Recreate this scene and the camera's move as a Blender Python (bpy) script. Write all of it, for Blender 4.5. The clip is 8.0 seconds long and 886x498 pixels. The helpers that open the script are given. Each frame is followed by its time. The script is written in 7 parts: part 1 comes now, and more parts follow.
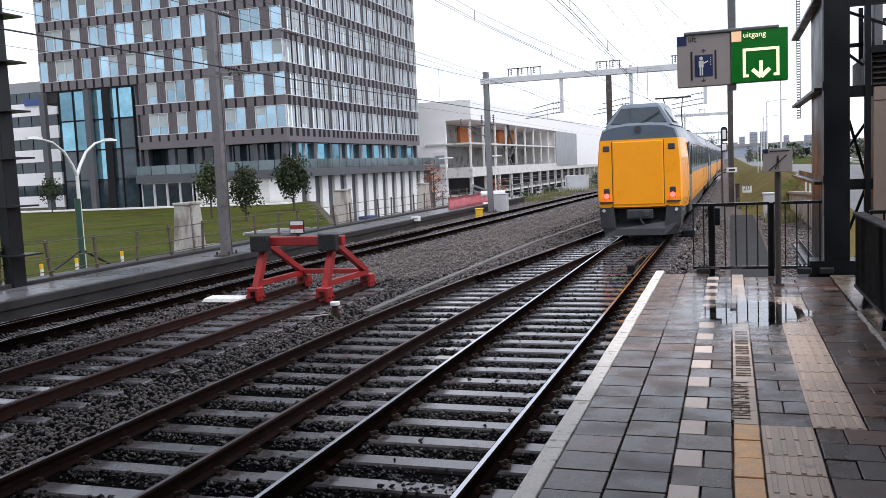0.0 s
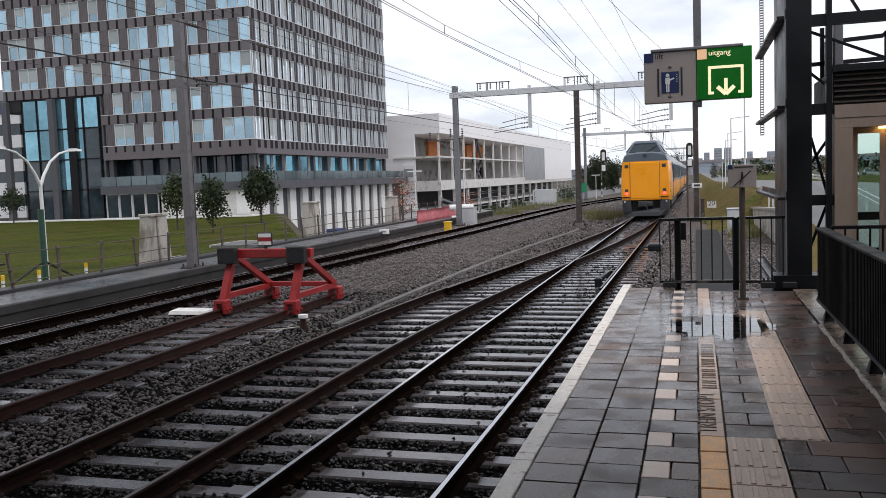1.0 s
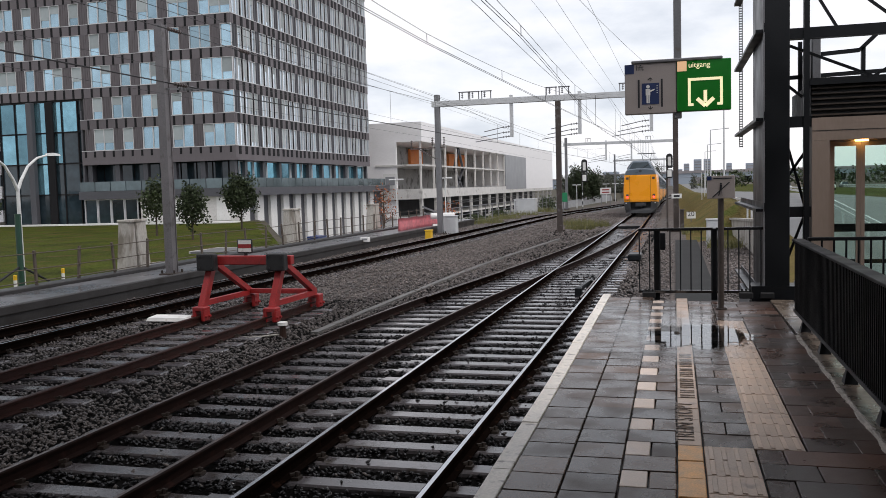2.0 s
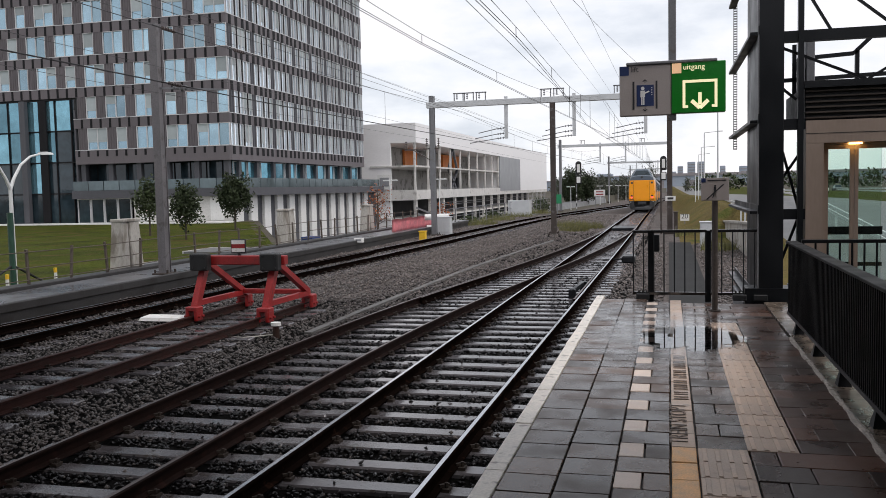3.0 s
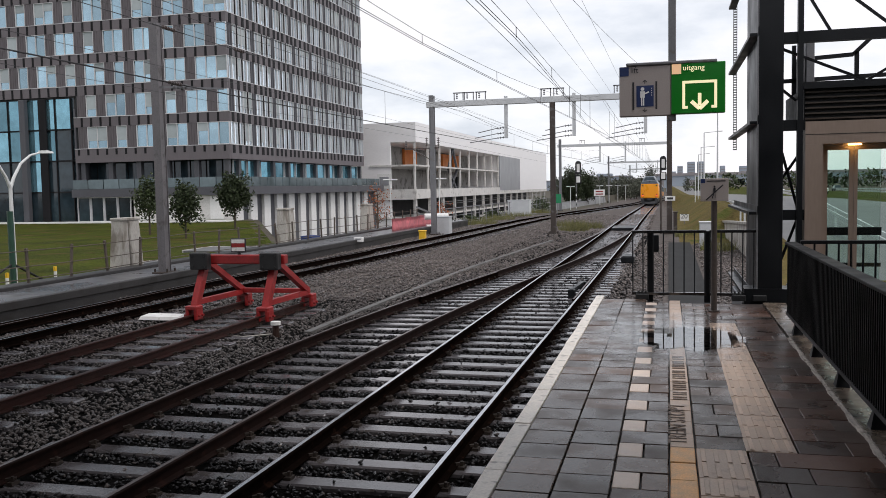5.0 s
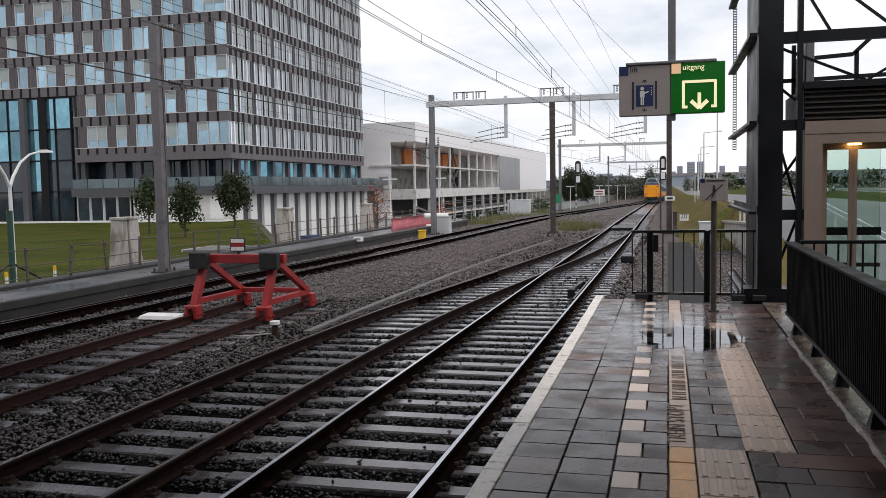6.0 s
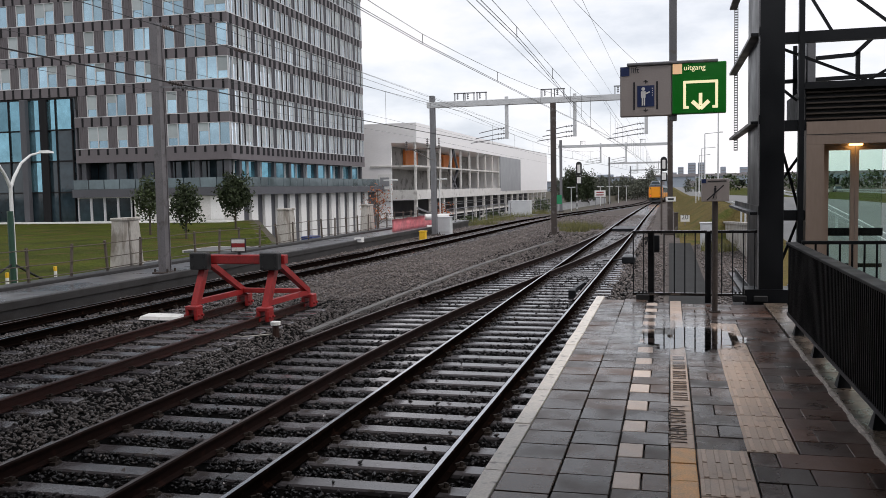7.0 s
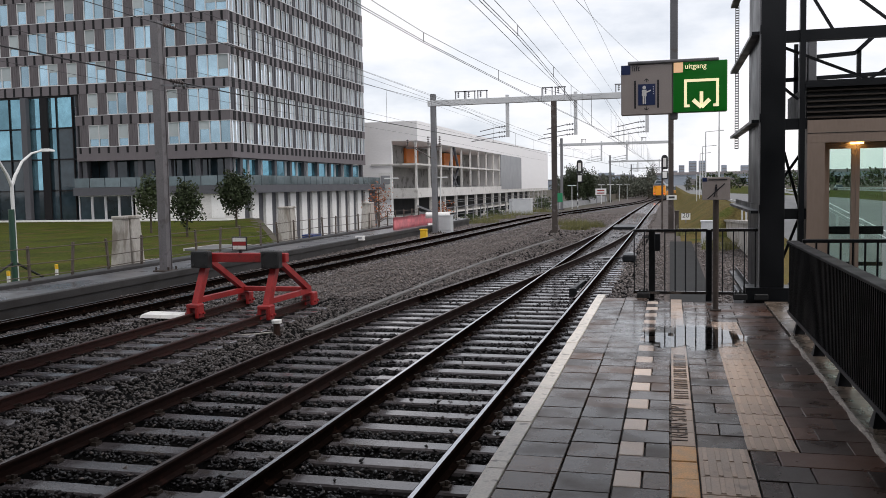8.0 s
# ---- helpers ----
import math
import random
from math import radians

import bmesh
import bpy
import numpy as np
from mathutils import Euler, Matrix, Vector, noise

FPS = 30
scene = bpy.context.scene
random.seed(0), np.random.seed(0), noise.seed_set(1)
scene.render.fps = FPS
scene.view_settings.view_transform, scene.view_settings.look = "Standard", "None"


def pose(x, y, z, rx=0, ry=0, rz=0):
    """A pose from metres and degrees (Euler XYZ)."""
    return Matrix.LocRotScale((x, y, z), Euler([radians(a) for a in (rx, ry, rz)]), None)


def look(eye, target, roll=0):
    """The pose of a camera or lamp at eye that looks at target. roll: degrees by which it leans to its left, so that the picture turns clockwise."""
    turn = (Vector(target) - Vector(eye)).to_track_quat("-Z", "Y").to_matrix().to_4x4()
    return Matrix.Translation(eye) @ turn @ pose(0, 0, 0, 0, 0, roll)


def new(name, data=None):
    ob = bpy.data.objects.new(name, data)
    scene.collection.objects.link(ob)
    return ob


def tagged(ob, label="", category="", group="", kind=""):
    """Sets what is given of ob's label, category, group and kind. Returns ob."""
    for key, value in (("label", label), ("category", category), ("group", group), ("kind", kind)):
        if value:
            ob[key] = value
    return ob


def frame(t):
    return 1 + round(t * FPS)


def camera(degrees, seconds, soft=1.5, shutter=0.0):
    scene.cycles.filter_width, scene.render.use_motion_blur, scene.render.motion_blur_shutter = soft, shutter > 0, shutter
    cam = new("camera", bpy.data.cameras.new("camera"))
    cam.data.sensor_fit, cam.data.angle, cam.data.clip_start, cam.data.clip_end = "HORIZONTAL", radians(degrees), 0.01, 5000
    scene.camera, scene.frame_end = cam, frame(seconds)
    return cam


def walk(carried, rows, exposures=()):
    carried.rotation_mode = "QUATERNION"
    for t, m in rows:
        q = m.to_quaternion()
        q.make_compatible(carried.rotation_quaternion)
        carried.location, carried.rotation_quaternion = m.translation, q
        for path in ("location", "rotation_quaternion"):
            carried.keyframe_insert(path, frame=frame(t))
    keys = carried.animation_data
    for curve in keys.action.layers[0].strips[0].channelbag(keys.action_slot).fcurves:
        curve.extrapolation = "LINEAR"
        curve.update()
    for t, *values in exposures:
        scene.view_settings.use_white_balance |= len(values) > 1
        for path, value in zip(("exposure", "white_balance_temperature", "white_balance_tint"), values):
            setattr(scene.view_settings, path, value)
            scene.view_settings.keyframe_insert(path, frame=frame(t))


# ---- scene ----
cam = camera(54.28, 8.0, soft=0.8)
walk(cam, [
    (0.0, pose(0.009, 0.006, 1.611, 84.640, 2.551, 18.295)),
    (0.5, pose(0.002, -0.003, 1.606, 85.043, 2.263, 17.093)),
    (1.0, pose(0.000, -0.018, 1.610, 85.433, 2.099, 16.210)),
    (1.5, pose(0.006, -0.024, 1.612, 85.782, 1.832, 15.485)),
    (3.0, pose(-0.002, -0.004, 1.602, 86.022, 1.253, 14.603)),
    (3.5, pose(-0.004, -0.008, 1.604, 86.061, 1.248, 14.585)),
    (4.0, pose(-0.004, -0.022, 1.611, 86.013, 1.271, 14.587)),
    (4.5, pose(-0.002, -0.024, 1.611, 85.990, 1.195, 14.590)),
    (6.0, pose(0.003, -0.014, 1.606, 85.963, 1.062, 14.572)),
    (6.5, pose(0.001, -0.004, 1.603, 86.020, 1.066, 14.573)),
    (7.0, pose(0.000, 0.000, 1.600, 86.023, 1.046, 14.629)),
    (7.5, pose(-0.003, 0.002, 1.599, 85.972, 0.991, 14.634)),
    (8.0, pose(-0.001, -0.012, 1.604, 85.902, 1.040, 14.676)),
], exposures=[(0.0, 0.70, 6090, 13), (0.5, 0.41, 6240, 12), (1.0, 0.30, 6350, 12), (1.5, 0.24, 6460, 12), (3.0, 0.20, 6480, 12), (8.0, 0.20, 6480, 12)])

# ---- sky and light ----
world = bpy.data.worlds.new("overcast_sky")
scene.world = world
world.use_nodes = True
wn, wl = world.node_tree.nodes, world.node_tree.links
wn.clear()
w_out = wn.new("ShaderNodeOutputWorld")
w_bg = wn.new("ShaderNodeBackground")
w_sky = wn.new("ShaderNodeTexSky")
w_sky.sky_type = "NISHITA"
w_sky.sun_disc = False
w_sky.sun_elevation = radians(53)
w_sky.sun_rotation = radians(118)
w_dim = wn.new("ShaderNodeVectorMath")
w_dim.operation = "SCALE"
w_dim.inputs["Scale"].default_value = 0.10
w_co = wn.new("ShaderNodeTexCoord")
w_map = wn.new("ShaderNodeMapping")
w_map.inputs["Scale"].default_value = (1.0, 1.0, 2.6)
w_map.inputs["Location"].default_value = (0.35, 0.1, 0.0)
w_cloud = wn.new("ShaderNodeTexNoise")
w_cloud.inputs["Scale"].default_value = 3.2
w_cloud.inputs["Detail"].default_value = 7
w_cloud.inputs["Roughness"].default_value = 0.55
w_ramp = wn.new("ShaderNodeValToRGB")
w_ramp.color_ramp.elements[0].position = 0.39
w_ramp.color_ramp.elements[0].color = (0.60, 0.65, 0.72, 1)
w_ramp.color_ramp.elements[1].position = 0.61
w_ramp.color_ramp.elements[1].color = (1.03, 1.0, 1.015, 1)
w_mid = w_ramp.color_ramp.elements.new(0.50)
w_mid.color = (0.84, 0.87, 0.91, 1)
w_mix = wn.new("ShaderNodeMixRGB")
w_mix.inputs[0].default_value = 0.90
wl.new(w_sky.outputs[0], w_dim.inputs[0])
wl.new(w_co.outputs["Generated"], w_map.inputs[0])
wl.new(w_map.outputs[0], w_cloud.inputs["Vector"])
wl.new(w_cloud.outputs["Fac"], w_ramp.inputs[0])
wl.new(w_dim.outputs[0], w_mix.inputs[1])
wl.new(w_ramp.outputs[0], w_mix.inputs[2])
wl.new(w_mix.outputs[0], w_bg.inputs["Color"])
w_bg.inputs["Strength"].default_value = 1.0
wl.new(w_bg.outputs[0], w_out.inputs["Surface"])

sun = new("sun", bpy.data.lights.new("sun", "SUN"))
sun.data.energy = 1.35
sun.data.angle = radians(25)
sun.data.color = (1.0, 0.96, 0.9)
sun.matrix_world = look((0, 0, 50), (-30, 16, 0))


# ---- materials ----
def material(name, base, rough=0.6, metal=0.0, scale=6.0, vary=0.25, fine=60.0, bump=0.15, depth=0.01,
             stain=None, stain_at=0.55, rough_vary=0.1, stretch=(1, 1, 1), island=0.0, spec=0.5, coat=0.0, hue=None):
    m = bpy.data.materials.new(name)
    m.use_nodes = True
    n, l = m.node_tree.nodes, m.node_tree.links
    b = n["Principled BSDF"]
    b.inputs["Metallic"].default_value = metal
    b.inputs["Specular IOR Level"].default_value = spec
    b.inputs["Coat Weight"].default_value = coat
    co = n.new("ShaderNodeNewGeometry")
    mp = n.new("ShaderNodeMapping")
    mp.inputs["Scale"].default_value = stretch
    l.new(co.outputs["Position"], mp.inputs[0])
    big = n.new("ShaderNodeTexNoise")
    big.inputs["Scale"].default_value = scale
    big.inputs["Detail"].default_value = 4
    small = n.new("ShaderNodeTexNoise")
    small.inputs["Scale"].default_value = fine
    small.inputs["Detail"].default_value = 3
    l.new(mp.outputs[0], big.inputs["Vector"])
    l.new(mp.outputs[0], small.inputs["Vector"])
    add = n.new("ShaderNodeMath")
    add.operation = "ADD"
    l.new(big.outputs["Fac"], add.inputs[0])
    l.new(small.outputs["Fac"], add.inputs[1])
    ramp = n.new("ShaderNodeMapRange")
    ramp.inputs["From Min"].default_value = 0.6
    ramp.inputs["From Max"].default_value = 1.4
    ramp.inputs["To Min"].default_value = 1 - vary
    ramp.inputs["To Max"].default_value = 1 + vary
    l.new(add.outputs[0], ramp.inputs["Value"])
    factor = ramp.outputs[0]
    if island:
        rnd = n.new("ShaderNodeMapRange")
        rnd.inputs["To Min"].default_value = 1 - island
        rnd.inputs["To Max"].default_value = 1 + island
        mul = n.new("ShaderNodeMath")
        mul.operation = "MULTIPLY"
        oi = n.new("ShaderNodeObjectInfo")
        both = n.new("ShaderNodeMath")
        both.operation = "ADD"
        frac = n.new("ShaderNodeMath")
        frac.operation = "FRACT"
        l.new(oi.outputs["Random"], both.inputs[0])
        l.new(co.outputs["Random Per Island"], both.inputs[1])
        l.new(both.outputs[0], frac.inputs[0])
        l.new(frac.outputs[0], rnd.inputs["Value"])
        l.new(factor, mul.inputs[0])
        l.new(rnd.outputs[0], mul.inputs[1])
        factor = mul.outputs[0]
    tint = n.new("ShaderNodeVectorMath")
    tint.operation = "SCALE"
    tint.inputs[0].default_value = base
    l.new(factor, tint.inputs["Scale"])
    colour = tint.outputs[0]
    if stain:
        sm = n.new("ShaderNodeMapRange")
        sm.inputs["From Min"].default_value = stain_at
        sm.inputs["From Max"].default_value = stain_at + 0.12
        sn = n.new("ShaderNodeTexNoise")
        sn.inputs["Scale"].default_value = scale * 1.7
        sn.inputs["Detail"].default_value = 6
        l.new(mp.outputs[0], sn.inputs["Vector"])
        l.new(sn.outputs["Fac"], sm.inputs["Value"])
        mx = n.new("ShaderNodeMixRGB")
        mx.inputs[2].default_value = (*stain, 1)
        l.new(sm.outputs[0], mx.inputs[0])
        l.new(colour, mx.inputs[1])
        colour = mx.outputs[0]
    if hue:
        oi2 = n.new("ShaderNodeObjectInfo")
        hx = n.new("ShaderNodeMixRGB")
        hx.blend_type = "MULTIPLY"
        hx.inputs[0].default_value = 1.0
        hr = n.new("ShaderNodeValToRGB")
        hr.color_ramp.elements[0].color = (*hue[0], 1)
        hr.color_ramp.elements[1].color = (*hue[1], 1)
        sc = n.new("ShaderNodeMath")
        sc.operation = "MULTIPLY"
        sc.inputs[1].default_value = 7.31
        fc = n.new("ShaderNodeMath")
        fc.operation = "FRACT"
        l.new(oi2.outputs["Random"], sc.inputs[0])
        l.new(sc.outputs[0], fc.inputs[0])
        l.new(fc.outputs[0], hr.inputs[0])
        l.new(colour, hx.inputs[1])
        l.new(hr.outputs[0], hx.inputs[2])
        colour = hx.outputs[0]
    l.new(colour, b.inputs["Base Color"])
    rr = n.new("ShaderNodeMapRange")
    rr.inputs["From Min"].default_value = 0.3
    rr.inputs["From Max"].default_value = 0.7
    rr.inputs["To Min"].default_value = max(0.02, rough - rough_vary)
    rr.inputs["To Max"].default_value = min(1.0, rough + rough_vary)
    l.new(big.outputs["Fac"], rr.inputs["Value"])
    l.new(rr.outputs[0], b.inputs["Roughness"])
    if bump:
        bp = n.new("ShaderNodeBump")
        bp.inputs["Strength"].default_value = bump
        bp.inputs["Distance"].default_value = depth
        l.new(small.outputs["Fac"], bp.inputs["Height"])
        l.new(bp.outputs[0], b.inputs["Normal"])
    return m


def glow(name, colour, strength):
    m = bpy.data.materials.new(name)
    m.use_nodes = True
    b = m.node_tree.nodes["Principled BSDF"]
    b.inputs["Base Color"].default_value = (*colour, 1)
    b.inputs["Emission Color"].default_value = (*colour, 1)
    b.inputs["Emission Strength"].default_value = strength
    return m


def clear_glass(name, tint, rough=0.02, mix=0.5):
    m = bpy.data.materials.new(name)
    m.use_nodes = True
    n, l = m.node_tree.nodes, m.node_tree.links
    n.clear()
    out = n.new("ShaderNodeOutputMaterial")
    tr = n.new("ShaderNodeBsdfTransparent")
    tr.inputs["Color"].default_value = (*tint, 1)
    gl = n.new("ShaderNodeBsdfGlossy")
    gl.inputs["Roughness"].default_value = rough
    gl.inputs["Color"].default_value = (0.9, 0.95, 0.95, 1)
    fr = n.new("ShaderNodeFresnel")
    fr.inputs["IOR"].default_value = 1.5
    mx = n.new("ShaderNodeMixShader")
    l.new(fr.outputs[0], mx.inputs[0])
    l.new(tr.outputs[0], mx.inputs[1])
    l.new(gl.outputs[0], mx.inputs[2])
    l.new(mx.outputs[0], out.inputs["Surface"])
    return m


M = {}
M["ballast"] = material("ballast_stone", (0.100, 0.085, 0.078), 0.8, spec=0.1, scale=0.9, vary=0.5, fine=14, bump=0.9, depth=0.05, stain=(0.050, 0.042, 0.037), stain_at=0.56)
# darker ballast copies: shade between sleepers and under the roof put into the colour
M["ballast_shaded"] = material("shaded_track_bed", (0.004, 0.0036, 0.0034), 0.8, spec=0.03, scale=1.2, vary=0.35, fine=45, bump=0.9, depth=0.03)
M["stone_damp_shaded"] = material("damp_shaded_gravel_stone", (0.096, 0.083, 0.079), 0.4, spec=0.3, scale=1.0, vary=0.3, fine=80, bump=0.3, island=0.4)
M["stone_shaded"] = material("shaded_wet_gravel_stone", (0.011, 0.010, 0.011), 0.30, spec=0.30, scale=1.0, vary=0.3, fine=80, bump=0.3, island=0.6)
M["stone"] = material("wet_gravel_stone", (0.145, 0.122, 0.112), 0.36, spec=0.3, scale=1.0, vary=0.3, fine=80, bump=0.3, island=0.5)
M["concrete_wet"] = material("wet_sleeper_concrete", (0.100, 0.092, 0.098), 0.17, spec=0.55, scale=3, vary=0.25, fine=50, bump=0.12, depth=0.004, stain=(0.06, 0.05, 0.044), stain_at=0.58, island=0.2, rough_vary=0.12)
M["concrete"] = material("weathered_concrete", (0.40, 0.375, 0.34), 0.75, scale=1.6, vary=0.3, fine=25, bump=0.3, depth=0.01, stain=(0.20, 0.175, 0.145), stain_at=0.52, stretch=(1, 1, 0.35))
M["concrete_dark"] = material("damp_dark_concrete", (0.032, 0.030, 0.030), 0.5, spec=0.3, scale=0.8, vary=0.3, fine=30, bump=0.3, stain=(0.022, 0.02, 0.019), stain_at=0.52)
M["rail_rust"] = material("rusty_rail_side", (0.006, 0.0038, 0.0032), 0.85, metal=0.0, spec=0.0, scale=5, vary=0.4, fine=70, bump=0.2, stain=(0.028, 0.014, 0.010), stain_at=0.6)
M["rail_shine"] = material("polished_rail_head", (0.48, 0.49, 0.52), 0.22, metal=1.0, scale=4, vary=0.1, fine=90, bump=0.03, rough_vary=0.05, stretch=(1, 0.1, 1))
M["rail_dull"] = material("brown_rail_head", (0.050, 0.027, 0.021), 0.36, metal=0.4, scale=6, vary=0.3, fine=60, bump=0.1)
M["rail_siding"] = material("red_brown_rusty_rail", (0.028, 0.0098, 0.0075), 0.5, spec=0.15, scale=5, vary=0.4, fine=70, bump=0.2, stain=(0.034, 0.014, 0.010), stain_at=0.58)
M["rail_brown"] = material("dark_brown_rusty_rail", (0.012, 0.006, 0.005), 0.7, spec=0.05, scale=5, vary=0.4, fine=70, bump=0.2, stain=(0.022, 0.010, 0.008), stain_at=0.58)
M["steel_mid"] = material("aged_galvanised_mast", (0.15, 0.14, 0.145), 0.5, metal=0.3, scale=2, vary=0.25, fine=40, bump=0.08, stain=(0.09, 0.08, 0.078), stain_at=0.56)
M["clip"] = material("rusty_fastening", (0.035, 0.025, 0.02), 0.65, metal=0.2, scale=20, vary=0.4)
M["steel_black"] = material("black_painted_steel", (0.009, 0.010, 0.012), 0.40, spec=0.3, scale=2, vary=0.25, fine=40, bump=0.05, rough_vary=0.1)
M["steel_grey"] = material("grey_galvanised_steel", (0.19, 0.19, 0.20), 0.5, metal=0.3, scale=3, vary=0.2, fine=40, bump=0.06, stain=(0.15, 0.12, 0.10), stain_at=0.63)
M["steel_light"] = material("pale_galvanised_beam", (0.55, 0.56, 0.57), 0.5, metal=0.1, scale=2, vary=0.12, fine=40, bump=0.05)
M["steel_brown"] = material("brown_weathered_mast", (0.062, 0.048, 0.042), 0.6, metal=0.2, scale=2, vary=0.35, fine=40, bump=0.1, stain=(0.12, 0.11, 0.105), stain_at=0.58)
M["paver"] = material("damp_dark_paver", (0.072, 0.051, 0.039), 0.27, spec=0.3, scale=3.0, vary=0.4, fine=110, bump=0.25, depth=0.003, island=0.45, rough_vary=0.2, hue=((0.85, 0.95, 1.1), (1.25, 0.98, 0.8)))
M["paver_pale"] = material("pale_pink_paver", (0.74, 0.60, 0.51), 0.45, scale=6, vary=0.15, fine=90, bump=0.12, depth=0.003, island=0.15)
M["paver_tactile"] = material("tan_tactile_paver", (0.50, 0.37, 0.285), 0.42, scale=4, vary=0.2, fine=90, bump=0.12, depth=0.003, island=0.15, stain=(0.3, 0.22, 0.18), stain_at=0.6)
M["paver_orange"] = material("ochre_paver", (0.74, 0.39, 0.14), 0.42, scale=9, vary=0.3, fine=90, bump=0.12, depth=0.003, island=0.12)
M["edge"] = material("worn_white_edge_stone", (0.82, 0.76, 0.69), 0.5, scale=7, vary=0.2, fine=60, bump=0.25, depth=0.005, stain=(0.34, 0.3, 0.27), stain_at=0.58, island=0.06)
M["joint"] = material("dark_joint_sand", (0.03, 0.028, 0.026), 0.6, scale=5, vary=0.3)
M["grass"] = material("mown_grass", (0.046, 0.056, 0.008), 0.9, spec=0.05, scale=0.35, vary=0.75, fine=7, bump=1.0, depth=0.08, stain=(0.070, 0.056, 0.017), stain_at=0.52)
M["grass_rough"] = material("rough_yellow_grass", (0.120, 0.092, 0.034), 0.9, spec=0.05, scale=0.35, vary=0.45, fine=9, bump=1.0, depth=0.12, stain=(0.07, 0.08, 0.02), stain_at=0.53)
M["earth"] = material("dark_earth_ground", (0.085, 0.075, 0.062), 0.9, spec=0.1, scale=0.3, vary=0.35, fine=12, bump=0.5, depth=0.05, stain=(0.06, 0.075, 0.03), stain_at=0.55)
M["asphalt"] = material("grey_paving", (0.11, 0.11, 0.11), 0.6, scale=0.5, vary=0.25, fine=30, bump=0.1)
M["facade"] = material("brown_grey_facade_panel", (0.128, 0.112, 0.119), 0.5, metal=0.1, scale=0.5, vary=0.12, fine=9, bump=0.1, stretch=(3, 3, 0.3), island=0.1)
M["facade_dark"] = material("dark_grey_fascia", (0.070, 0.070, 0.080), 0.5, scale=0.6, vary=0.15, fine=12, bump=0.05)
M["facade_slot"] = material("black_facade_slot", (0.010, 0.0095, 0.011), 0.6, spec=0.2, scale=3, vary=0.2)
M["frame_white"] = material("white_window_frame", (0.56, 0.56, 0.57), 0.4, scale=2, vary=0.06, fine=30, bump=0.02)
M["glass_sky"] = material("reflective_office_glass", (0.34, 0.47, 0.54), 0.07, metal=0.8, scale=0.12, vary=0.22, fine=0.6, bump=0.02, depth=0.02, island=0.28, rough_vary=0.03)
M["glass_dark"] = material("dark_tinted_glass", (0.025, 0.04, 0.05), 0.05, metal=0.0, scale=0.3, vary=0.4, fine=1.2, bump=0.02, island=0.4, rough_vary=0.02, spec=0.7)
M["glass_blue"] = material("blue_tinted_glass", (0.16, 0.40, 0.50), 0.06, metal=0.75, scale=0.2, vary=0.3, fine=1.0, bump=0.02, island=0.35, rough_vary=0.02)
M["blind"] = material("pale_window_blind", (0.36, 0.40, 0.41), 0.6, scale=2, vary=0.1, island=0.2)
M["white_clad"] = material("white_metal_cladding", (0.86, 0.84, 0.84), 0.45, scale=0.2, vary=0.06, fine=2, bump=0.03, stretch=(1, 1, 4))
M["grey_clad"] = material("grey_metal_cladding", (0.27, 0.275, 0.29), 0.45, scale=0.3, vary=0.06, fine=3, bump=0.03)
M["pale_conc"] = material("pale_car_park_concrete", (0.60, 0.58, 0.555), 0.75, scale=0.5, vary=0.15, fine=8, bump=0.1, stain=(0.36, 0.34, 0.32), stain_at=0.58)
# near-black base: the shade inside rooms is put into the colour
M["void"] = material("unlit_interior", (0.03, 0.03, 0.032), 0.8, scale=0.5, vary=0.3)
M["orange_wall"] = material("orange_painted_wall", (0.80, 0.25, 0.06), 0.6, scale=0.8, vary=0.2)
M["red"] = material("red_paint", (0.27, 0.014, 0.014), 0.42, scale=3, vary=0.3, fine=40, bump=0.12, stain=(0.14, 0.02, 0.018), stain_at=0.60)
M["rubber"] = material("black_rubber", (0.012, 0.012, 0.013), 0.6, scale=6, vary=0.3, bump=0.1)
M["white"] = material("white_paint", (0.75, 0.74, 0.72), 0.5, scale=4, vary=0.1, stain=(0.5, 0.47, 0.42), stain_at=0.62)
M["train_yellow"] = material("yellow_train_paint", (0.95, 0.35, 0.006), 0.33, scale=1.2, vary=0.06, fine=20, bump=0.02, coat=0.2, stain=(0.82, 0.30, 0.012), stain_at=0.66)
M["train_grey"] = material("blue_grey_train_paint", (0.10, 0.125, 0.155), 0.35, scale=1.2, vary=0.1, fine=20, bump=0.02, coat=0.2)
M["train_dark"] = material("dark_grey_underframe", (0.035, 0.036, 0.039), 0.5, scale=2, vary=0.3, fine=20, bump=0.1)
M["train_black"] = material("black_coupler_recess", (0.008, 0.008, 0.009), 0.6, scale=4, vary=0.3)
M["train_blue"] = material("blue_train_band", (0.03, 0.07, 0.22), 0.35, scale=2, vary=0.1)
M["train_glass"] = material("dark_train_glass", (0.018, 0.03, 0.038), 0.06, scale=1, vary=0.3, fine=4, bump=0.0, spec=0.5)
M["yellow"] = material("yellow_plastic", (0.75, 0.45, 0.02), 0.45, scale=4, vary=0.1)
M["pink"] = material("pink_tarpaulin", (0.85, 0.33, 0.36), 0.5, scale=1.0, vary=0.25, fine=6, bump=0.4, depth=0.05)
M["blue"] = material("blue_plastic", (0.03, 0.06, 0.2), 0.5, scale=2, vary=0.3)
M["bronze"] = material("taupe_metal_cladding", (0.33, 0.255, 0.21), 0.4, metal=0.35, scale=1, vary=0.1, fine=30, bump=0.03, stretch=(1, 1, 0.2))
M["sign_green"] = material("green_sign_face", (0.004, 0.19, 0.013), 0.35, scale=3, vary=0.08)
M["sign_grey"] = material("beige_grey_sign_face", (0.34, 0.30, 0.285), 0.45, scale=3, vary=0.08)
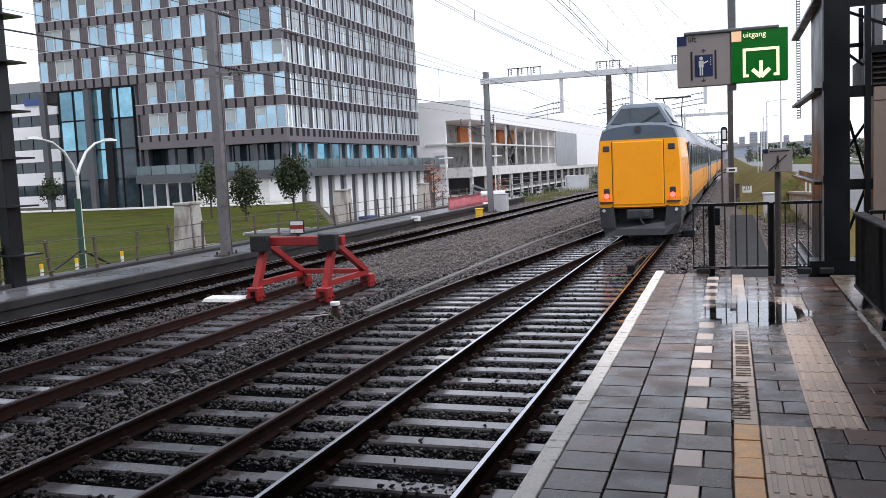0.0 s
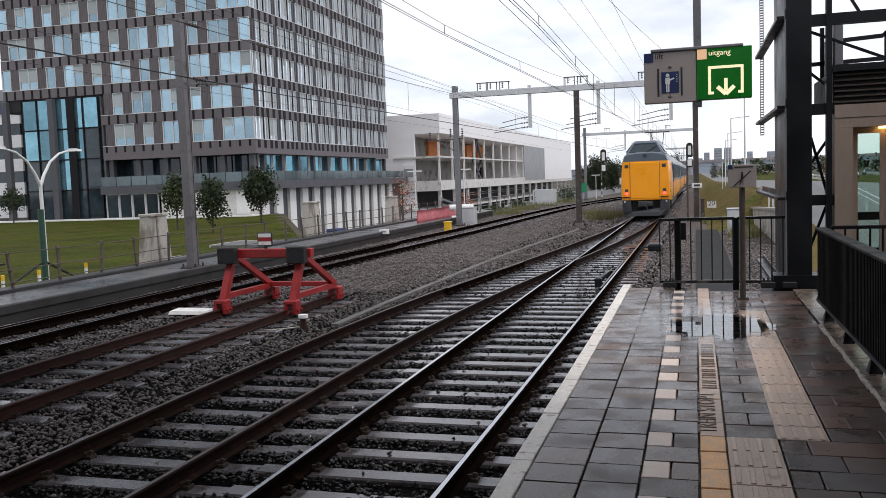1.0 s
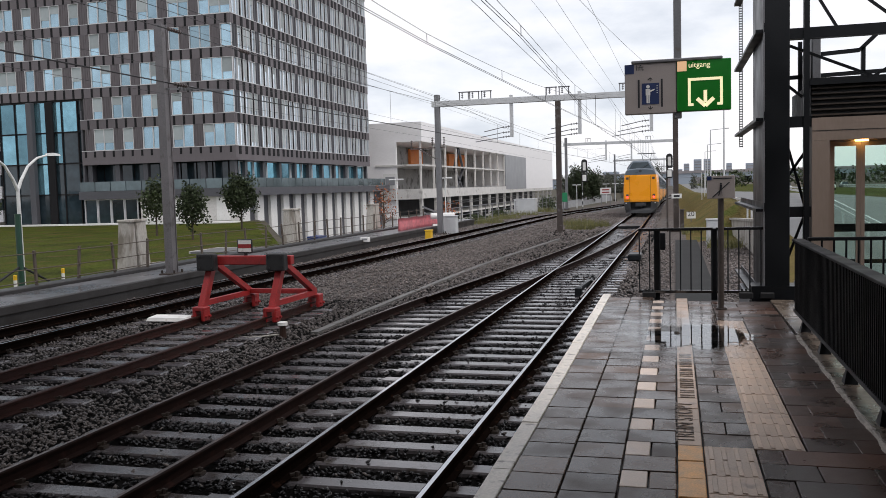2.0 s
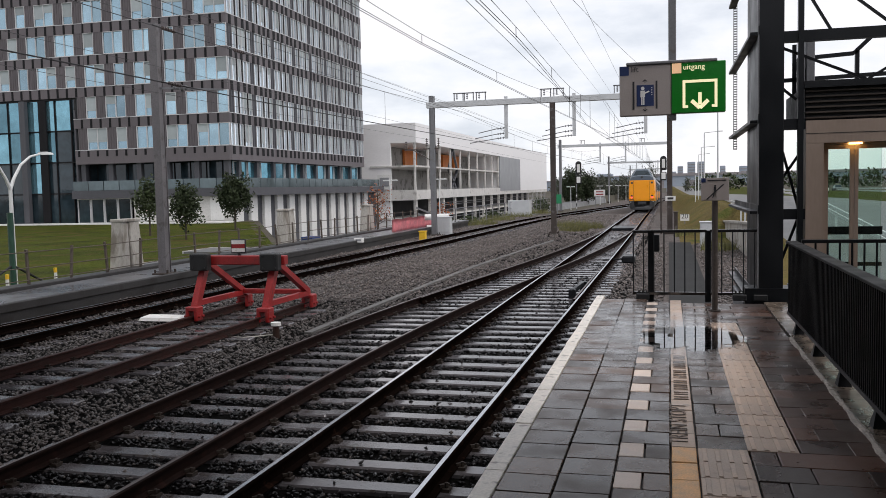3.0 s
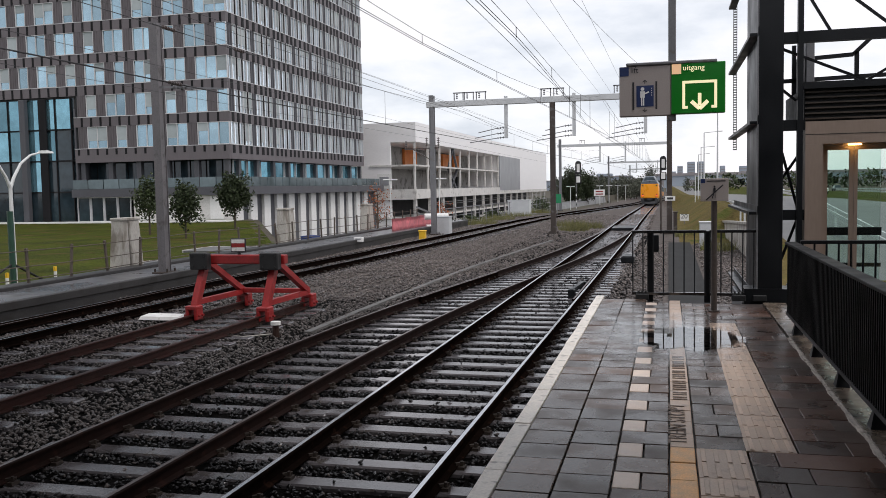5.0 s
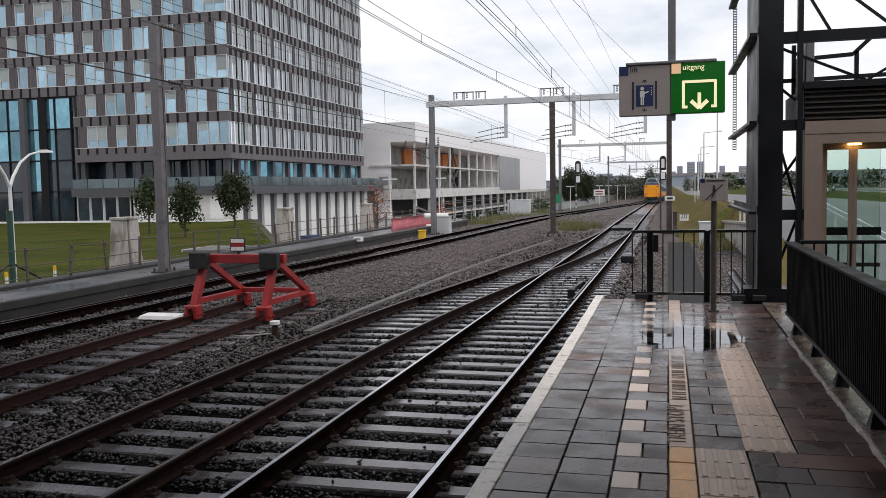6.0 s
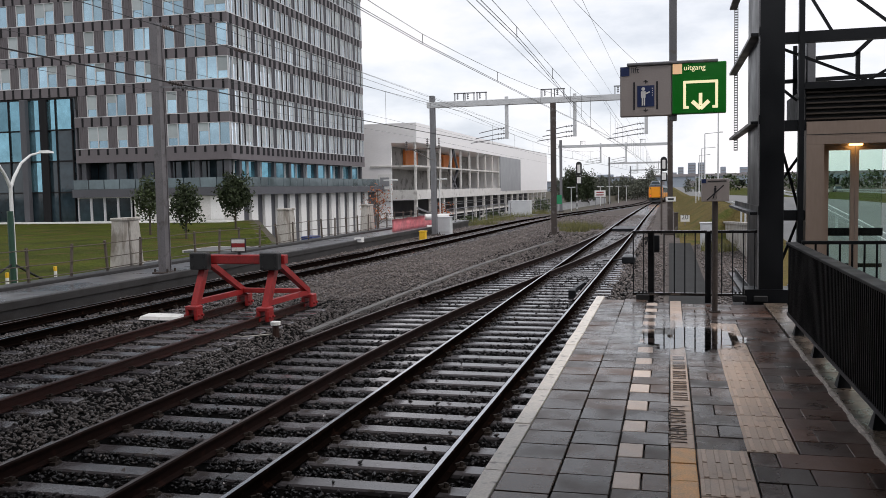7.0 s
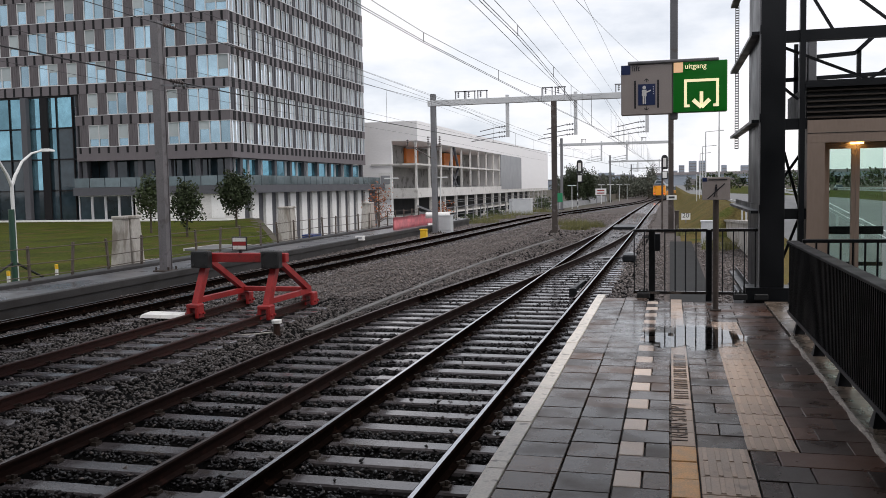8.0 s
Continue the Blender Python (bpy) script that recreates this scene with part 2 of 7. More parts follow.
M["sign_navy"] = material("navy_sign_field", (0.02, 0.035, 0.11), 0.4, scale=3, vary=0.1)
M["sign_dark"] = material("black_sign_print", (0.02, 0.02, 0.025), 0.5, scale=3, vary=0.1)
M["sign_cream"] = glow("lit_cream_sign_print", (0.95, 0.85, 0.52), 0.55)
M["sign_peach"] = glow("lit_peach_sign_field", (0.95, 0.58, 0.33), 0.3)
M["lamp_red"] = glow("red_tail_light", (1.0, 0.06, 0.04), 3.0)
M["lamp_warm"] = glow("warm_lamp", (1.0, 0.55, 0.15), 6.0)
M["green_sign"] = material("green_trackside_sign", (0.01, 0.22, 0.09), 0.5, scale=3, vary=0.1)
M["lift_glass"] = clear_glass("greenish_lift_glass", (0.88, 0.945, 0.915))
M["rail_glass"] = material("balustrade_glass", (0.14, 0.175, 0.185), 0.12, metal=0.45, scale=0.4, vary=0.2, fine=2, bump=0.0, island=0.2)
M["worn_print"] = material("worn_brown_print", (0.10, 0.065, 0.045), 0.6, scale=14, vary=0.4, stain=(0.36, 0.26, 0.19), stain_at=0.55)
M["slab_wet"] = material("wet_grey_platform_slab", (0.098, 0.096, 0.102), 0.32, spec=0.4, scale=0.9, vary=0.4, fine=30, bump=0.2, stain=(0.055, 0.052, 0.05), stain_at=0.55, island=0.2)
M["mortar"] = material("rough_pale_mortar", (0.42, 0.37, 0.33), 0.8, scale=9, vary=0.4, fine=60, bump=0.6, depth=0.01, stain=(0.2, 0.17, 0.14), stain_at=0.55)
M["gutter_wet"] = material("wet_brown_gutter_concrete", (0.16, 0.125, 0.098), 0.28, spec=0.45, scale=2.5, vary=0.45, fine=40, bump=0.3, depth=0.004, stain=(0.05, 0.04, 0.032), stain_at=0.53)
M["rail_wet"] = material("wet_black_handrail", (0.012, 0.012, 0.013), 0.16, spec=0.9, scale=6, vary=0.3, fine=40, bump=0.05, coat=0.6)
M["path"] = material("damp_grey_service_path", (0.034, 0.034, 0.034), 0.85, spec=0.08, scale=0.8, vary=0.35, fine=30, bump=0.2)
M["louvre"] = material("dark_brown_louvre", (0.055, 0.042, 0.034), 0.5, scale=2, vary=0.2)
M["bark"] = material("tree_bark", (0.06, 0.045, 0.032), 0.85, scale=6, vary=0.3, bump=0.5)
M["leaf_green"] = material("green_leaves", (0.036, 0.052, 0.016), 0.6, scale=2, vary=0.35, island=0.5)
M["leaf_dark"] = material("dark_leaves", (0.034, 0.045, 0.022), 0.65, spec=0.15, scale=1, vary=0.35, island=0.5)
# leaves paled and greyed: the haze of distance is mixed into the colour
M["leaf_far"] = material("haze_tinted_far_leaves", (0.105, 0.112, 0.088), 0.7, spec=0.1, scale=1, vary=0.3, island=0.4)
M["leaf_red"] = material("autumn_leaves", (0.30, 0.09, 0.03), 0.6, scale=2, vary=0.35, island=0.5)
# skyline colours with distance haze already blended in
M["haze_tower"] = material("haze_tinted_tower_face", (0.30, 0.34, 0.40), 0.7, scale=0.05, vary=0.1)
M["haze_dark"] = material("haze_tinted_building_face", (0.26, 0.24, 0.25), 0.7, scale=0.03, vary=0.35, fine=0.3)
M["lamp_white"] = material("white_lamp_post_paint", (0.66, 0.67, 0.66), 0.4, scale=3, vary=0.1)
M["post_green"] = material("dark_green_post_paint", (0.02, 0.06, 0.04), 0.45, scale=3, vary=0.2)
M["wire"] = material("copper_catenary_wire", (0.045, 0.043, 0.045), 0.5, metal=0.3, scale=1, vary=0.2)
M["porcelain"] = material("brown_insulator", (0.08, 0.06, 0.055), 0.3, scale=8, vary=0.2)
M["wood_post"] = material("rusty_fence_post", (0.085, 0.066, 0.052), 0.7, scale=3, vary=0.35, bump=0.3)
M["black_panel"] = material("matt_black_panel", (0.0045, 0.0045, 0.005), 0.6, scale=3, vary=0.3, bump=0.05, spec=0.12)
M["trough"] = material("dirty_trough_concrete", (0.11, 0.105, 0.10), 0.7, scale=3, vary=0.3, island=0.2)
M["glass_teal"] = material("teal_atrium_glass", (0.19, 0.36, 0.43), 0.04, metal=0.75, scale=0.25, vary=0.3, fine=0.9, bump=0.0, island=0.5, rough_vary=0.02)
M["paver_brown"] = material("damp_red_brown_paver", (0.074, 0.047, 0.037), 0.34, spec=0.3, scale=3.0, vary=0.4, fine=110, bump=0.25, depth=0.003, island=0.4, rough_vary=0.16, hue=((0.8, 0.95, 1.05), (1.25, 0.95, 0.8)))
# brighter copy of the office glass: sky reflection put into its colour
M["glass_bright"] = material("sky_lit_side_glass", (0.62, 0.70, 0.76), 0.07, metal=0.85, scale=0.12, vary=0.15, fine=0.6, bump=0.02, depth=0.02, island=0.3, rough_vary=0.03)
M["conc_mid"] = material("grey_deck_concrete", (0.40, 0.385, 0.37), 0.8, scale=0.4, vary=0.3, fine=5, bump=0.1, stain=(0.17, 0.16, 0.15), stain_at=0.55)
M["cap_dark"] = material("dull_cap_steel", (0.018, 0.018, 0.019), 0.55, spec=0.12, scale=3, vary=0.25, fine=40, bump=0.05)


# ---- building helpers ----
def thing(name, label, category, group="", at=(0, 0, 0)):
    ob = new(name)
    ob.location = at
    ob.empty_display_size = 0.2
    return tagged(ob, label, category, group)


def mesh_of(name, bm, mats, smooth=False):
    me = bpy.data.meshes.new(name)
    bm.to_mesh(me)
    bm.free()
    for m in (mats if isinstance(mats, (list, tuple)) else [mats]):
        me.materials.append(m)
    if smooth:
        me.shade_smooth()
    return me


def part(name, bm, mats, parent=None, label="", smooth=False, kind=""):
    ob = new(name, mesh_of(name, bm, mats, smooth) if isinstance(bm, bmesh.types.BMesh) else bm)
    ob.parent = parent
    return tagged(ob, label=label, kind=kind)


def structure(name, bm, mats, label, smooth=False):
    ob = new(name, mesh_of(name, bm, mats, smooth))
    return tagged(ob, label, "", "", "structure")


def box(bm, x0, x1, y0, y1, z0, z1, mi=0, bevel=0.0):
    r = bmesh.ops.create_cube(bm, size=1.0, matrix=Matrix.LocRotScale(((x0 + x1) / 2, (y0 + y1) / 2, (z0 + z1) / 2), None, (abs(x1 - x0), abs(y1 - y0), abs(z1 - z0))))
    fs = {f for v in r["verts"] for f in v.link_faces}
    for f in fs:
        f.material_index = mi
    if bevel:
        bmesh.ops.bevel(bm, geom=[e for e in {e for v in r["verts"] for e in v.link_edges}], offset=bevel, segments=1, affect="EDGES", profile=0.5)
    return bm


def beam(bm, a, b, w, h=None, mi=0):
    a, b = Vector(a), Vector(b)
    d = b - a
    up = Vector((0, 0, 1)) if abs(d.normalized().z) < 0.99 else Vector((0, 1, 0))
    x = d.cross(up).normalized()
    z = x.cross(d).normalized()
    m = Matrix((x, d.normalized(), z)).transposed().to_4x4()
    m.translation = (a + b) / 2
    r = bmesh.ops.create_cube(bm, size=1.0, matrix=m @ Matrix.Diagonal((w, d.length, h or w, 1)))
    for f in {f for v in r["verts"] for f in v.link_faces}:
        f.material_index = mi
    return bm


def rod(bm, a, b, r0, r1=None, seg=8, mi=0):
    a, b = Vector(a), Vector(b)
    d = b - a
    q = Vector((0, 0, 1)).rotation_difference(d.normalized())
    m = Matrix.LocRotScale((a + b) / 2, q, None)
    r = bmesh.ops.create_cone(bm, cap_ends=True, segments=seg, radius1=r0, radius2=r0 if r1 is None else r1, depth=d.length, matrix=m)
    for f in {f for v in r["verts"] for f in v.link_faces}:
        f.material_index = mi
    return bm


def B():
    return bmesh.new()


def loft(bm, rings, mi=0, cap=True):
    vs = [[bm.verts.new(p) for p in ring] for ring in rings]
    n = len(rings[0])
    for i in range(len(vs) - 1):
        for j in range(n):
            f = bm.faces.new((vs[i][j], vs[i][(j + 1) % n], vs[i + 1][(j + 1) % n], vs[i + 1][j]))
            f.material_index = mi
    if cap:
        for ring in (vs[0][::-1], vs[-1]):
            bm.faces.new(ring).material_index = mi
    return vs


def text_mesh(name, s, size, m):
    cu = bpy.data.curves.new(name, "FONT")
    cu.body = s
    cu.size = size
    cu.align_x, cu.align_y = "LEFT", "BOTTOM"
    cu.extrude = 0.0015
    ob = bpy.data.objects.new(name, cu)
    scene.collection.objects.link(ob)
    bpy.context.view_layer.update()
    me = bpy.data.meshes.new_from_object(ob.evaluated_get(bpy.context.evaluated_depsgraph_get()))
    bpy.data.objects.remove(ob)
    me.materials.clear()
    me.materials.append(m)
    return me


RAIL = -0.876      # top of rail below the platform surface
SLEEPER = RAIL - 0.185
BED = RAIL - 0.215


NEAR_Y = [-40, 40, 70, 110, 150, 175, 195, 230, 280, 340]
NEAR_X = [-3.0, -2.60, -2.58, -2.68, -2.70, -2.55, -2.25, -1.3, 0.6, 3.6]


def near_c(y):
    a = np.linspace(y - 8, y + 8, 9)
    return float(np.interp(a, NEAR_Y, NEAR_X).mean())


def mid_right(y):
    if y < 10:
        return -4.50
    if y < 21:
        return -4.50 + 0.11 * (y - 10) ** 2 / 22
    if y < 25:
        return -3.895 + 0.11 * (y - 21)
    e = near_c(y) + 0.7525
    u = min(1.0, (y - 25) / 29)
    return min(e, -3.455 + 0.11 * 29 * (u - u * u / 2) + 0.0)


def mid_c(y):
    return mid_right(y) - 0.7525


FAR_Y = [-30, 20, 36, 62, 88, 120, 150, 200, 330]
FAR_X = [-12.1, -12.05, -11.15, -10.4, -9.3, -7.2, -5.6, -4.9, -4.4]


def far_c(y):
    a = np.linspace(y - 8, y + 8, 9)
    return float(np.interp(a, FAR_Y, FAR_X).mean())


def sag(y):
    # the line falls gently away beyond the junction
    k = min(150.0, max(0.0, y - 62))
    return -0.0095 * k * k / (k + 12)


def buf_c(y):
    return -8.70


# ---- ground ----
def lower_street(x, y):
    # the street beside the offices lies below the railway
    side = (y - 36) * 24 + (x + 17) * 46
    k = min(1.0, max(0.0, side / 46 / 3.0))
    return k


def ground_z(x, y):
    if x > -13.9:
        z = BED - 0.02 + sag(y)
        if x > 0.4 and y > 14:
            start = 3.0 if y < 47 else 0.8
            rise = min(1.0, max(0.0, (x - start) / 2.2)) * min(1.0, max(0.0, (y - 24) / 24))
            z += 1.45 * rise
        return z
    z = -1.0 - 0.5 * min(1.0, (-x - 16) / 30) if x < -16 else -1.15
    if x < -16.4 and y > 20:
        z -= 4.2 * lower_street(x, y)
    return z


def make_ground():
    xs = [-3000, -900, -300, -150, -100] + [-80 + 2 * i for i in range(32)] + [-16.6, -16.4, -14.0, -13.8] + [-13 + 1.5 * i for i in range(10)] + [1.4, 2.9, 3.1, 4.4, 6, 8, 10.5, 12] + [14, 20, 40, 90, 300, 900, 3000]
    ys = [-900, -200, -60, -20] + [-10 + 2.5 * i for i in range(60)] + [145, 160, 180, 200, 240, 300, 420, 700, 1500, 3500]
    bm = B()
    g = [[bm.verts.new((x, y, ground_z(x, y))) for x in xs] for y in ys]
    for j in range(len(ys) - 1):
        for i in range(len(xs) - 1):
            f = bm.faces.new((g[j][i], g[j][i + 1], g[j + 1][i + 1], g[j + 1][i]))
            cx, cy = (xs[i] + xs[i + 1]) / 2, (ys[j] + ys[j + 1]) / 2
            if -13.9 < cx < (2.9 if cy < 40 else 0.6) and cy < 420:
                # near-black bed colour stands in for shade in the near tracks
                f.material_index = 5 if (-7 < cx < -1 and cy < 50) or (-13 < cx < -7 and cy < 20) else 0
                if cx < -11.5 and cy > 62 and cx < far_c(cy) - 2.2:
                    f.material_index = 3
            elif cx > 0.6:
                f.material_index = 4 if 5.0 < cx < 13 and cy > 26 else (1 if 9 < cx < 60 else (2 if cx < 9 else 3))
            else:
                k = lower_street(cx, cy)
                f.material_index = 1 if k <= 0.1 and cy < 84 and cx > -95 else (4 if cy < 200 and k > 0.9 else 3)
    return structure("ground", bm, [M["ballast"], M["grass"], M["grass_rough"], M["earth"], M["asphalt"], M["ballast_shaded"]], "ballast bed, mown lawn and rough grass verge", True)


make_ground()


# ---- tracks ----
PROFILE = [(-0.07, -0.16), (0.07, -0.16), (0.07, -0.148), (0.012, -0.13), (0.010, -0.045), (0.035, -0.035), (0.036, -0.011), (0.021, 0.0), (-0.021, 0.0), (-0.036, -0.011), (-0.035, -0.035), (-0.010, -0.045), (-0.012, -0.13), (-0.07, -0.148)]


def rail(parent, path, y0, y1, step, head, lower=0.0, name="rail", side="rail_rust"):
    bm = B()
    n = max(1, int((y1 - y0) / step))
    rings = []
    for i in range(n + 1):
        y = y0 + (y1 - y0) * i / n
        x, dz = path(y), sag(y) - lower
        rings.append([(x + a, y, RAIL + b + dz) for a, b in PROFILE])
    loft(bm, rings)
    bm.faces.ensure_lookup_table()
    for k, f in enumerate(bm.faces):
        if k < n * 14 and k % 14 == 7:
            f.material_index = 1
    bmesh.ops.recalc_face_normals(bm, faces=bm.faces)
    return part(name, bm, [M[side], head], parent)


def sleeper_mesh(length, width=0.245):
    bm = B()
    box(bm, -length / 2, length / 2, -width / 2, width / 2, -0.2, 0, 0, 0.018)
    return mesh_of("sleeper", bm, M["concrete_wet"])


def clip_mesh():
    bm = B()
    for s in (-1, 1):
        box(bm, s * 0.06, s * 0.135, -0.05, 0.05, 0, 0.03)
        rod(bm, (s * 0.10, 0, 0.02), (s * 0.10, 0, 0.075), 0.017, seg=6)
        beam(bm, (s * 0.045, -0.03, 0.05), (s * 0.12, 0.03, 0.05), 0.03, 0.025)
    return mesh_of("rail_clip", bm, M["clip"])


CLIP = clip_mesh()


def join_clips(name, parent, places):
    co = np.array([v.co for v in CLIP.vertices])
    fs = [tuple(p.vertices) for p in CLIP.polygons]
    vs, fa = [], []
    for (x, y, z) in places:
        o = len(vs)
        vs.extend((co + (x, y, z)).tolist())
        fa.extend([tuple(i + o for i in f) for f in fs])
    me = bpy.data.meshes.new(name)
    me.from_pydata(vs, [], fa)
    me.materials.append(M["clip"])
    return part(name, me, None, parent, "", kind="stuff")


near_track = thing("railway_track", "wet main line track with polished rails and concrete sleepers", "track", "tracks")
mid_track = thing("railway_track", "curving turnout track with brown rails joining the main line", "track", "tracks")
far_track = thing("railway_track", "far through track curving beside the old low platform", "track", "tracks")
stub_track = thing("railway_track", "rusty dead-end siding track ending at a buffer stop", "track", "tracks")
for s in (-1, 1):
    rail(near_track, lambda y: near_c(y) + s * 0.7525, -12, 330, 3.0, M["rail_shine"])
    rail(mid_track, lambda y: mid_c(y) + s * 0.7525, -12, 53.5, 1.2, M["rail_dull"], 0.003, side="rail_brown")
    rail(far_track, lambda y: far_c(y) + s * 0.7525, -20, 330, 3.0, M["rail_shine"])
    rail(far_track, lambda y: far_c(y) + s * 0.60, -20, 34, 3.0, M["rail_dull"], 0.01, "guard_rail")
    rail(stub_track, lambda y: buf_c(y) + s * 0.7525, -8, 18.2, 3.0, M["rail_siding"], side="rail_siding")
# check rails by the crossing
for path, y0, y1 in ((lambda y: near_c(y) + 0.68, 19, 25), (lambda y: mid_c(y) - 0.68, 19, 25)):
    rail(mid_track, path, y0, y1, 1.0, M["rail_dull"], 0.002, "check_rail")

S26, SLONG = sleeper_mesh(2.55), {}
clips = []
for k in range(-22, 300):
    y = 7.22 + 0.6 * k
    if y > 150:
        break
    if 15.5 < y < 54:
        x0, x1 = min(mid_c(y), near_c(y)) - 1.28, near_c(y) + 1.28
        key = round((x1 - x0) / 0.15)
        if key not in SLONG:
            SLONG[key] = sleeper_mesh(key * 0.15)
        ob = part("sleeper", SLONG[key], None, near_track)
        ob.location = ((x0 + x1) / 2, y, SLEEPER + sag(y))
    else:
        ob = part("sleeper", S26, None, near_track)
        ob.location = (near_c(y), y, SLEEPER + sag(y))
    ob.rotation_euler = (random.uniform(-0.006, 0.006), 0, random.uniform(-0.008, 0.008))
    if y < 48:
        for s in (-1, 1):
            clips.append((near_c(y) + s * 0.7525, y, SLEEPER))
            if y > 15.5:
                clips.append((mid_c(y) + s * 0.7525, y, SLEEPER))
    if y <= 15.5:
        ob = part("sleeper", S26, None, mid_track)
        ob.location = (mid_c(y), y - 0.05, SLEEPER - 0.004)
        for s in (-1, 1):
            clips.append((mid_c(y) + s * 0.7525, y - 0.05, SLEEPER))
join_clips("rail_clips", near_track, clips)
clips = []
for k in range(-20, 220):
    y = 7.0 + 0.6 * k
    ob = part("sleeper", S26, None, far_track)
    ob.location = (far_c(y), y, SLEEPER - 0.01 + sag(y))
    ob.rotation_euler = (0, 0, -0.03 if y > 25 else 0)
    if 8 < y < 40:
        clips += [(far_c(y) + s * 0.7525, y, SLEEPER) for s in (-1, 1)]
join_clips("rail_clips", far_track, clips)
clips = []
for k in range(-20, 19):
    y = 7.1 + 0.6 * k
    ob = part("sleeper", S26, None, stub_track)
    ob.location = (buf_c(y) + random.uniform(-0.04, 0.04), y, SLEEPER + 0.012)
    ob.rotation_euler = (0, 0, random.uniform(-0.02, 0.02))
    clips += [(buf_c(y) + s * 0.7525, y, SLEEPER) for s in (-1, 1)]
join_clips("rail_clips", stub_track, clips)


# ---- loose ballast stones ----
def make_stones():
    rng = np.random.default_rng(4)
    base = np.array([(1, 0, 0), (-1, 0, 0), (0, 1, 0), (0, -1, 0), (0, 0, 1), (0, 0, -1)], float)
    tri = np.array([(0, 2, 4), (2, 1, 4), (1, 3, 4), (3, 0, 4), (2, 0, 5), (1, 2, 5), (3, 1, 5), (0, 3, 5)])
    P = []
    for y0, y1, dens in ((4, 9, 360), (9, 14, 300), (14, 20, 220), (20, 30, 130), (30, 45, 70), (45, 80, 30)):
        for x0, x1 in ((-13.7, -1.1),):
            n = int((y1 - y0) * (x1 - x0) * dens)
            P.append(np.stack([rng.uniform(x0, x1, n), rng.uniform(y0, y1, n)], 1))
    n = int(3.8 * 27 * 110)
    P.append(np.stack([rng.uniform(-1.1, 2.7, n), rng.uniform(12.7, 40, n)], 1))
    P = np.concatenate(P)
    ang = np.degrees(np.arctan2(-P[:, 0], P[:, 1]))
    P = P[(ang < 48) & (ang > -14)]
    # sleepers stay mostly clear
    yy = (P[:, 1] - 7.22) / 0.6
    on = np.abs(yy - np.round(yy)) < 0.24
    nc = -2.80 + 0.005 * P[:, 1]
    mc = np.array([mid_c(y) for y in P[:, 1]])
    inner = on & (((np.abs(P[:, 0] - nc) < 1.28)) | (np.abs(P[:, 0] - mc) < 1.28) | ((P[:, 0] > mc) & (P[:, 0] < nc) & (P[:, 1] > 15)))
    spill = (P[:, 0] > nc - 0.1) & (P[:, 0] < nc + 0.75) & (P[:, 1] < 7.1)
    keep = ~inner | (spill & (rng.random(len(P)) < 0.75)) | (rng.random(len(P)) < 0.015)
    rails_x = np.stack([nc - 0.7525, nc + 0.7525, mc - 0.7525, mc + 0.7525, np.full(len(P), buf_c(0) - 0.7525), np.full(len(P), buf_c(0) + 0.7525)])
    keep &= (np.abs(rails_x - P[:, 0]).min(0) > 0.085)
    ys = (P[:, 1] - 7.1) / 0.6
    keep &= ~((np.abs(ys - np.round(ys)) < 0.21) & (np.abs(P[:, 0] - buf_c(0)) < 1.25) & (P[:, 1] < 18) & (rng.random(len(P)) < 0.85))
    ys = (P[:, 1] - 7.0) / 0.6
    fc = np.array([far_c(y) for y in P[:, 1]])
    keep &= ~((np.abs(ys - np.round(ys)) < 0.2) & (np.abs(P[:, 0] - fc) < 1.25) & (rng.random(len(P)) < 0.6))
    keep &= ~((P[:, 0] > -0.1) & (P[:, 0] < 1.05))
    inner, P, mc, nc = inner[keep], P[keep], mc[keep], nc[keep]
    n = len(P)
    size = rng.uniform(0.016, 0.036, n) * np.where(P[:, 1] > 45, 2.0, np.where(P[:, 1] > 20, 1.3, 1.0))
    a = rng.uniform(0, 2 * np.pi, n)
    ca, sa = np.cos(a), np.sin(a)
    v = base[None] * (rng.uniform(0.55, 1.25, (n, 6, 1))) + rng.uniform(-0.28, 0.28, (n, 6, 3))
    v *= size[:, None, None] * np.array([1.25, 0.9, 0.75])
    x = v[..., 0] * ca[:, None] - v[..., 1] * sa[:, None]
    y = v[..., 0] * sa[:, None] + v[..., 1] * ca[:, None]
    z = v[..., 2] + v[..., 0] * rng.uniform(-0.5, 0.5, (n, 1))
    zb = np.where(inner, SLEEPER + 0.012, BED + rng.uniform(-0.01, 0.035, n))
    zb = zb + 0.02 * np.sin(P[:, 0] * 2.1) * np.cos(P[:, 1] * 1.3)
    V = np.stack([x + P[:, :1], y + P[:, 1:2], z + zb[:, None]], -1).reshape(-1, 3)
    F = (tri[None] + 6 * np.arange(n)[:, None, None]).reshape(-1, 3)
    me = bpy.data.meshes.new("ballast_stones")
    me.vertices.add(len(V))
    me.vertices.foreach_set("co", V.ravel())
    me.loops.add(F.size)
    me.loops.foreach_set("vertex_index", F.ravel().astype(np.int32))
    me.polygons.add(len(F))
    me.polygons.foreach_set("loop_start", np.arange(0, F.size, 3, dtype=np.int32))
    me.update(calc_edges=True)
    me.materials.append(M["stone"])
    me.materials.append(M["stone_shaded"])
    # stones between the rails get the copy with shade in its colour
    crib_shaded = (P[:, 0] > mc - 1.15) & (P[:, 0] < nc + 1.1) & (P[:, 1] < 48) & (rng.random(n) < 0.95)
    kind = crib_shaded.astype(np.int32)
    # nearer stones go darker: damp, with roof shade put into the colour
    kind[~crib_shaded & (rng.random(n) < np.clip((30 - P[:, 1]) / 12, 0, 1))] = 2
    me.materials.append(M["stone_damp_shaded"])
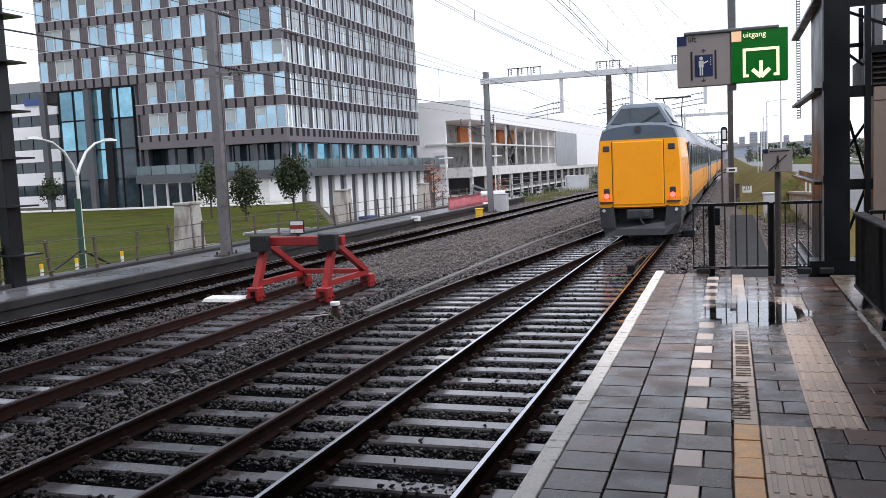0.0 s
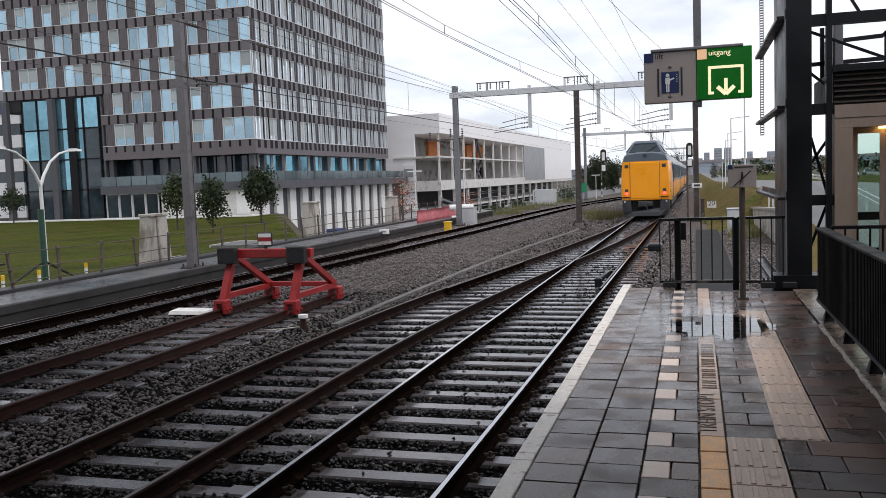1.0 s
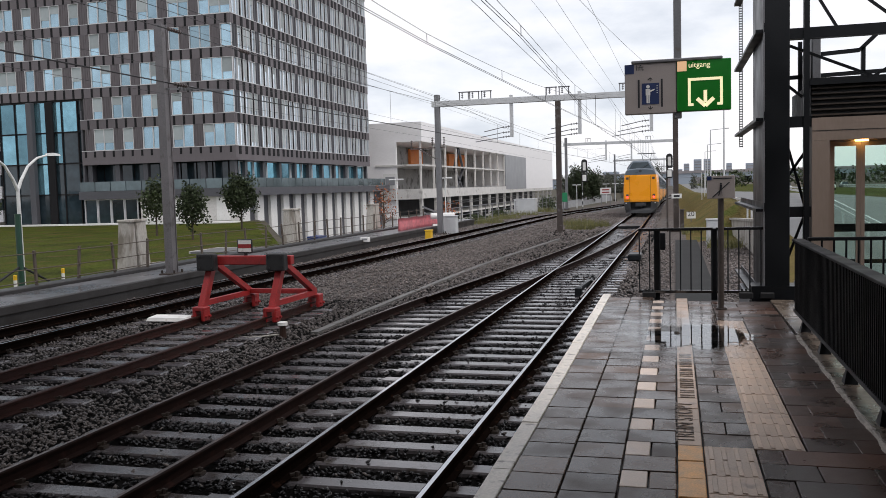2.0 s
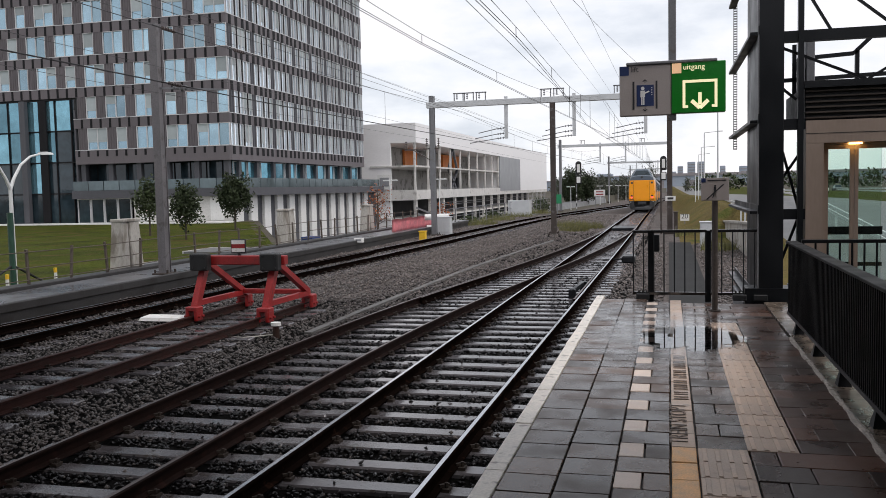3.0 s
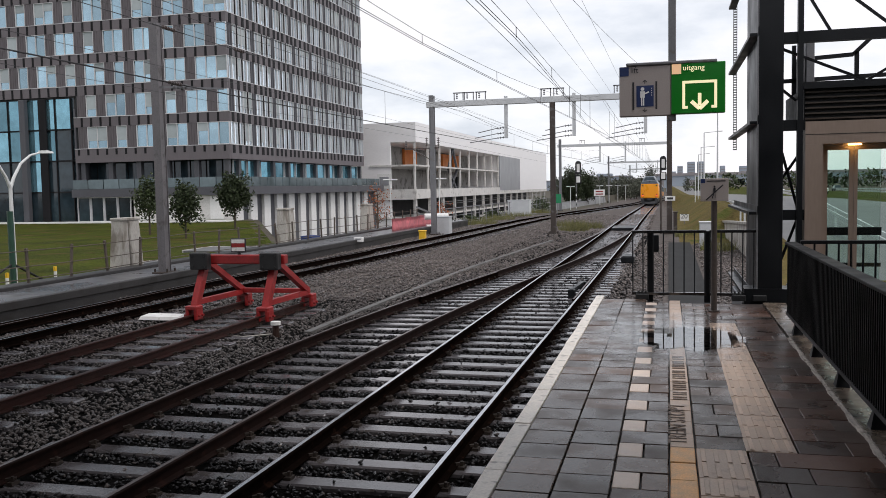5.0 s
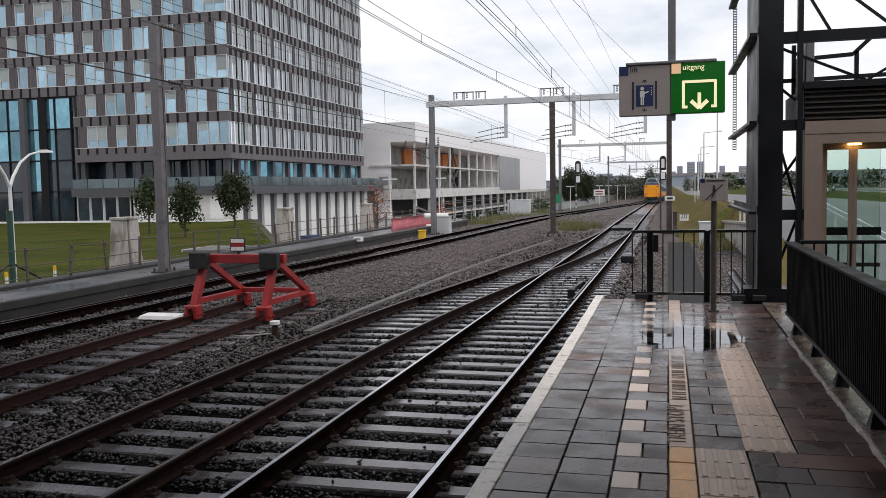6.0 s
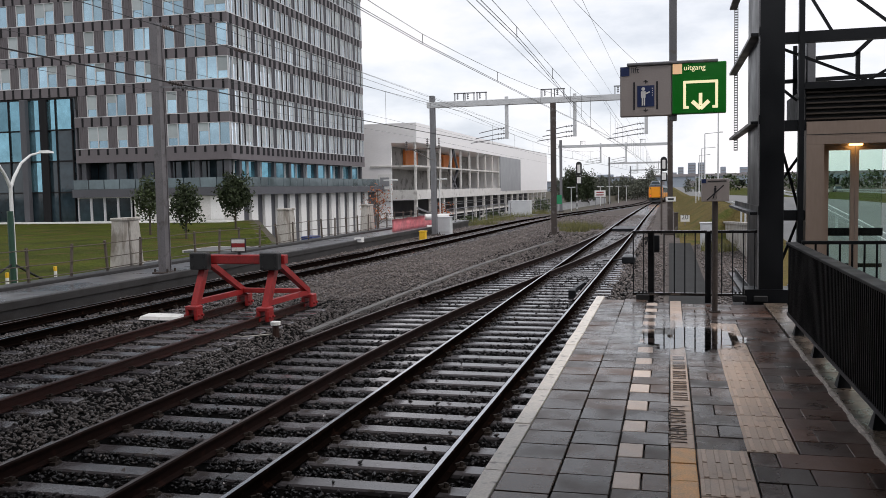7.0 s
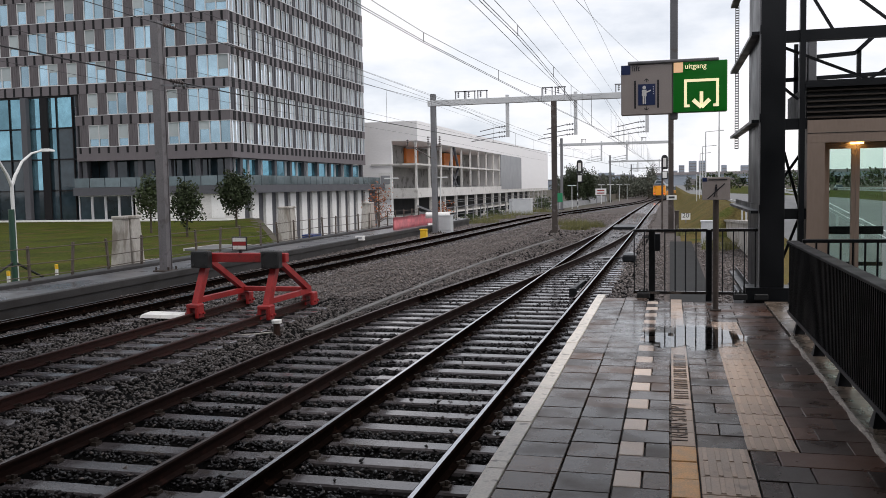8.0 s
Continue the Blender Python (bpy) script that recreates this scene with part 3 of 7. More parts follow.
    me.polygons.foreach_set("material_index", np.repeat(kind, 8))
    tagged(new("ballast_stones", me), "wet dark grey crushed ballast stones", "ballast", "", "stuff")


make_stones()


# ---- platform ----
def platform_body():
    bm = B()
    box(bm, -0.995, 3.6, -30, 12.22, -1.4, -0.035)
    return structure("platform", bm, M["joint"], "station platform of damp dark pavers")


platform = platform_body()


def slab_mesh(w, d, h, m, name="paver", gap=0.0035):
    bm = B()
    box(bm, -w / 2 + gap, w / 2 - gap, -d / 2 + gap, d / 2 - gap, -h, 0, 0, 0.004)
    return mesh_of(name, bm, m)


def lay(me, x, y, name="paver", z=0.0):
    ob = part(name, me, None, platform)
    ob.location = (x, y, z + random.uniform(-0.0025, 0.0025))
    ob.rotation_euler = (random.uniform(-0.007, 0.007), random.uniform(-0.007, 0.007), random.uniform(-0.008, 0.008))
    return ob


def pave():
    edge = slab_mesh(0.118, 1.0, 0.16, M["edge"], "edge_stone", 0.003)
    big = slab_mesh(0.30, 0.293, 0.06, M["paver"])
    half = slab_mesh(0.15, 0.276, 0.06, M["paver"])
    brown, brown_half = slab_mesh(0.30, 0.276, 0.06, M["paver_brown"]), slab_mesh(0.15, 0.276, 0.06, M["paver_brown"])
    full = slab_mesh(0.30, 0.276, 0.06, M["paver"])
    pale = slab_mesh(0.15, 0.276, 0.06, M["paver_pale"])
    yellow = slab_mesh(0.15, 0.30, 0.06, M["paver_orange"])
    strip = slab_mesh(0.15, 0.30, 0.06, M["paver_tactile"])

    bm = B()
    box(bm, -0.144, 0.144, -0.139, 0.139, -0.06, 0, 0, 0.003)
    for i in range(4):
        x = -0.108 + 0.072 * i
        box(bm, x - 0.014, x + 0.014, -0.125, 0.125, 0.0, 0.005, 0, 0.002)
    tact = mesh_of("tactile_paver", bm, M["paver_tactile"])
    for k in range(-4, 13):
        lay(edge, -0.963, 0.66 + 1.0 * k - 0.45, "edge_stone", 0.004)
    for k in range(-8, 42):
        y = 0.1465 + 0.293 * k + 0.01
        if y > 12.2:
            break
        lay(big, -0.754, y)
        lay(big, -0.452, y + 0.05)
    for k in range(-8, 45):
        y = 4.84 - 0.138 + 0.276 * (k - 14)
        if y > 12.15:
            break
        if k % 2 == 0:
            lay(pale, -0.225, y)
            lay(half, -0.072, y)
        else:
            lay(full, -0.149, y)
    for k in range(-6, 41):
        y = 5.36 + 0.15 + 0.30 * (k - 18)
        if y > 12.15:
            break
        lay(yellow if y < 5.36 else strip, 0.081, y)
    # bonded bricks beyond the strip
    for k in range(-10, 62):
        y = 5.36 + 0.138 + 0.276 * (k - 19)
        if y > 12.1:
            break
        lo, hi = (0.16, 0.445) if y > 5.36 else (0.46, 1.25)
        if y > 5.36:
            if k % 2:
                lay(full, 0.31, y)
            else:
                lay(half, 0.235, y)
                lay(half, 0.385, y)
        band = (0.45, 0.742) if 5.36 < y < 10.3 else ((0.16, 0.452) if y < 5.36 else None)
        if band:
            lay(tact, (band[0] + band[1]) / 2, y, "tactile_paver", 0.001)
            start = 0.75 if y > 5.36 else 0.46
        else:
            start = 0.46
        x = start + (0.0 if k % 2 else -0.15)
        while x < 1.15:
            a, b = max(x, start), min(x + 0.30, 1.18)
            if b - a > 0.26:
                lay(brown, (a + b) / 2, y)
            elif b - a > 0.1:
                lay(brown_half, (a + b) / 2, y)
            x += 0.30


pave()


# ---- office tower ----
FX0, FX1, FY, SY1 = -78.6, -45.8, 85.0, 127.5
BAND0, Z0, STOREY = 5.25, 6.85, 3.53


def window_mesh(w, h, glass, name="window", bar=0.05, split=None, rim="frame_white"):
    bm = B()
    box(bm, -w / 2, w / 2, 0.10, 0.16, 0, h, 1)
    for x0, x1, z0, z1 in ((-w / 2, -w / 2 + bar, 0, h), (w / 2 - bar, w / 2, 0, h), (-w / 2 + bar, w / 2 - bar, 0, bar), (-w / 2 + bar, w / 2 - bar, h - bar, h)):
        box(bm, x0, x1, -0.04, 0.16, z0, z1, 0)
    if split:
        box(bm, -w / 2 + bar, w / 2 - bar, 0.06, 0.098, h * split, h - bar, 2)
    return mesh_of(name, bm, [M[rim], glass, M["blind"]])


def panel_mesh(w, h, m, ribs=3, name="panel"):
    bm = B()
    box(bm, -w / 2, w / 2, 0.02, 0.16, 0, h)
    for i in range(ribs):
        x = -w / 2 + w * (i + 0.5) / ribs
        box(bm, x - 0.03, x + 0.03, -0.03, 0.02, 0.02, h - 0.02)
    return mesh_of(name, bm, m)


def make_tower():
    tower = thing("office_building", "grey-brown panelled office tower with strips of reflecting windows", "building")
    floors = 8
    top = Z0 + floors * STOREY
    wh = 2.42
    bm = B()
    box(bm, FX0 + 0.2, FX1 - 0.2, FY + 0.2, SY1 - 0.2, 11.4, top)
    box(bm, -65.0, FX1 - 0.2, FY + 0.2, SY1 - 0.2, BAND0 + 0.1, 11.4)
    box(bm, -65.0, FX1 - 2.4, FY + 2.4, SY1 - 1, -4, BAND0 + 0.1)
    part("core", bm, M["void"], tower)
    # spandrel bands
    for f in range(floors + 1):
        z1 = Z0 + f * STOREY
        z0 = BAND0 if f == 0 else z1 - (STOREY - wh)
        x0 = -65.2 if f < 2 else FX0
        bm = B()
        box(bm, x0, FX1, FY - 0.02, FY + 0.2, z0, z1)
        box(bm, FX1 - 0.2, FX1 + 0.02, FY + 0.2, SY1, z0, z1)
        for fc in bm.faces:
            if fc.calc_center_median().x > FX1 - 0.25:
                fc.material_index = 1
        part("spandrel", bm, [M["facade"], M["facade"]], tower)
        bm = B()
        box(bm, x0, FX1 + 0.05, FY - 0.05, FY - 0.021, z1 - 0.05, z1 + 0.01)
        box(bm, FX1 + 0.021, FX1 + 0.05, FY - 0.05, SY1, z1 - 0.05, z1 + 0.01)
        part("sill", bm, M["frame_white"], tower)
        bm = B()
        x = FX0 + 0.5 + 0.55 * (f % 2)
        while x < FX1 - 0.3:
            if x > x0:
                box(bm, x - 0.13, x + 0.13, FY - 0.05, FY - 0.021, z1 - (0.75 if f == 0 else z1 - z0 - 0.02), z1 - 0.08)
            x += 1.22
        y = FY + 0.9
        while y < SY1 - 0.4:
            box(bm, FX1 + 0.021, FX1 + 0.06, y - 0.27, y + 0.27, z1 - (0.95 if f == 0 else z1 - z0 - 0.02), z1 - 0.08)
            y += 1.18 + 0.28 * ((int(y * 7.3) + f) % 2)
        part("vent_slots", bm, M["facade_slot"], tower, kind="stuff")
    ww, pw = 1.30, 1.22
    wins = [window_mesh(ww, wh, M["glass_sky"], split=s) for s in (None, None, 0.62, 0.35)]
    pan = panel_mesh(pw, wh, M["facade"], 4)
    rows = ["WPWWPWPWWPWPWWPWPWWPWWPWWW", "PWWPWPWWPWWPWPWWPWWPWPWWPW"]
    for f in range(floors):
        z = Z0 + f * STOREY
        row = rows[f % 2]
        for i, c in enumerate(row):
            x = FX1 - (len(row) - i - 0.5) * (FX1 - FX0) / len(row)
            if f < 1.5 and x < -65.0:
                continue
            ob = part("window" if c == "W" else "panel", random.choice(wins) if c == "W" else pan, None, tower)
            ob.location = (x, FY, z)
    sw = [window_mesh(0.80, wh, M["glass_bright"], split=s, bar=0.045) for s in (None, None, 0.7, 0.2)]
    sp = panel_mesh(0.42, wh, M["facade_slot"], 1)
    spw = panel_mesh(1.05, wh, M["facade_dark"], 2)
    for f in range(floors):
        z = Z0 + f * STOREY
        y = FY + 0.3
        k = 0
        rng = random.Random(f // 2 * 3 + 1)
        while y < SY1 - 0.5:
            c = "WWNWNWWPWNWWNWPWWNWNWP"[(k + (f % 2) * 7) % 22]
            w, me = {"W": (0.80, rng.choice(sw)), "N": (0.42, sp), "P": (1.05, spw)}[c]
            if y + w > SY1:
                break
            ob = part("window" if c == "W" else "panel", me, None, tower)
            ob.matrix_local = pose(FX1, y + w / 2, z, 0, 0, 90)
            y += w + 0.02
            k += 1
    # recessed glazed storey behind the terrace
    bm = B()
    box(bm, -65, FX1 - 2.0, FY + 2.2, FY + 2.39, 2.3, BAND0)
    part("terrace_glazing", bm, M["glass_dark"], tower)
    bay = window_mesh(3.1, 2.85, M["glass_blue"], bar=0.06)
    y = FY + 3.6
    while y < SY1 - 2:
        ob = part("window", bay, None, tower)
        ob.matrix_local = pose(FX1 - 0.75, y, 2.35, 0, 0, 90)
        y += 3.3
    bm2 = B()
    box(bm2, -0.3, 0.3, -0.3, 0.3, 0, BAND0 - 2.25, 0, 0.03)
    colm = mesh_of("column", bm2, M["facade_dark"])
    for i in range(6):
        ob = part("column", colm, None, tower)
        ob.location = (-64.5 + i * 3.6, FY + 0.6, 2.25)
    for i in range(10):
        ob = part("column", colm, None, tower)
        ob.location = (FX1 - 0.72, FY + 3 + i * 4.35, 2.25)
    bm = B()
    for i in range(9):
        box(bm, -64 + i * 2.0, -63.92 + i * 2.0, FY + 2.1, FY + 2.2, 2.3, BAND0)
    part("mullions", bm, M["facade_slot"], tower, kind="stuff")
    # podium fascia and glass balustrade
    bm = B()
    box(bm, -65.3, FX1 + 0.8, FY - 0.8, FY + 2.3, 1.35, 2.25)
    box(bm, FX1 - 2.3, FX1 + 0.8, FY + 2.3, SY1 + 7, 1.35, 2.25)
    part("terrace_slab", bm, M["facade_dark"], tower)
    bm = B()
    box(bm, -0.95, 0.95, -0.02, 0.02, 0, 1.05)
    pane = mesh_of("balustrade_pane", bm, M["rail_glass"])
    for i in range(10):
        ob = part("balustrade_pane", pane, None, tower)
        ob.location = (-64.2 + i * 2.0, FY - 0.7, 2.27)
    for i in range(24):
        ob = part("balustrade_pane", pane, None, tower)
        ob.matrix_local = pose(FX1 + 0.7, FY + 0.4 + i * 2.0, 2.27, 0, 0, 90)
    # ground storey: white wall, glass and pale pillars
    bm = B()
    box(bm, -57.8, FX1 + 0.2, FY - 0.2, FY + 0.2, -1.5, 1.35)
    part("white_wall", bm, M["pale_conc"], tower)
    for i in range(4):
        bm = B()
        box(bm, -57.0 + i * 2.9, -55.4 + i * 2.9, FY - 0.26, FY - 0.203, -1.3, 1.3, 0, 0.01)
        part("white_panel", bm, M["white"], tower)
    gw = window_mesh(1.7, 2.8, M["glass_dark"], bar=0.10)
    for i in range(4):
        ob = part("window", gw, None, tower)
        ob.location = (-64.3 + 1.75 * i, FY - 0.1, -1.45)
    bm = B()
    box(bm, FX1 - 1.2, FX1 - 0.6, FY + 0.2, SY1 + 6.8, -6.0, 1.35)
    part("plinth_wall", bm, M["facade_dark"], tower)
    bm = B()
    box(bm, -0.2, 0.2, -0.82, 0.82, -1.4, 6.0, 0, 0.02)
    pil = mesh_of("white_pillar", bm, M["white"])
    for i in range(13):
        ob = part("white_pillar", pil, None, tower)
        ob.location = (FX1 - 0.42, FY + 2.2 + i * 3.45, -4.65)
    # tall glazed entrance under the tower
    bm = B()
    box(bm, -76.3, -65.2, FY + 0.17, FY + 0.5, -1.6, 12.6)
    box(bm, -76.3, -76.1, FY + 0.5, FY + 34.0, -1.6, 11.3)
    part("atrium_glazing", bm, M["glass_dark"], tower)
    for i in range(1, 7):
        bm = B()
        x = FX0 + 0.3 + i * 2.12
        box(bm, x - 0.05, x + 0.05, FY - 0.06, FY + 0.165, -1.6, 12.6)
        part("mullion", bm, M["facade_slot"], tower)
    for z in (1.97, 5.52, 9.07):
        bm = B()
        box(bm, -76.3, -65.2, FY - 0.055, FY + 0.163, z - 0.05, z + 0.05)
        part("transom", bm, M["facade_slot"], tower)
    ag = [window_mesh(2.06, 3.45, M["glass_teal"], bar=0.03, rim="facade_slot"), window_mesh(2.06, 3.45, M["glass_dark"], bar=0.03, rim="facade_slot")]
    for i in range(1, 6):
        for j, z in enumerate((-1.5, 2.05, 5.6, 9.15)):
            ob = part("window", ag[1 if j == 0 or (j == 1 and i != 3) or (j == 2 and i == 5) else 0], None, tower)
            ob.location = (FX0 + 0.3 + (i + 0.5) * 2.12, FY, z)
    bm = B()
    box(bm, -69.6, -68.7, FY - 0.3, FY - 0.06, -1.6, 12.6, 0, 0.03)
    part("dark_fin", bm, M["facade_slot"], tower)
    for x in (FX0 + 0.5, FX0 + 7.0):
        bm = B()
        box(bm, x - 0.38, x + 0.38, FY - 0.7, FY - 0.07, -1.7, 12.6, 0, 0.05)
        part("pillar", bm, M["facade_dark"], tower)
    bm = B()
    box(bm, FX0, -65.2, FY + 0.6, SY1 - 1, 11.3, 11.42)
    box(bm, -65.2, -65.0, FY, FY + 6, -1.6, 11.4)
    part("soffit", bm, M["facade_dark"], tower)
    bm = B()
    box(bm, -85, -45.2, FY - 2.5, FY - 1.0, -1.62, -1.35)
    part("white_kerb", bm, M["white"], tower)


make_tower()


# ---- car park building beyond the tower ----
def make_car_park():
    ob0 = thing("car_park_building", "white clad car park building with open concrete decks", "building")
    X, Y0, Y1 = -40.0, 136.5, 293.0
    roof, lo, hi, bot = 12.5, 0.75, 9.3, -5.9
    yb, yc = 209.0, 230.0
    bm = B()
    box(bm, X - 20, X, Y0, Y1, hi, roof)
    box(bm, X - 20, X - 0.3, yb + 0.2, Y1, lo, hi)
    box(bm, X - 20, X - 4.4, Y0, Y0 + 0.5, bot, hi)
    part("upper_cladding", bm, M["white_clad"], ob0)
    bm = B()
    box(bm, X - 0.3, X + 0.02, yb + 0.2, yc + 9, lo + 0.05, hi)
    part("grey_panel", bm, M["grey_clad"], ob0)
    bm = B()
    box(bm, X - 0.3, X, yc + 9, Y1, lo - 0.1, hi)
    part("white_panel", bm, M["white_clad"], ob0)
    bm = B()
    box(bm, X - 16, X - 8, Y0 + 1, yb, lo, hi - 0.02)
    part("back_wall", bm, M["conc_mid"], ob0)
    # wall coloured near-black so the lower openings look deep in shade
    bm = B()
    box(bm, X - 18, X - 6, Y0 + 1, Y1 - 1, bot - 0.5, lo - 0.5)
    part("shaded_back_wall", bm, M["void"], ob0)
    for z, t in ((lo - 0.8, 0.8), ((lo + hi) / 2 + 0.3, 0.28), (bot + 2.6, 0.25)):
        bm = B()
        box(bm, X - 8, X + (0.05 if t > 0.5 else -0.2), Y0 - 0.2, Y1 if t != 0.28 else yb, z, z + t)
        if t > 0.5:
            box(bm, X - 0.15, X + 0.05, Y0 - 0.2, yb, z + t, z + t + 0.8)
            box(bm, X - 7.5, X, Y0 - 0.35, Y0 - 0.2, z - 0.1, z + t + 0.8)
        part("deck", bm, M["pale_conc"], ob0)
    bm = B()
    box(bm, -0.16, 0.16, -0.22, 0.22, 0, hi - lo, 0, 0.02)
    col = mesh_of("column", bm, M["pale_conc"])
    bm = B()
    box(bm, -0.25, 0.25, -0.36, 0.36, 0, lo - bot, 0, 0.02)
    col2 = mesh_of("column", bm, M["pale_conc"])
    for i in range(10):
        o = part("column", col, None, ob0)
        o.location = (X - 0.4, Y0 + 0.5 + i * 8.0, lo)
    for i in range(18):
        o = part("column", col2, None, ob0)
        o.location = (X - 0.45, Y0 + 0.6 + i * 9.0, bot)
    for i in range(19):
        if i % 3 != 2:
            bm = B()
            y = Y0 + 2 + i * 8.0
            box(bm, X - 0.35, X - 0.15, y, y + 6.8, bot + 0.2, bot + 1.5)
            part("parapet", bm, M["conc_mid"], ob0)
    bm = B()
    for z in (-2.2, -1.3, -0.9):
        beam(bm, (X - 0.05, Y0 + 8, z), (X - 0.05, Y1 - 2, z), 0.06, 0.09)
    for z in (lo + 0.85, lo + 1.1):
        beam(bm, (X - 0.05, Y0 + 14, z), (X - 0.05, yb - 1, z), 0.05, 0.05)
    beam(bm, (X + 0.2, Y0 - 1, -1.4), (X + 0.2, Y0 + 22, -4.6), 0.1, 0.3)
    beam(bm, (X + 0.2, Y0 - 1, -2.3), (X + 0.2, Y0 + 22, -5.5), 0.1, 0.3)
    part("ramp_rail", bm, M["steel_grey"], ob0)
    for y, z, w in ((Y0 + 2.6, 5.7, 6.5), (Y0 + 18, 5.7, 8), (Y0 + 46, 5.7, 6), (Y0 + 56, 5.7, 6)):
        bm = B()
        box(bm, X - 7.9, X - 7.4, y, y + w, z, z + 3.3)
        part("orange_wall", bm, M["orange_wall"], ob0)
    bm = B()
    for a, b in (((Y0 + 28.5, hi), (Y0 + 25, 5.3)), ((Y0 + 28.5, hi), (Y0 + 32, 5.3)), ((Y0 + 25, 5.3), (Y0 + 32.0, lo)), ((Y0 + 32, 5.3), (Y0 + 25.5, lo))):
        beam(bm, (X - 0.9, a[0], a[1]), (X - 0.9, b[0], b[1]), 0.4)
    part("brace", bm, M["facade_dark"], ob0)
    for y in (Y0 + 8, Y0 + 38, Y0 + 58):
        bm = B()
        box(bm, X - 7.8, X - 7.3, y, y + 1.6, lo + 0.05, lo + 3.4)
        part("door", bm, M["void"], ob0)
    bm = B()
    box(bm, X - 6.6, X - 4.2, Y0 - 0.5, Y0 - 0.36, lo + 1.0, lo + 3.4)
    o = part("white_board", bm, M["white"], ob0)
    bm = B()
    box(bm, X - 6.2, X - 4.6, Y0 - 0.56, Y0 - 0.505, lo + 1.5, lo + 2.9)
    part("printed_panel", bm, M["grey_clad"], o)


make_car_park()


def make_left_office():
    ob0 = thing("office_building", "white banded low office block behind the lawn", "building")
    for i in range(5):
        bm = B()
        box(bm, -118, -90, 100, 118, -1.6 + i * 3.3, -1.6 + i * 3.3 + 1.75)
        part("white_band", bm, M["white_clad"], ob0)
        for k in range(12):
            bm = B()
            x = -118.0 + k * 2.33
            box(bm, x + 0.1, x + 2.25, 100.1, 117.9, -1.6 + i * 3.3 + 1.75, -1.6 + i * 3.3 + 3.3)
            part("window", bm, M["glass_dark"], ob0)
    bm = B()
    box(bm, -116, -92, 101, 117, 14.8, 16.5)
    part("plant_storey", bm, M["grey_clad"], ob0)
    bm = B()
    box(bm, -95.5, -91, 99.85, 99.98, 13.0, 14.0)
    part("name_board", bm, M["train_blue"], ob0)


make_left_office()


# ---- old low platform with fence ----
def make_left_wall():
    bm = B()
    box(bm, -16.2, -13.85, -30, 60, -1.4, -0.70, 0, 0.03)
    box(bm, -13.95, -13.80, -30, 60, -0.86, -0.66, 0, 0.02)
    platform_old = structure("pavement_1", bm, M["concrete_dark"], "dark damp concrete edge of an old low platform")
    for k in range(38):
        bm = B()
        y = -15 + 2.0 * k
        box(bm, -15.62, -13.97, y + 0.006, y + 1.994, -0.71, -0.694 + 0.003 * (k % 3), 0, 0.004)
        part("slab", bm, M["slab_wet"], platform_old)
    bm = B()
    box(bm, -16.2, -15.66, -15, 60, -0.72, -0.60, 0, 0.02)
    part("kerb", bm, M["concrete_dark"], platform_old)


make_left_wall()


def fence_post(at, lean):
    ob = thing("fence_post", "rusty steel fence post with wire rails on the old platform", "fence post", "fence posts on the old platform", at)
    bm = B()
    box(bm, -0.03, 0.03, -0.038, 0.038, -0.02, 0.98, 0, 0.008)
    part("post", bm, M["wood_post"], ob)
    bm = B()
    box(bm, -0.09, 0.09, -0.09, 0.09, -0.015, 0.012, 0, 0.005)
    part("foot_plate", bm, M["clip"], ob)
    ob.rotation_euler = (lean, 0, 0)
    return ob


for i in range(26):
    y = 13.8 + 1.62 * i
    fence_post((-15.9, y, -0.69), (0.10, -0.06, 0.14, 0.04, -0.1)[i % 5])
fence_wire = thing("fence_rail", "thin rusty steel rails along the fence posts", "fence")
for z in (0.22, -0.18, -0.50):
    for i in range(25):
        bm = B()
        y = 13.8 + 1.62 * i
        rod(bm, (-15.84, y, z + 0.02 * math.sin(i)), (-15.84, y + 1.62, z + 0.02 * math.sin(i + 1)), 0.014, seg=5)
        part("rail", bm, M["wood_post"], fence_wire)


def concrete_block(y, h):
    ob = thing("concrete_block", "tall tapered pair of pale weathered concrete abutment slabs", "concrete block", "abutment slabs", (-16.6, y, -1.2))
    ob.scale = (0.6, 0.72, 1.0)
    bm = B()
    loft(bm, [[(-0.5, -0.62, 0), (0.35, -0.62, 0), (0.35, 0.0, 0), (-0.5, 0.0, 0)], [(-0.4, -0.40, h), (0.25, -0.40, h), (0.25, 0.02, h), (-0.4, 0.02, h)]])
    bmesh.ops.bevel(bm, geom=bm.edges[:], offset=0.03, segments=2, affect="EDGES")
    part("slab", bm, M["concrete"], ob)
    bm = B()
    loft(bm, [[(-0.5, 0.10, 0), (0.45, 0.10, 0), (0.45, 0.95, 0), (-0.5, 0.95, 0)], [(-0.4, 0.03, h - 0.02), (0.30, 0.03, h - 0.02), (0.30, 0.78, h - 0.02), (-0.4, 0.78, h - 0.02)]])
    bmesh.ops.bevel(bm, geom=bm.edges[:], offset=0.03, segments=2, affect="EDGES")
    part("slab", bm, M["concrete"], ob)
    bm = B()
    box(bm, -0.45, 0.34, -0.44, 0.83, h - 0.03, h + 0.06, 0, 0.02)
    part("cap", bm, M["concrete"], ob)


concrete_block(23.75, 2.02)
concrete_block(35.6, 2.0)
concrete_block(46.4, 1.95)


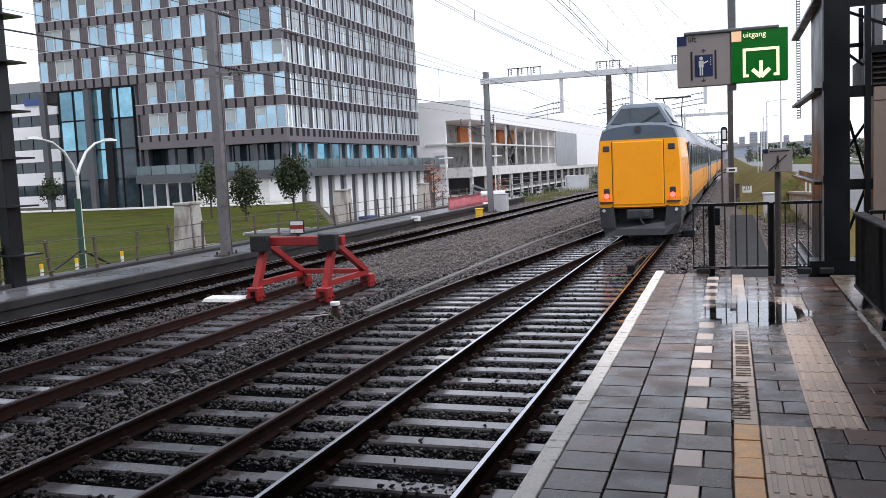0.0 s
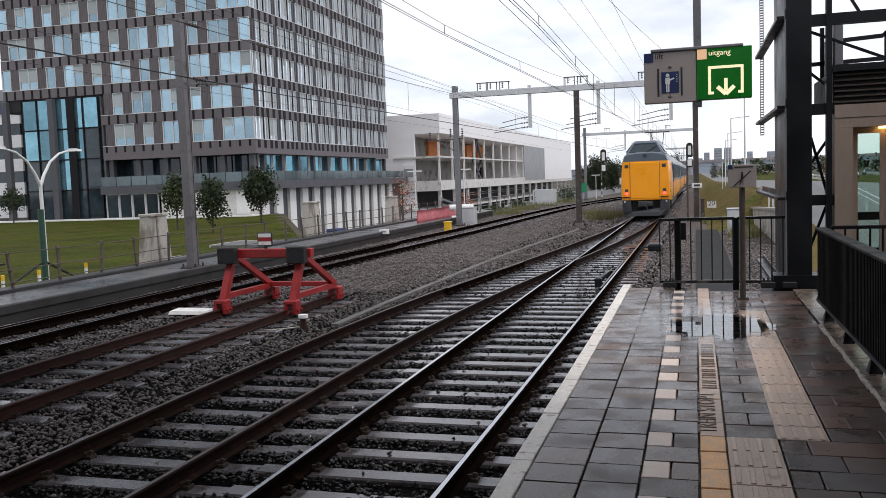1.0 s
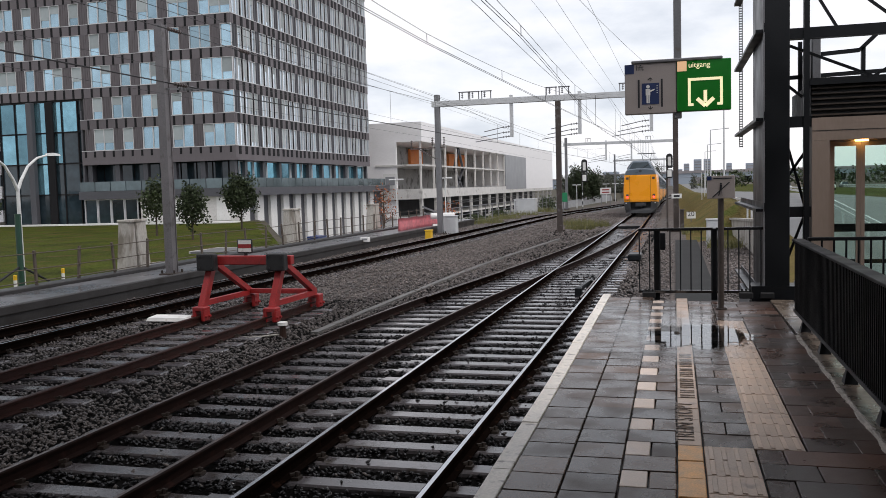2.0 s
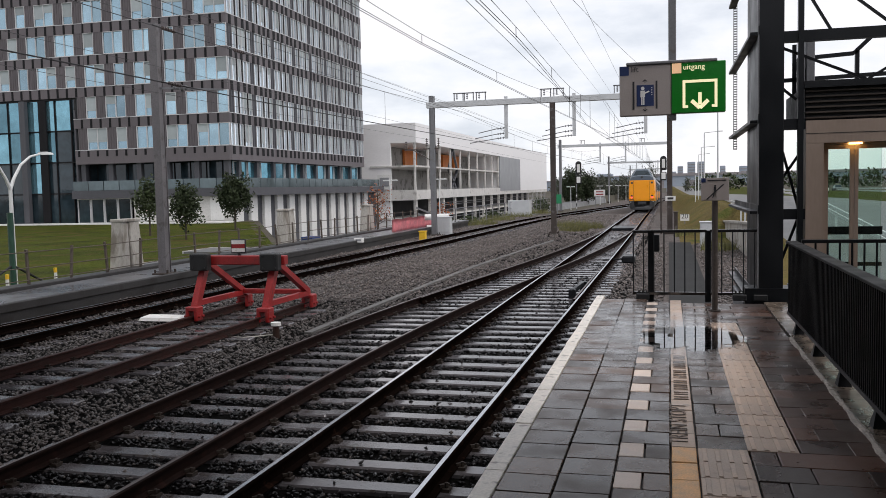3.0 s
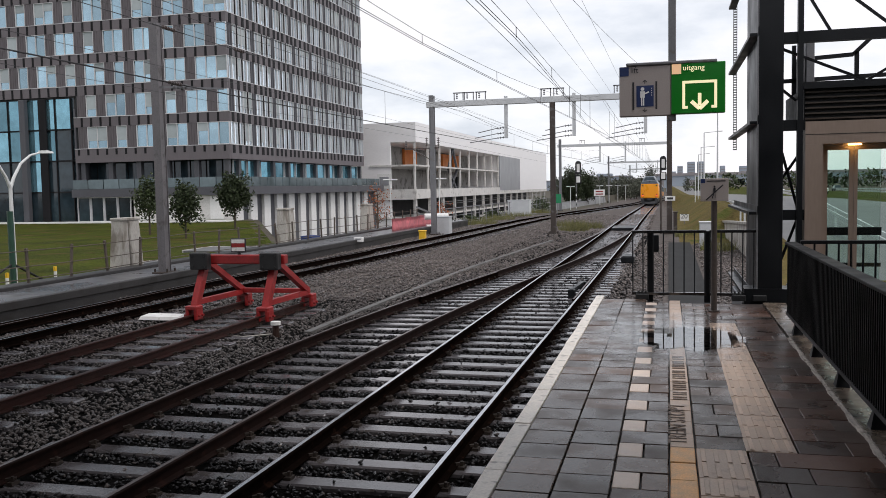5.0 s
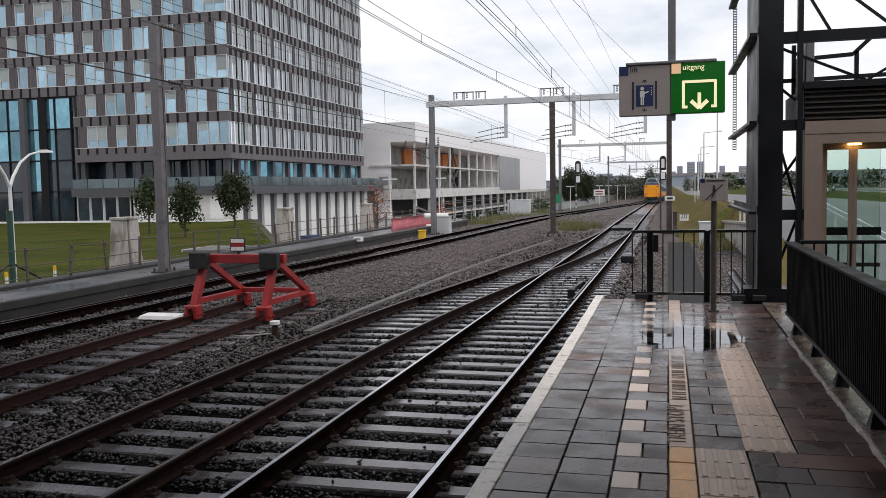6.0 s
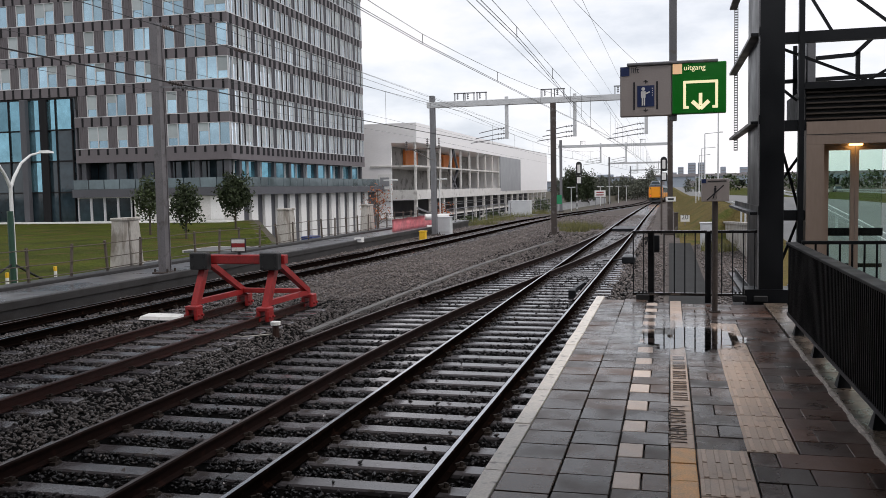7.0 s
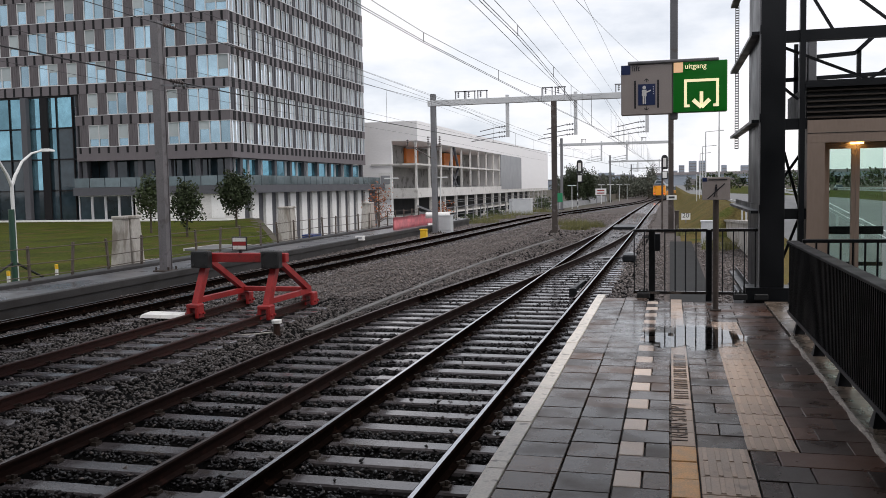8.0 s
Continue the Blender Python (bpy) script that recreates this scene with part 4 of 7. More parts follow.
# ---- buffer stop ----
def make_buffer():
    ob = thing("buffer_stop", "red painted steel buffer stop with black rubber pads on rusty rails", "buffer stop", "", (buf_c(15.5) + 0.04, 16.35, RAIL))
    ob.scale = (1.06, 1.0, 0.90)
    for s in (-1, 1):
        x = s * 0.7525
        bm = B()
        beam(bm, (x, -0.55, 0.10), (x, -0.05, 1.15), 0.13, 0.16)
        part("front_leg", bm, M["red"], ob)
        bm = B()
        beam(bm, (x, 0.02, 1.15), (x, 1.55, 0.28), 0.11, 0.13)
        part("back_brace", bm, M["red"], ob)
        bm = B()
        beam(bm, (x, -0.52, 0.26), (x, 1.60, 0.24), 0.10, 0.12)
        part("bottom_bar", bm, M["red"], ob)
        for y in (-0.58, 1.62):
            bm = B()
            for q in (-1, 1):
                box(bm, x + q * 0.05, x + q * 0.13, y - 0.13, y + 0.13, -0.13, 0.13, 0, 0.02)
                for d in (-0.07, 0.07):
                    rod(bm, (x + q * 0.13, y + d, -0.02), (x + q * 0.17, y + d, -0.02), 0.03, seg=6)
            box(bm, x - 0.13, x + 0.13, y - 0.13, y + 0.13, 0.10, 0.20, 0, 0.02)
            part("rail_clamp", bm, M["red"], ob)
        bm = B()
        box(bm, x - 0.19, x + 0.19, -0.36, -0.16, 0.99, 1.38, 0, 0.02)
        for q in (-0.13, 0.13):
            for z in (1.06, 1.32):
                rod(bm, (x + q, -0.38, z), (x + q, -0.35, z), 0.025, seg=6)
        part("buffer_pad", bm, M["rubber"], ob, "black rubber pad")
    bm = B()
    box(bm, -1.0, 1.0, -0.16, 0.02, 1.11, 1.32, 0, 0.015)
    part("cross_beam", bm, M["red"], ob)
    bm = B()
    box(bm, -0.7, 0.7, 1.44, 1.54, 0.22, 0.34, 0, 0.01)
    part("rear_tie", bm, M["red"], ob)
    bm = B()
    box(bm, -0.165, 0.165, -0.10, -0.075, 1.38, 1.70, 0, 0.01)
    p = part("stop_plate", bm, M["sign_dark"], ob, "white stop plate with red bar")
    for z0, z1, m in ((1.405, 1.49, "white"), (1.492, 1.585, "red"), (1.587, 1.675, "white")):
        bm = B()
        box(bm, -0.14, 0.14, -0.106, -0.101, z0, z1)
        part("stripe", bm, M[m], p)
    bm = B()
    box(bm, -0.03, 0.03, -0.074, -0.04, 1.30, 1.70)
    part("plate_bracket", bm, M["sign_dark"], ob)


make_buffer()


# ---- train ----
def car_ring(y, hw, shoulder, top, floor=0.95):
    pts = [(hw * 0.96, floor), (hw, 1.25), (hw, 1.95), (hw * 0.985, 2.5), (hw * 0.94, 3.1), (hw * 0.86, shoulder), (hw * 0.66, shoulder + (top - shoulder) * 0.65), (hw * 0.3, top)]
    return [(x, y, z) for x, z in pts] + [(-x, y, z) for x, z in reversed(pts)]


def paint_body(bm, nose_end, flip=1):
    for f in bm.faces:
        c = f.calc_center_median()
        if c.z < 1.0 and abs(f.normal.z) > 0.9:
            f.material_index = 2
        elif c.z > 3.05:
            f.material_index = 1
        elif c.z > 1.9 and c.y * flip > nose_end:
            f.material_index = 1
        else:
            f.material_index = 0


def make_train():
    train = thing("train", "yellow and blue-grey electric passenger train seen from its rear cab", "train")
    L, GAP = 26.4, 0.7
    cars = []
    for c in range(4):
        y0 = c * (L + GAP)
        bm = B()
        if c == 0:
            rings = [car_ring(0.0, 1.235, 3.38, 3.52, 1.02), car_ring(0.12, 1.285, 3.42, 3.60, 0.98), car_ring(0.9, 1.34, 3.42, 3.66), car_ring(2.2, 1.395, 3.42, 3.70), car_ring(L, 1.395, 3.42, 3.70)]
        else:
            rings = [car_ring(y0, 1.395, 3.42, 3.70), car_ring(y0 + L, 1.395, 3.42, 3.70)]
        vs = loft(bm, rings, 0, False)
        for ring in (vs[0], vs[-1]):
            for i in range(7):
                bm.faces.new((ring[i], ring[i + 1], ring[14 - i], ring[15 - i]))
        bmesh.ops.recalc_face_normals(bm, faces=bm.faces)
        paint_body(bm, 1.6 if c == 0 else -99)
        body = part("carriage_body", bm, [M["train_yellow"], M["train_grey"], M["train_dark"]], train)
        cars.append(body)
        for s in (-1, 1):
            for i in range(11):
                y = y0 + 4.2 + i * 1.95
                bm = B()
                box(bm, s * 1.365, s * 1.402, y, y + 1.45, 2.1, 2.95, 0, 0.03)
                part("window", bm, M["train_glass"], body)
            for y in (y0 + 2.3, y0 + L - 2.0):
                bm = B()
                box(bm, s * 1.36, s * 1.408, y, y + 1.3, 1.0, 3.0, 0, 0.02)
                d = part("door", bm, M["train_grey"], body)
                bm = B()
                box(bm, s * 1.40, s * 1.412, y + 0.3, y + 1.0, 1.9, 2.85, 0, 0.02)
                part("door_window", bm, M["train_glass"], body)
        bm = B()
        box(bm, -1.2, 1.2, y0 + 6.5, y0 + L - 6.5, 0.40, 0.96, 0, 0.05)
        part("underfloor_box", bm, M["train_dark"], train)
        for yb in (y0 + 3.6, y0 + L - 3.6):
            bm = B()
            for s in (-1, 1):
                box(bm, s * 0.95, s * 1.12, yb - 1.7, yb + 1.7, 0.42, 0.72, 0, 0.04)
            box(bm, -0.95, 0.95, yb - 0.3, yb + 0.3, 0.45, 0.9)
            bog = part("bogie", bm, M["train_dark"], train)
            for dy in (-1.25, 1.25):
                bm = B()
                for s in (-1, 1):
                    rod(bm, (s * 0.70, yb + dy, 0.46), (s * 0.82, yb + dy, 0.46), 0.45, seg=20)
                rod(bm, (-0.7, yb + dy, 0.46), (0.7, yb + dy, 0.46), 0.08)
                part("wheelset", bm, M["rail_rust"], bog)
        bm = B()
        for y in (y0 + 5, y0 + 12, y0 + 19):
            box(bm, -0.7, 0.7, y, y + 2.6, 3.62, 3.86, 0, 0.06)
        part("roof_unit", bm, M["train_grey"], train)
        if c < 3:
            bm = B()
            box(bm, -1.1, 1.1, y0 + L - 0.02, y0 + L + GAP + 0.02, 0.95, 3.4)
            part("gangway", bm, M["rubber"], train)
    # raised cab
    bm = B()
    loft(bm, [[(1.02, 0.10, 3.50), (1.14, 2.2, 3.50), (1.0, 4.4, 3.55), (-1.0, 4.4, 3.55), (-1.14, 2.2, 3.50), (-1.02, 0.10, 3.50)],
              [(0.62, 0.62, 4.12), (0.80, 1.9, 4.16), (0.6, 3.2, 4.12), (-0.6, 3.2, 4.12), (-0.80, 1.9, 4.16), (-0.62, 0.62, 4.12)],
              [(0.52, 0.78, 4.22), (0.66, 1.9, 4.26), (0.5, 3.0, 4.20), (-0.5, 3.0, 4.20), (-0.66, 1.9, 4.26), (-0.52, 0.78, 4.22)]])
    bmesh.ops.recalc_face_normals(bm, faces=bm.faces)
    cab = part("driver_cab", bm, M["train_grey"], train, "raised blue-grey driver's cab")

    def cabpt(u, v, off=0.012):
        x = (1.02 + (0.62 - 1.02) * v) * u
        return (x, 0.10 + 0.52 * v - off, 3.50 + 0.62 * v + off)
    bm = B()
    vs = [bm.verts.new(cabpt(u, v)) for u, v in ((-0.88, 0.14), (0.88, 0.14), (0.86, 0.92), (-0.86, 0.92))]
    bm.faces.new(vs)
    r = bmesh.ops.extrude_face_region(bm, geom=bm.faces[:])
    bmesh.ops.translate(bm, verts=[v for v in r["geom"] if isinstance(v, bmesh.types.BMVert)], vec=(0, 0.03, -0.03))
    bmesh.ops.recalc_face_normals(bm, faces=bm.faces)
    wsn = part("windscreen", bm, M["train_glass"], cab)
    bm = B()
    beam(bm, cabpt(0.1, 0.10, 0.04), cabpt(0.8, 0.62, 0.04), 0.03)
    part("wiper", bm, M["train_black"], cab)
    bm = B()
    rod(bm, (0, 0.09, 3.40), (0, -0.03, 3.40), 0.11, seg=14)
    part("top_lamp", bm, M["train_dark"], cab)
    for s in (-1, 1):
        bm = B()
        f = [(s * 1.05, 0.5, 3.62), (s * 1.09, 1.9, 3.62), (s * 0.87, 1.75, 4.06), (s * 0.75, 0.85, 4.03)]
        vs = [bm.verts.new(p) for p in f]
        bm.faces.new(vs)
        r = bmesh.ops.extrude_face_region(bm, geom=bm.faces[:])
        bmesh.ops.translate(bm, verts=[v for v in r["geom"] if isinstance(v, bmesh.types.BMVert)], vec=(-s * 0.05, 0, 0))
        bmesh.ops.recalc_face_normals(bm, faces=bm.faces)
        part("cab_side_window", bm, M["train_glass"], cab)
    # face details
    bm = B()
    box(bm, -0.80, 0.74, -0.022, 0.05, 1.08, 3.05, 0, 0.03)
    part("gangway_door", bm, M["train_yellow"], train)
    for x in (-0.812, 0.752):
        bm = B()
        box(bm, x - 0.009, x + 0.009, -0.006, 0.03, 1.08, 3.05)
        part("door_seam", bm, M["train_black"], train)
    for s in (-1, 1):
        bm = B()
        rod(bm, (s * 1.10, 0.02, 0.92), (s * 1.10, -0.03, 0.92), 0.05, seg=10)
        part("jumper_socket", bm, M["steel_light"], train)
    for s in (-1, 1):
        bm = B()
        box(bm, s * 0.985 - 0.13, s * 0.985 + 0.13, -0.022, 0.05, 2.72, 2.96, 0, 0.05)
        part("headlight", bm, M["train_dark"], train)
        bm = B()
        box(bm, s * 1.0 - 0.12, s * 1.0 + 0.12, -0.022, 0.05, 1.26, 1.64, 0, 0.05)
        h = part("tail_light_housing", bm, M["train_dark"], train)
        bm = B()
        rod(bm, (s * 1.0, -0.02, 1.37), (s * 1.0, -0.05, 1.37), 0.085, seg=16)
        part("tail_light", bm, M["lamp_red"], h, "glowing red tail light")
        bm = B()
        box(bm, s * 1.02 - 0.21, s * 1.02 + 0.21, -0.10, 0.05, 1.16, 1.20, 0, 0.01)
        part("foot_step", bm, M["train_black"], train)
    # skirt and coupler
    bm = B()
    loft(bm, [[(-1.12, 0.18, 0.16), (-0.75, -0.06, 0.14), (0.75, -0.06, 0.14), (1.12, 0.18, 0.16), (1.15, 0.9, 0.2), (-1.15, 0.9, 0.2)],
              [(-1.24, 0.10, 0.62), (-0.72, -0.04, 0.34), (0.72, -0.04, 0.34), (1.24, 0.10, 0.62), (1.28, 0.9, 0.62), (-1.28, 0.9, 0.62)]])
    bmesh.ops.recalc_face_normals(bm, faces=bm.faces)
    part("skirt", bm, M["train_dark"], train)
    for s in (-1, 1):
        bm = B()
        loft(bm, [[(s * 0.74, -0.02, 0.35), (s * 1.22, 0.10, 0.40), (s * 1.25, 0.6, 0.40), (s * 0.74, 0.6, 0.35)], [(s * 0.80, -0.01, 1.06), (s * 1.24, 0.06, 1.03), (s * 1.27, 0.6, 1.03), (s * 0.80, 0.6, 1.06)]])
        bmesh.ops.recalc_face_normals(bm, faces=bm.faces)
        part("skirt_cheek", bm, M["train_dark"], train)
    bm = B()
    box(bm, -0.82, 0.82, 0.42, 0.6, 0.3, 1.08)
    part("coupler_recess", bm, M["train_black"], train)
    bm = B()
    box(bm, -0.40, 0.40, -0.05, 0.5, 0.64, 0.94, 0, 0.03)
    rod(bm, (-0.12, -0.02, 0.78), (-0.12, -0.10, 0.78), 0.09, seg=12)
    box(bm, 0.10, 0.30, -0.09, 0.0, 0.70, 0.88, 0, 0.02)
    rod(bm, (0.0, -0.03, 0.66), (0.12, -0.05, 0.48), 0.03)
    part("coupler", bm, M["train_dark"], train)
    # pantograph
    bm = B()
    for s in (-0.45, 0.45):
        rod(bm, (s, 17, 3.75), (s * 0.7, 18.3, 4.6), 0.03)
        rod(bm, (s * 0.7, 18.3, 4.6), (s, 16.9, 5.35), 0.025)
    rod(bm, (-0.85, 16.9, 5.4), (0.85, 16.9, 5.4), 0.04)
    box(bm, -0.7, 0.7, 16.4, 18.6, 3.68, 3.80)
    part("pantograph", bm, M["train_black"], train)
    return train


train = make_train()


# ---- masts, gantries and wires ----
def insulator(bm, a, b, r=0.07, n=4):
    a, b = Vector(a), Vector(b)
    rod(bm, a, b, 0.022, seg=6)
    for i in range(n):
        c = a.lerp(b, (i + 0.5) / n)
        d = (b - a).normalized() * 0.02
        rod(bm, c - d, c + d, r, seg=10)


def mast(x, y, z0, z1, w, m, label, plate=True):
    ob = thing("catenary_mast", label, "mast", "catenary masts", (x, y, z0))
    h = z1 - z0
    bm = B()
    for s in (-1, 1):
        box(bm, -w / 2, w / 2, s * w / 2 - 0.012, s * w / 2 + 0.012, 0, h)
    box(bm, -0.01, 0.01, -w / 2 + 0.012, w / 2 - 0.012, 0, h)
    box(bm, -w * 0.42, w * 0.42, -w * 0.40, w * 0.40, 0.0, h - 0.02)
    part("post", bm, m, ob)
    bm = B()
    box(bm, -w * 1.1, w * 1.1, -w * 1.1, w * 1.1, -0.25, 0.03, 0, 0.02)
    for sx in (-1, 1):
        for sy in (-1, 1):
            rod(bm, (sx * w * 0.8, sy * w * 0.8, 0.03), (sx * w * 0.8, sy * w * 0.8, 0.12), 0.03, seg=6)
    part("foot", bm, M["clip"], ob)
    return ob


lawn_mast = mast(-14.2, 22.2, -0.68, 6.5, 0.25, M["steel_mid"], "grey galvanised steel catenary mast on the old platform")
bm = B()
beam(bm, (0.0, 0, 5.35), (2.1, 0, 5.2), 0.05)
insulator(bm, (0.5, 0, 5.34), (1.0, 0, 5.30))
part("cantilever_arm", bm, M["steel_grey"], lawn_mast)


def gantry(y, xs, ztop, beam_z, hangers, frames, zb):
    for i, (x, zt) in enumerate(zip(xs, ztop)):
        m = mast(x, y, zb + (0.0 if x > -13 else 0.0), zt, 0.28 if y < 60 else 0.30, M["steel_brown"] if i else M["steel_grey"], "tall weathered steel catenary gantry mast")
        if y < 60 and i == 0:
            bm = B()
            for s, h in ((-1.6, 4.6), (-0.35, 4.75), (0.35, 4.75)):
                insulator(bm, (s, 0, h + 0.35), (s, 0, h + 0.85))
            beam(bm, (-1.7, 0, 4.95), (0.4, 0, 5.0), 0.07)
            beam(bm, (-1.2, 0, 4.95), (-0.1, 0, 4.3), 0.05)
            part("insulator_arm", bm, M["porcelain"], m)
    ob = thing("gantry_beam", "pale galvanised steel portal beam across the tracks with hangers", "gantry", "gantry beams", (0, y, beam_z))
    x0, x1 = xs[0], xs[-1]
    bm = B()
    box(bm, x0 - 0.3, x1 + 0.2, -0.16, 0.16, -0.16, 0.16, 0, 0.01)
    part("beam", bm, M["steel_light"], ob)
    for x in hangers:
        bm = B()
        box(bm, x - 0.09, x + 0.09, -0.09, 0.09, -2.05, 0.30)
        part("hanger", bm, M["steel_light"], ob)
        bm = B()
        for dz, L in ((-1.45, 1.0), (-1.75, 1.2), (-2.0, 1.5)):
            insulator(bm, (x - 0.1, 0, dz), (x - 0.55, 0, dz - 0.04), 0.06, 3)
            rod(bm, (x - 0.55, 0, dz - 0.04), (x - L - 0.6, 0, dz - 0.25), 0.025, seg=6)
        part("registration_arm", bm, M["steel_grey"], ob)
    for x in frames:
        bm = B()
        for s in (-0.26, 0.26):
            box(bm, x + s - 0.025, x + s + 0.025, -0.03, 0.03, 0.16, 0.62)
        box(bm, x - 0.32, x + 0.32, -0.03, 0.03, 0.57, 0.63)
        insulator(bm, (x - 0.1, 0, 0.57), (x - 0.1, 0, 0.25), 0.06, 3)
        part("wire_frame", bm, M["steel_grey"], ob)


gantry(48.5, (-13.2, -6.25, 0.05), (6.95, 6.4, 6.75), 6.42, (-8.87, -5.05, -1.2), (-11.6, -11.0, -10.3, -6.6, -5.9, -2.6), -1.05)
gantry(105, (-12.65, 0.1), (7.2, 6.9), 6.4, (-7.9, -4.93), (-10, -3), -1.4)
gantry(172, (-11.3, 0.3), (7.2, 6.6), 5.95, (-6, -2), (), -1.6)
gantry(250, (-10.5, 0.5), (7.0, 6.6), 5.9, (-5, -2), (), -1.6)


def span_wire(name, label, path, ya, yb, z0, dip, r, droppers=None):
    ob = thing(name, label, "wire", "overhead wires")
    bm = B()
    n = 24
    pts = []
    for i in range(n + 1):
        u = i / n
        y = ya + (yb - ya) * u
        pts.append(Vector((path(y), y, z0 - 4 * dip * u * (1 - u) + level(y))))
    ring = [(r * math.cos(k * 1.2566), r * math.sin(k * 1.2566)) for k in range(5)]
    loft(bm, [[(p.x + c, p.y, p.z + s) for c, s in ring] for p in pts])
    bmesh.ops.recalc_face_normals(bm, faces=bm.faces)
    part("wire", bm, M["wire"], ob)
    if droppers:
        bm = B()
        k = int((yb - ya) / 6)
        for i in range(1, k):
            u = i / k
            y = ya + (yb - ya) * u
            za, zb = z0 - 4 * dip * u * (1 - u) + level(y), droppers + level(y)
            rod(bm, (path(y), y, za), (path(y), y, zb), 0.007, seg=4)
        part("droppers", bm, M["wire"], ob, kind="stuff")


def bent(ys, xs):
    return lambda y: float(np.interp(y, ys, xs))


def level(y):
    return -0.45 * min(1.0, max(0.0, (y - 60) / 120)) ** 1.3


MID_WIRE = bent([-16, 16, 28, 47, 60, 105, 172, 250], [-4.62, -4.60, -4.21, -3.42, -3.1, -2.75, -2.6, -2.0])
NEAR_WIRE = bent([-16, 17, 24, 40, 49, 105, 172, 250], [-2.68, -2.76, -2.97, -3.62, -3.62, -2.7, -2.6, -1.4])
FAR_WIRE = bent([-16, 25, 48.5, 105, 172, 250], [-12.18, -12.15, -11.3, -8.2, -5.3, -4.8])
LINE = [(-16, 48.5), (48.5, 105), (105, 172), (172, 250)]
CONTACT = "thin dark overhead contact wire above the track"
for path, zc, zm, dip in ((FAR_WIRE, 4.40, 5.95, 0.22), (MID_WIRE, 4.40, 6.3, 1.72), (NEAR_WIRE, 4.40, 6.5, 1.9)):
    for a, b in LINE:
        for off in (-0.03, 0.03):
            span_wire("contact_wire", CONTACT, lambda y: path(y) + off, a, b, zc, 0.0, 0.010 if path is FAR_WIRE else 0.0062)
        span_wire("messenger_wire", "sagging dark messenger wire with droppers above the track", path, a, b, zm, dip if a < 0 else 0.9, 0.010 if path is FAR_WIRE else 0.0055, zc)
# wires of the crossover, the far line and the feeders on the gantries
for path, z, d in ((bent([-16, 12, 20, 48], [-2.88, -2.90, -3.03, -3.2]), 4.40, 0.0), (lambda y: -12.0, 4.72, 0.0), (lambda y: -8.0, 4.76, 0.0), (lambda y: -8.35, 4.76, 0.0),
                   (lambda y: -3.85, 6.9, 0.1), (lambda y: -2.35, 6.9, 0.1), (lambda y: -3.2, 6.9, 0.1), (lambda y: -11.65, 6.3, 0.1), (lambda y: -13.05, 6.3, 0.1), (lambda y: -13.3, 4.45, 0.1),
                   (bent([-16, 15, 48], [-4.6, -2.4, 0.2]), 6.6, 0.9)):
    for a, b in LINE[:2]:
        span_wire("feeder_wire", "thin dark feeder wire between the gantries", path, a, b, z, d, 0.0052)
# insulators in the wires above the far track
for x, y, z in ((-12.15, 19.6, 5.74), (-12.15, 23.3, 5.74), (-12.15, 19.8, 4.40)):
    ob = thing("wire_insulator", "dark section insulator hanging in the overhead wire", "insulator", "", (x, y, z))
    bm = B()
    insulator(bm, (0, -0.3, 0), (0, 0.3, 0), 0.05, 5)
    part("disc_stack", bm, M["porcelain"], ob)
    bm = B()
    rod(bm, (0, -0.7, 0), (0, -0.35, 0), 0.02, seg=6)
    rod(bm, (0, 0.35, 0), (0, 0.7, 0), 0.02, seg=6)
    part("clamp", bm, M["wire"], ob)


# ---- signals ----
def signal(x, y, zb, zh, pole_m, k):
    ob = thing("railway_signal", "black round-topped railway signal head on a post", "signal", "signals", (x, y, zb))
    h = zh - zb
    bm = B()
    rod(bm, (-0.2 * k, 0.1, 0), (-0.2 * k, 0.1, h + k), 0.05, seg=8)
    part("post", bm, pole_m, ob)
    bm = B()
    box(bm, -0.27 * k, 0.27 * k, 0, 0.12, h, h + 0.95 * k, 0, 0.04)
    rod(bm, (0, 0.0, h + 0.95 * k), (0, 0.12, h + 0.95 * k), 0.27 * k, seg=16)
    part("head", bm, M["rubber"], ob)
    bm = B()
    box(bm, -0.13 * k, 0.13 * k, -0.03, -0.005, h + 0.2 * k, h + 0.95 * k, 0, 0.02)
    part("lamp_panel", bm, M["white"], ob)
    bm = B()
    box(bm, -0.26 * k, 0.26 * k, 0, 0.1, h - 0.85 * k, h - 0.08, 0, 0.03)
    part("number_box", bm, M["rubber"], ob)
    bm = B()
    box(bm, -0.17 * k, 0.17 * k, -0.03, -0.005, h - 0.75 * k, h - 0.2 * k, 0, 0.01)
    part("number_plate", bm, M["white"], ob)
    for i in range(6 if k > 1 else 0):
        bm = B()
        z = 0.3 + i * 0.35
        rod(bm, (-0.2 * k, 0.1, z), (-0.2 * k, 0.1, z + 0.2), 0.054, seg=8)
        part("band", bm, M["rubber"] if i % 2 else M["white"], ob)


signal(-10.0, 100, -1.3, 2.9, M["steel_grey"], 1.25)
signal(-0.27, 47.2, -1.05, 2.33, M["steel_brown"], 0.62)


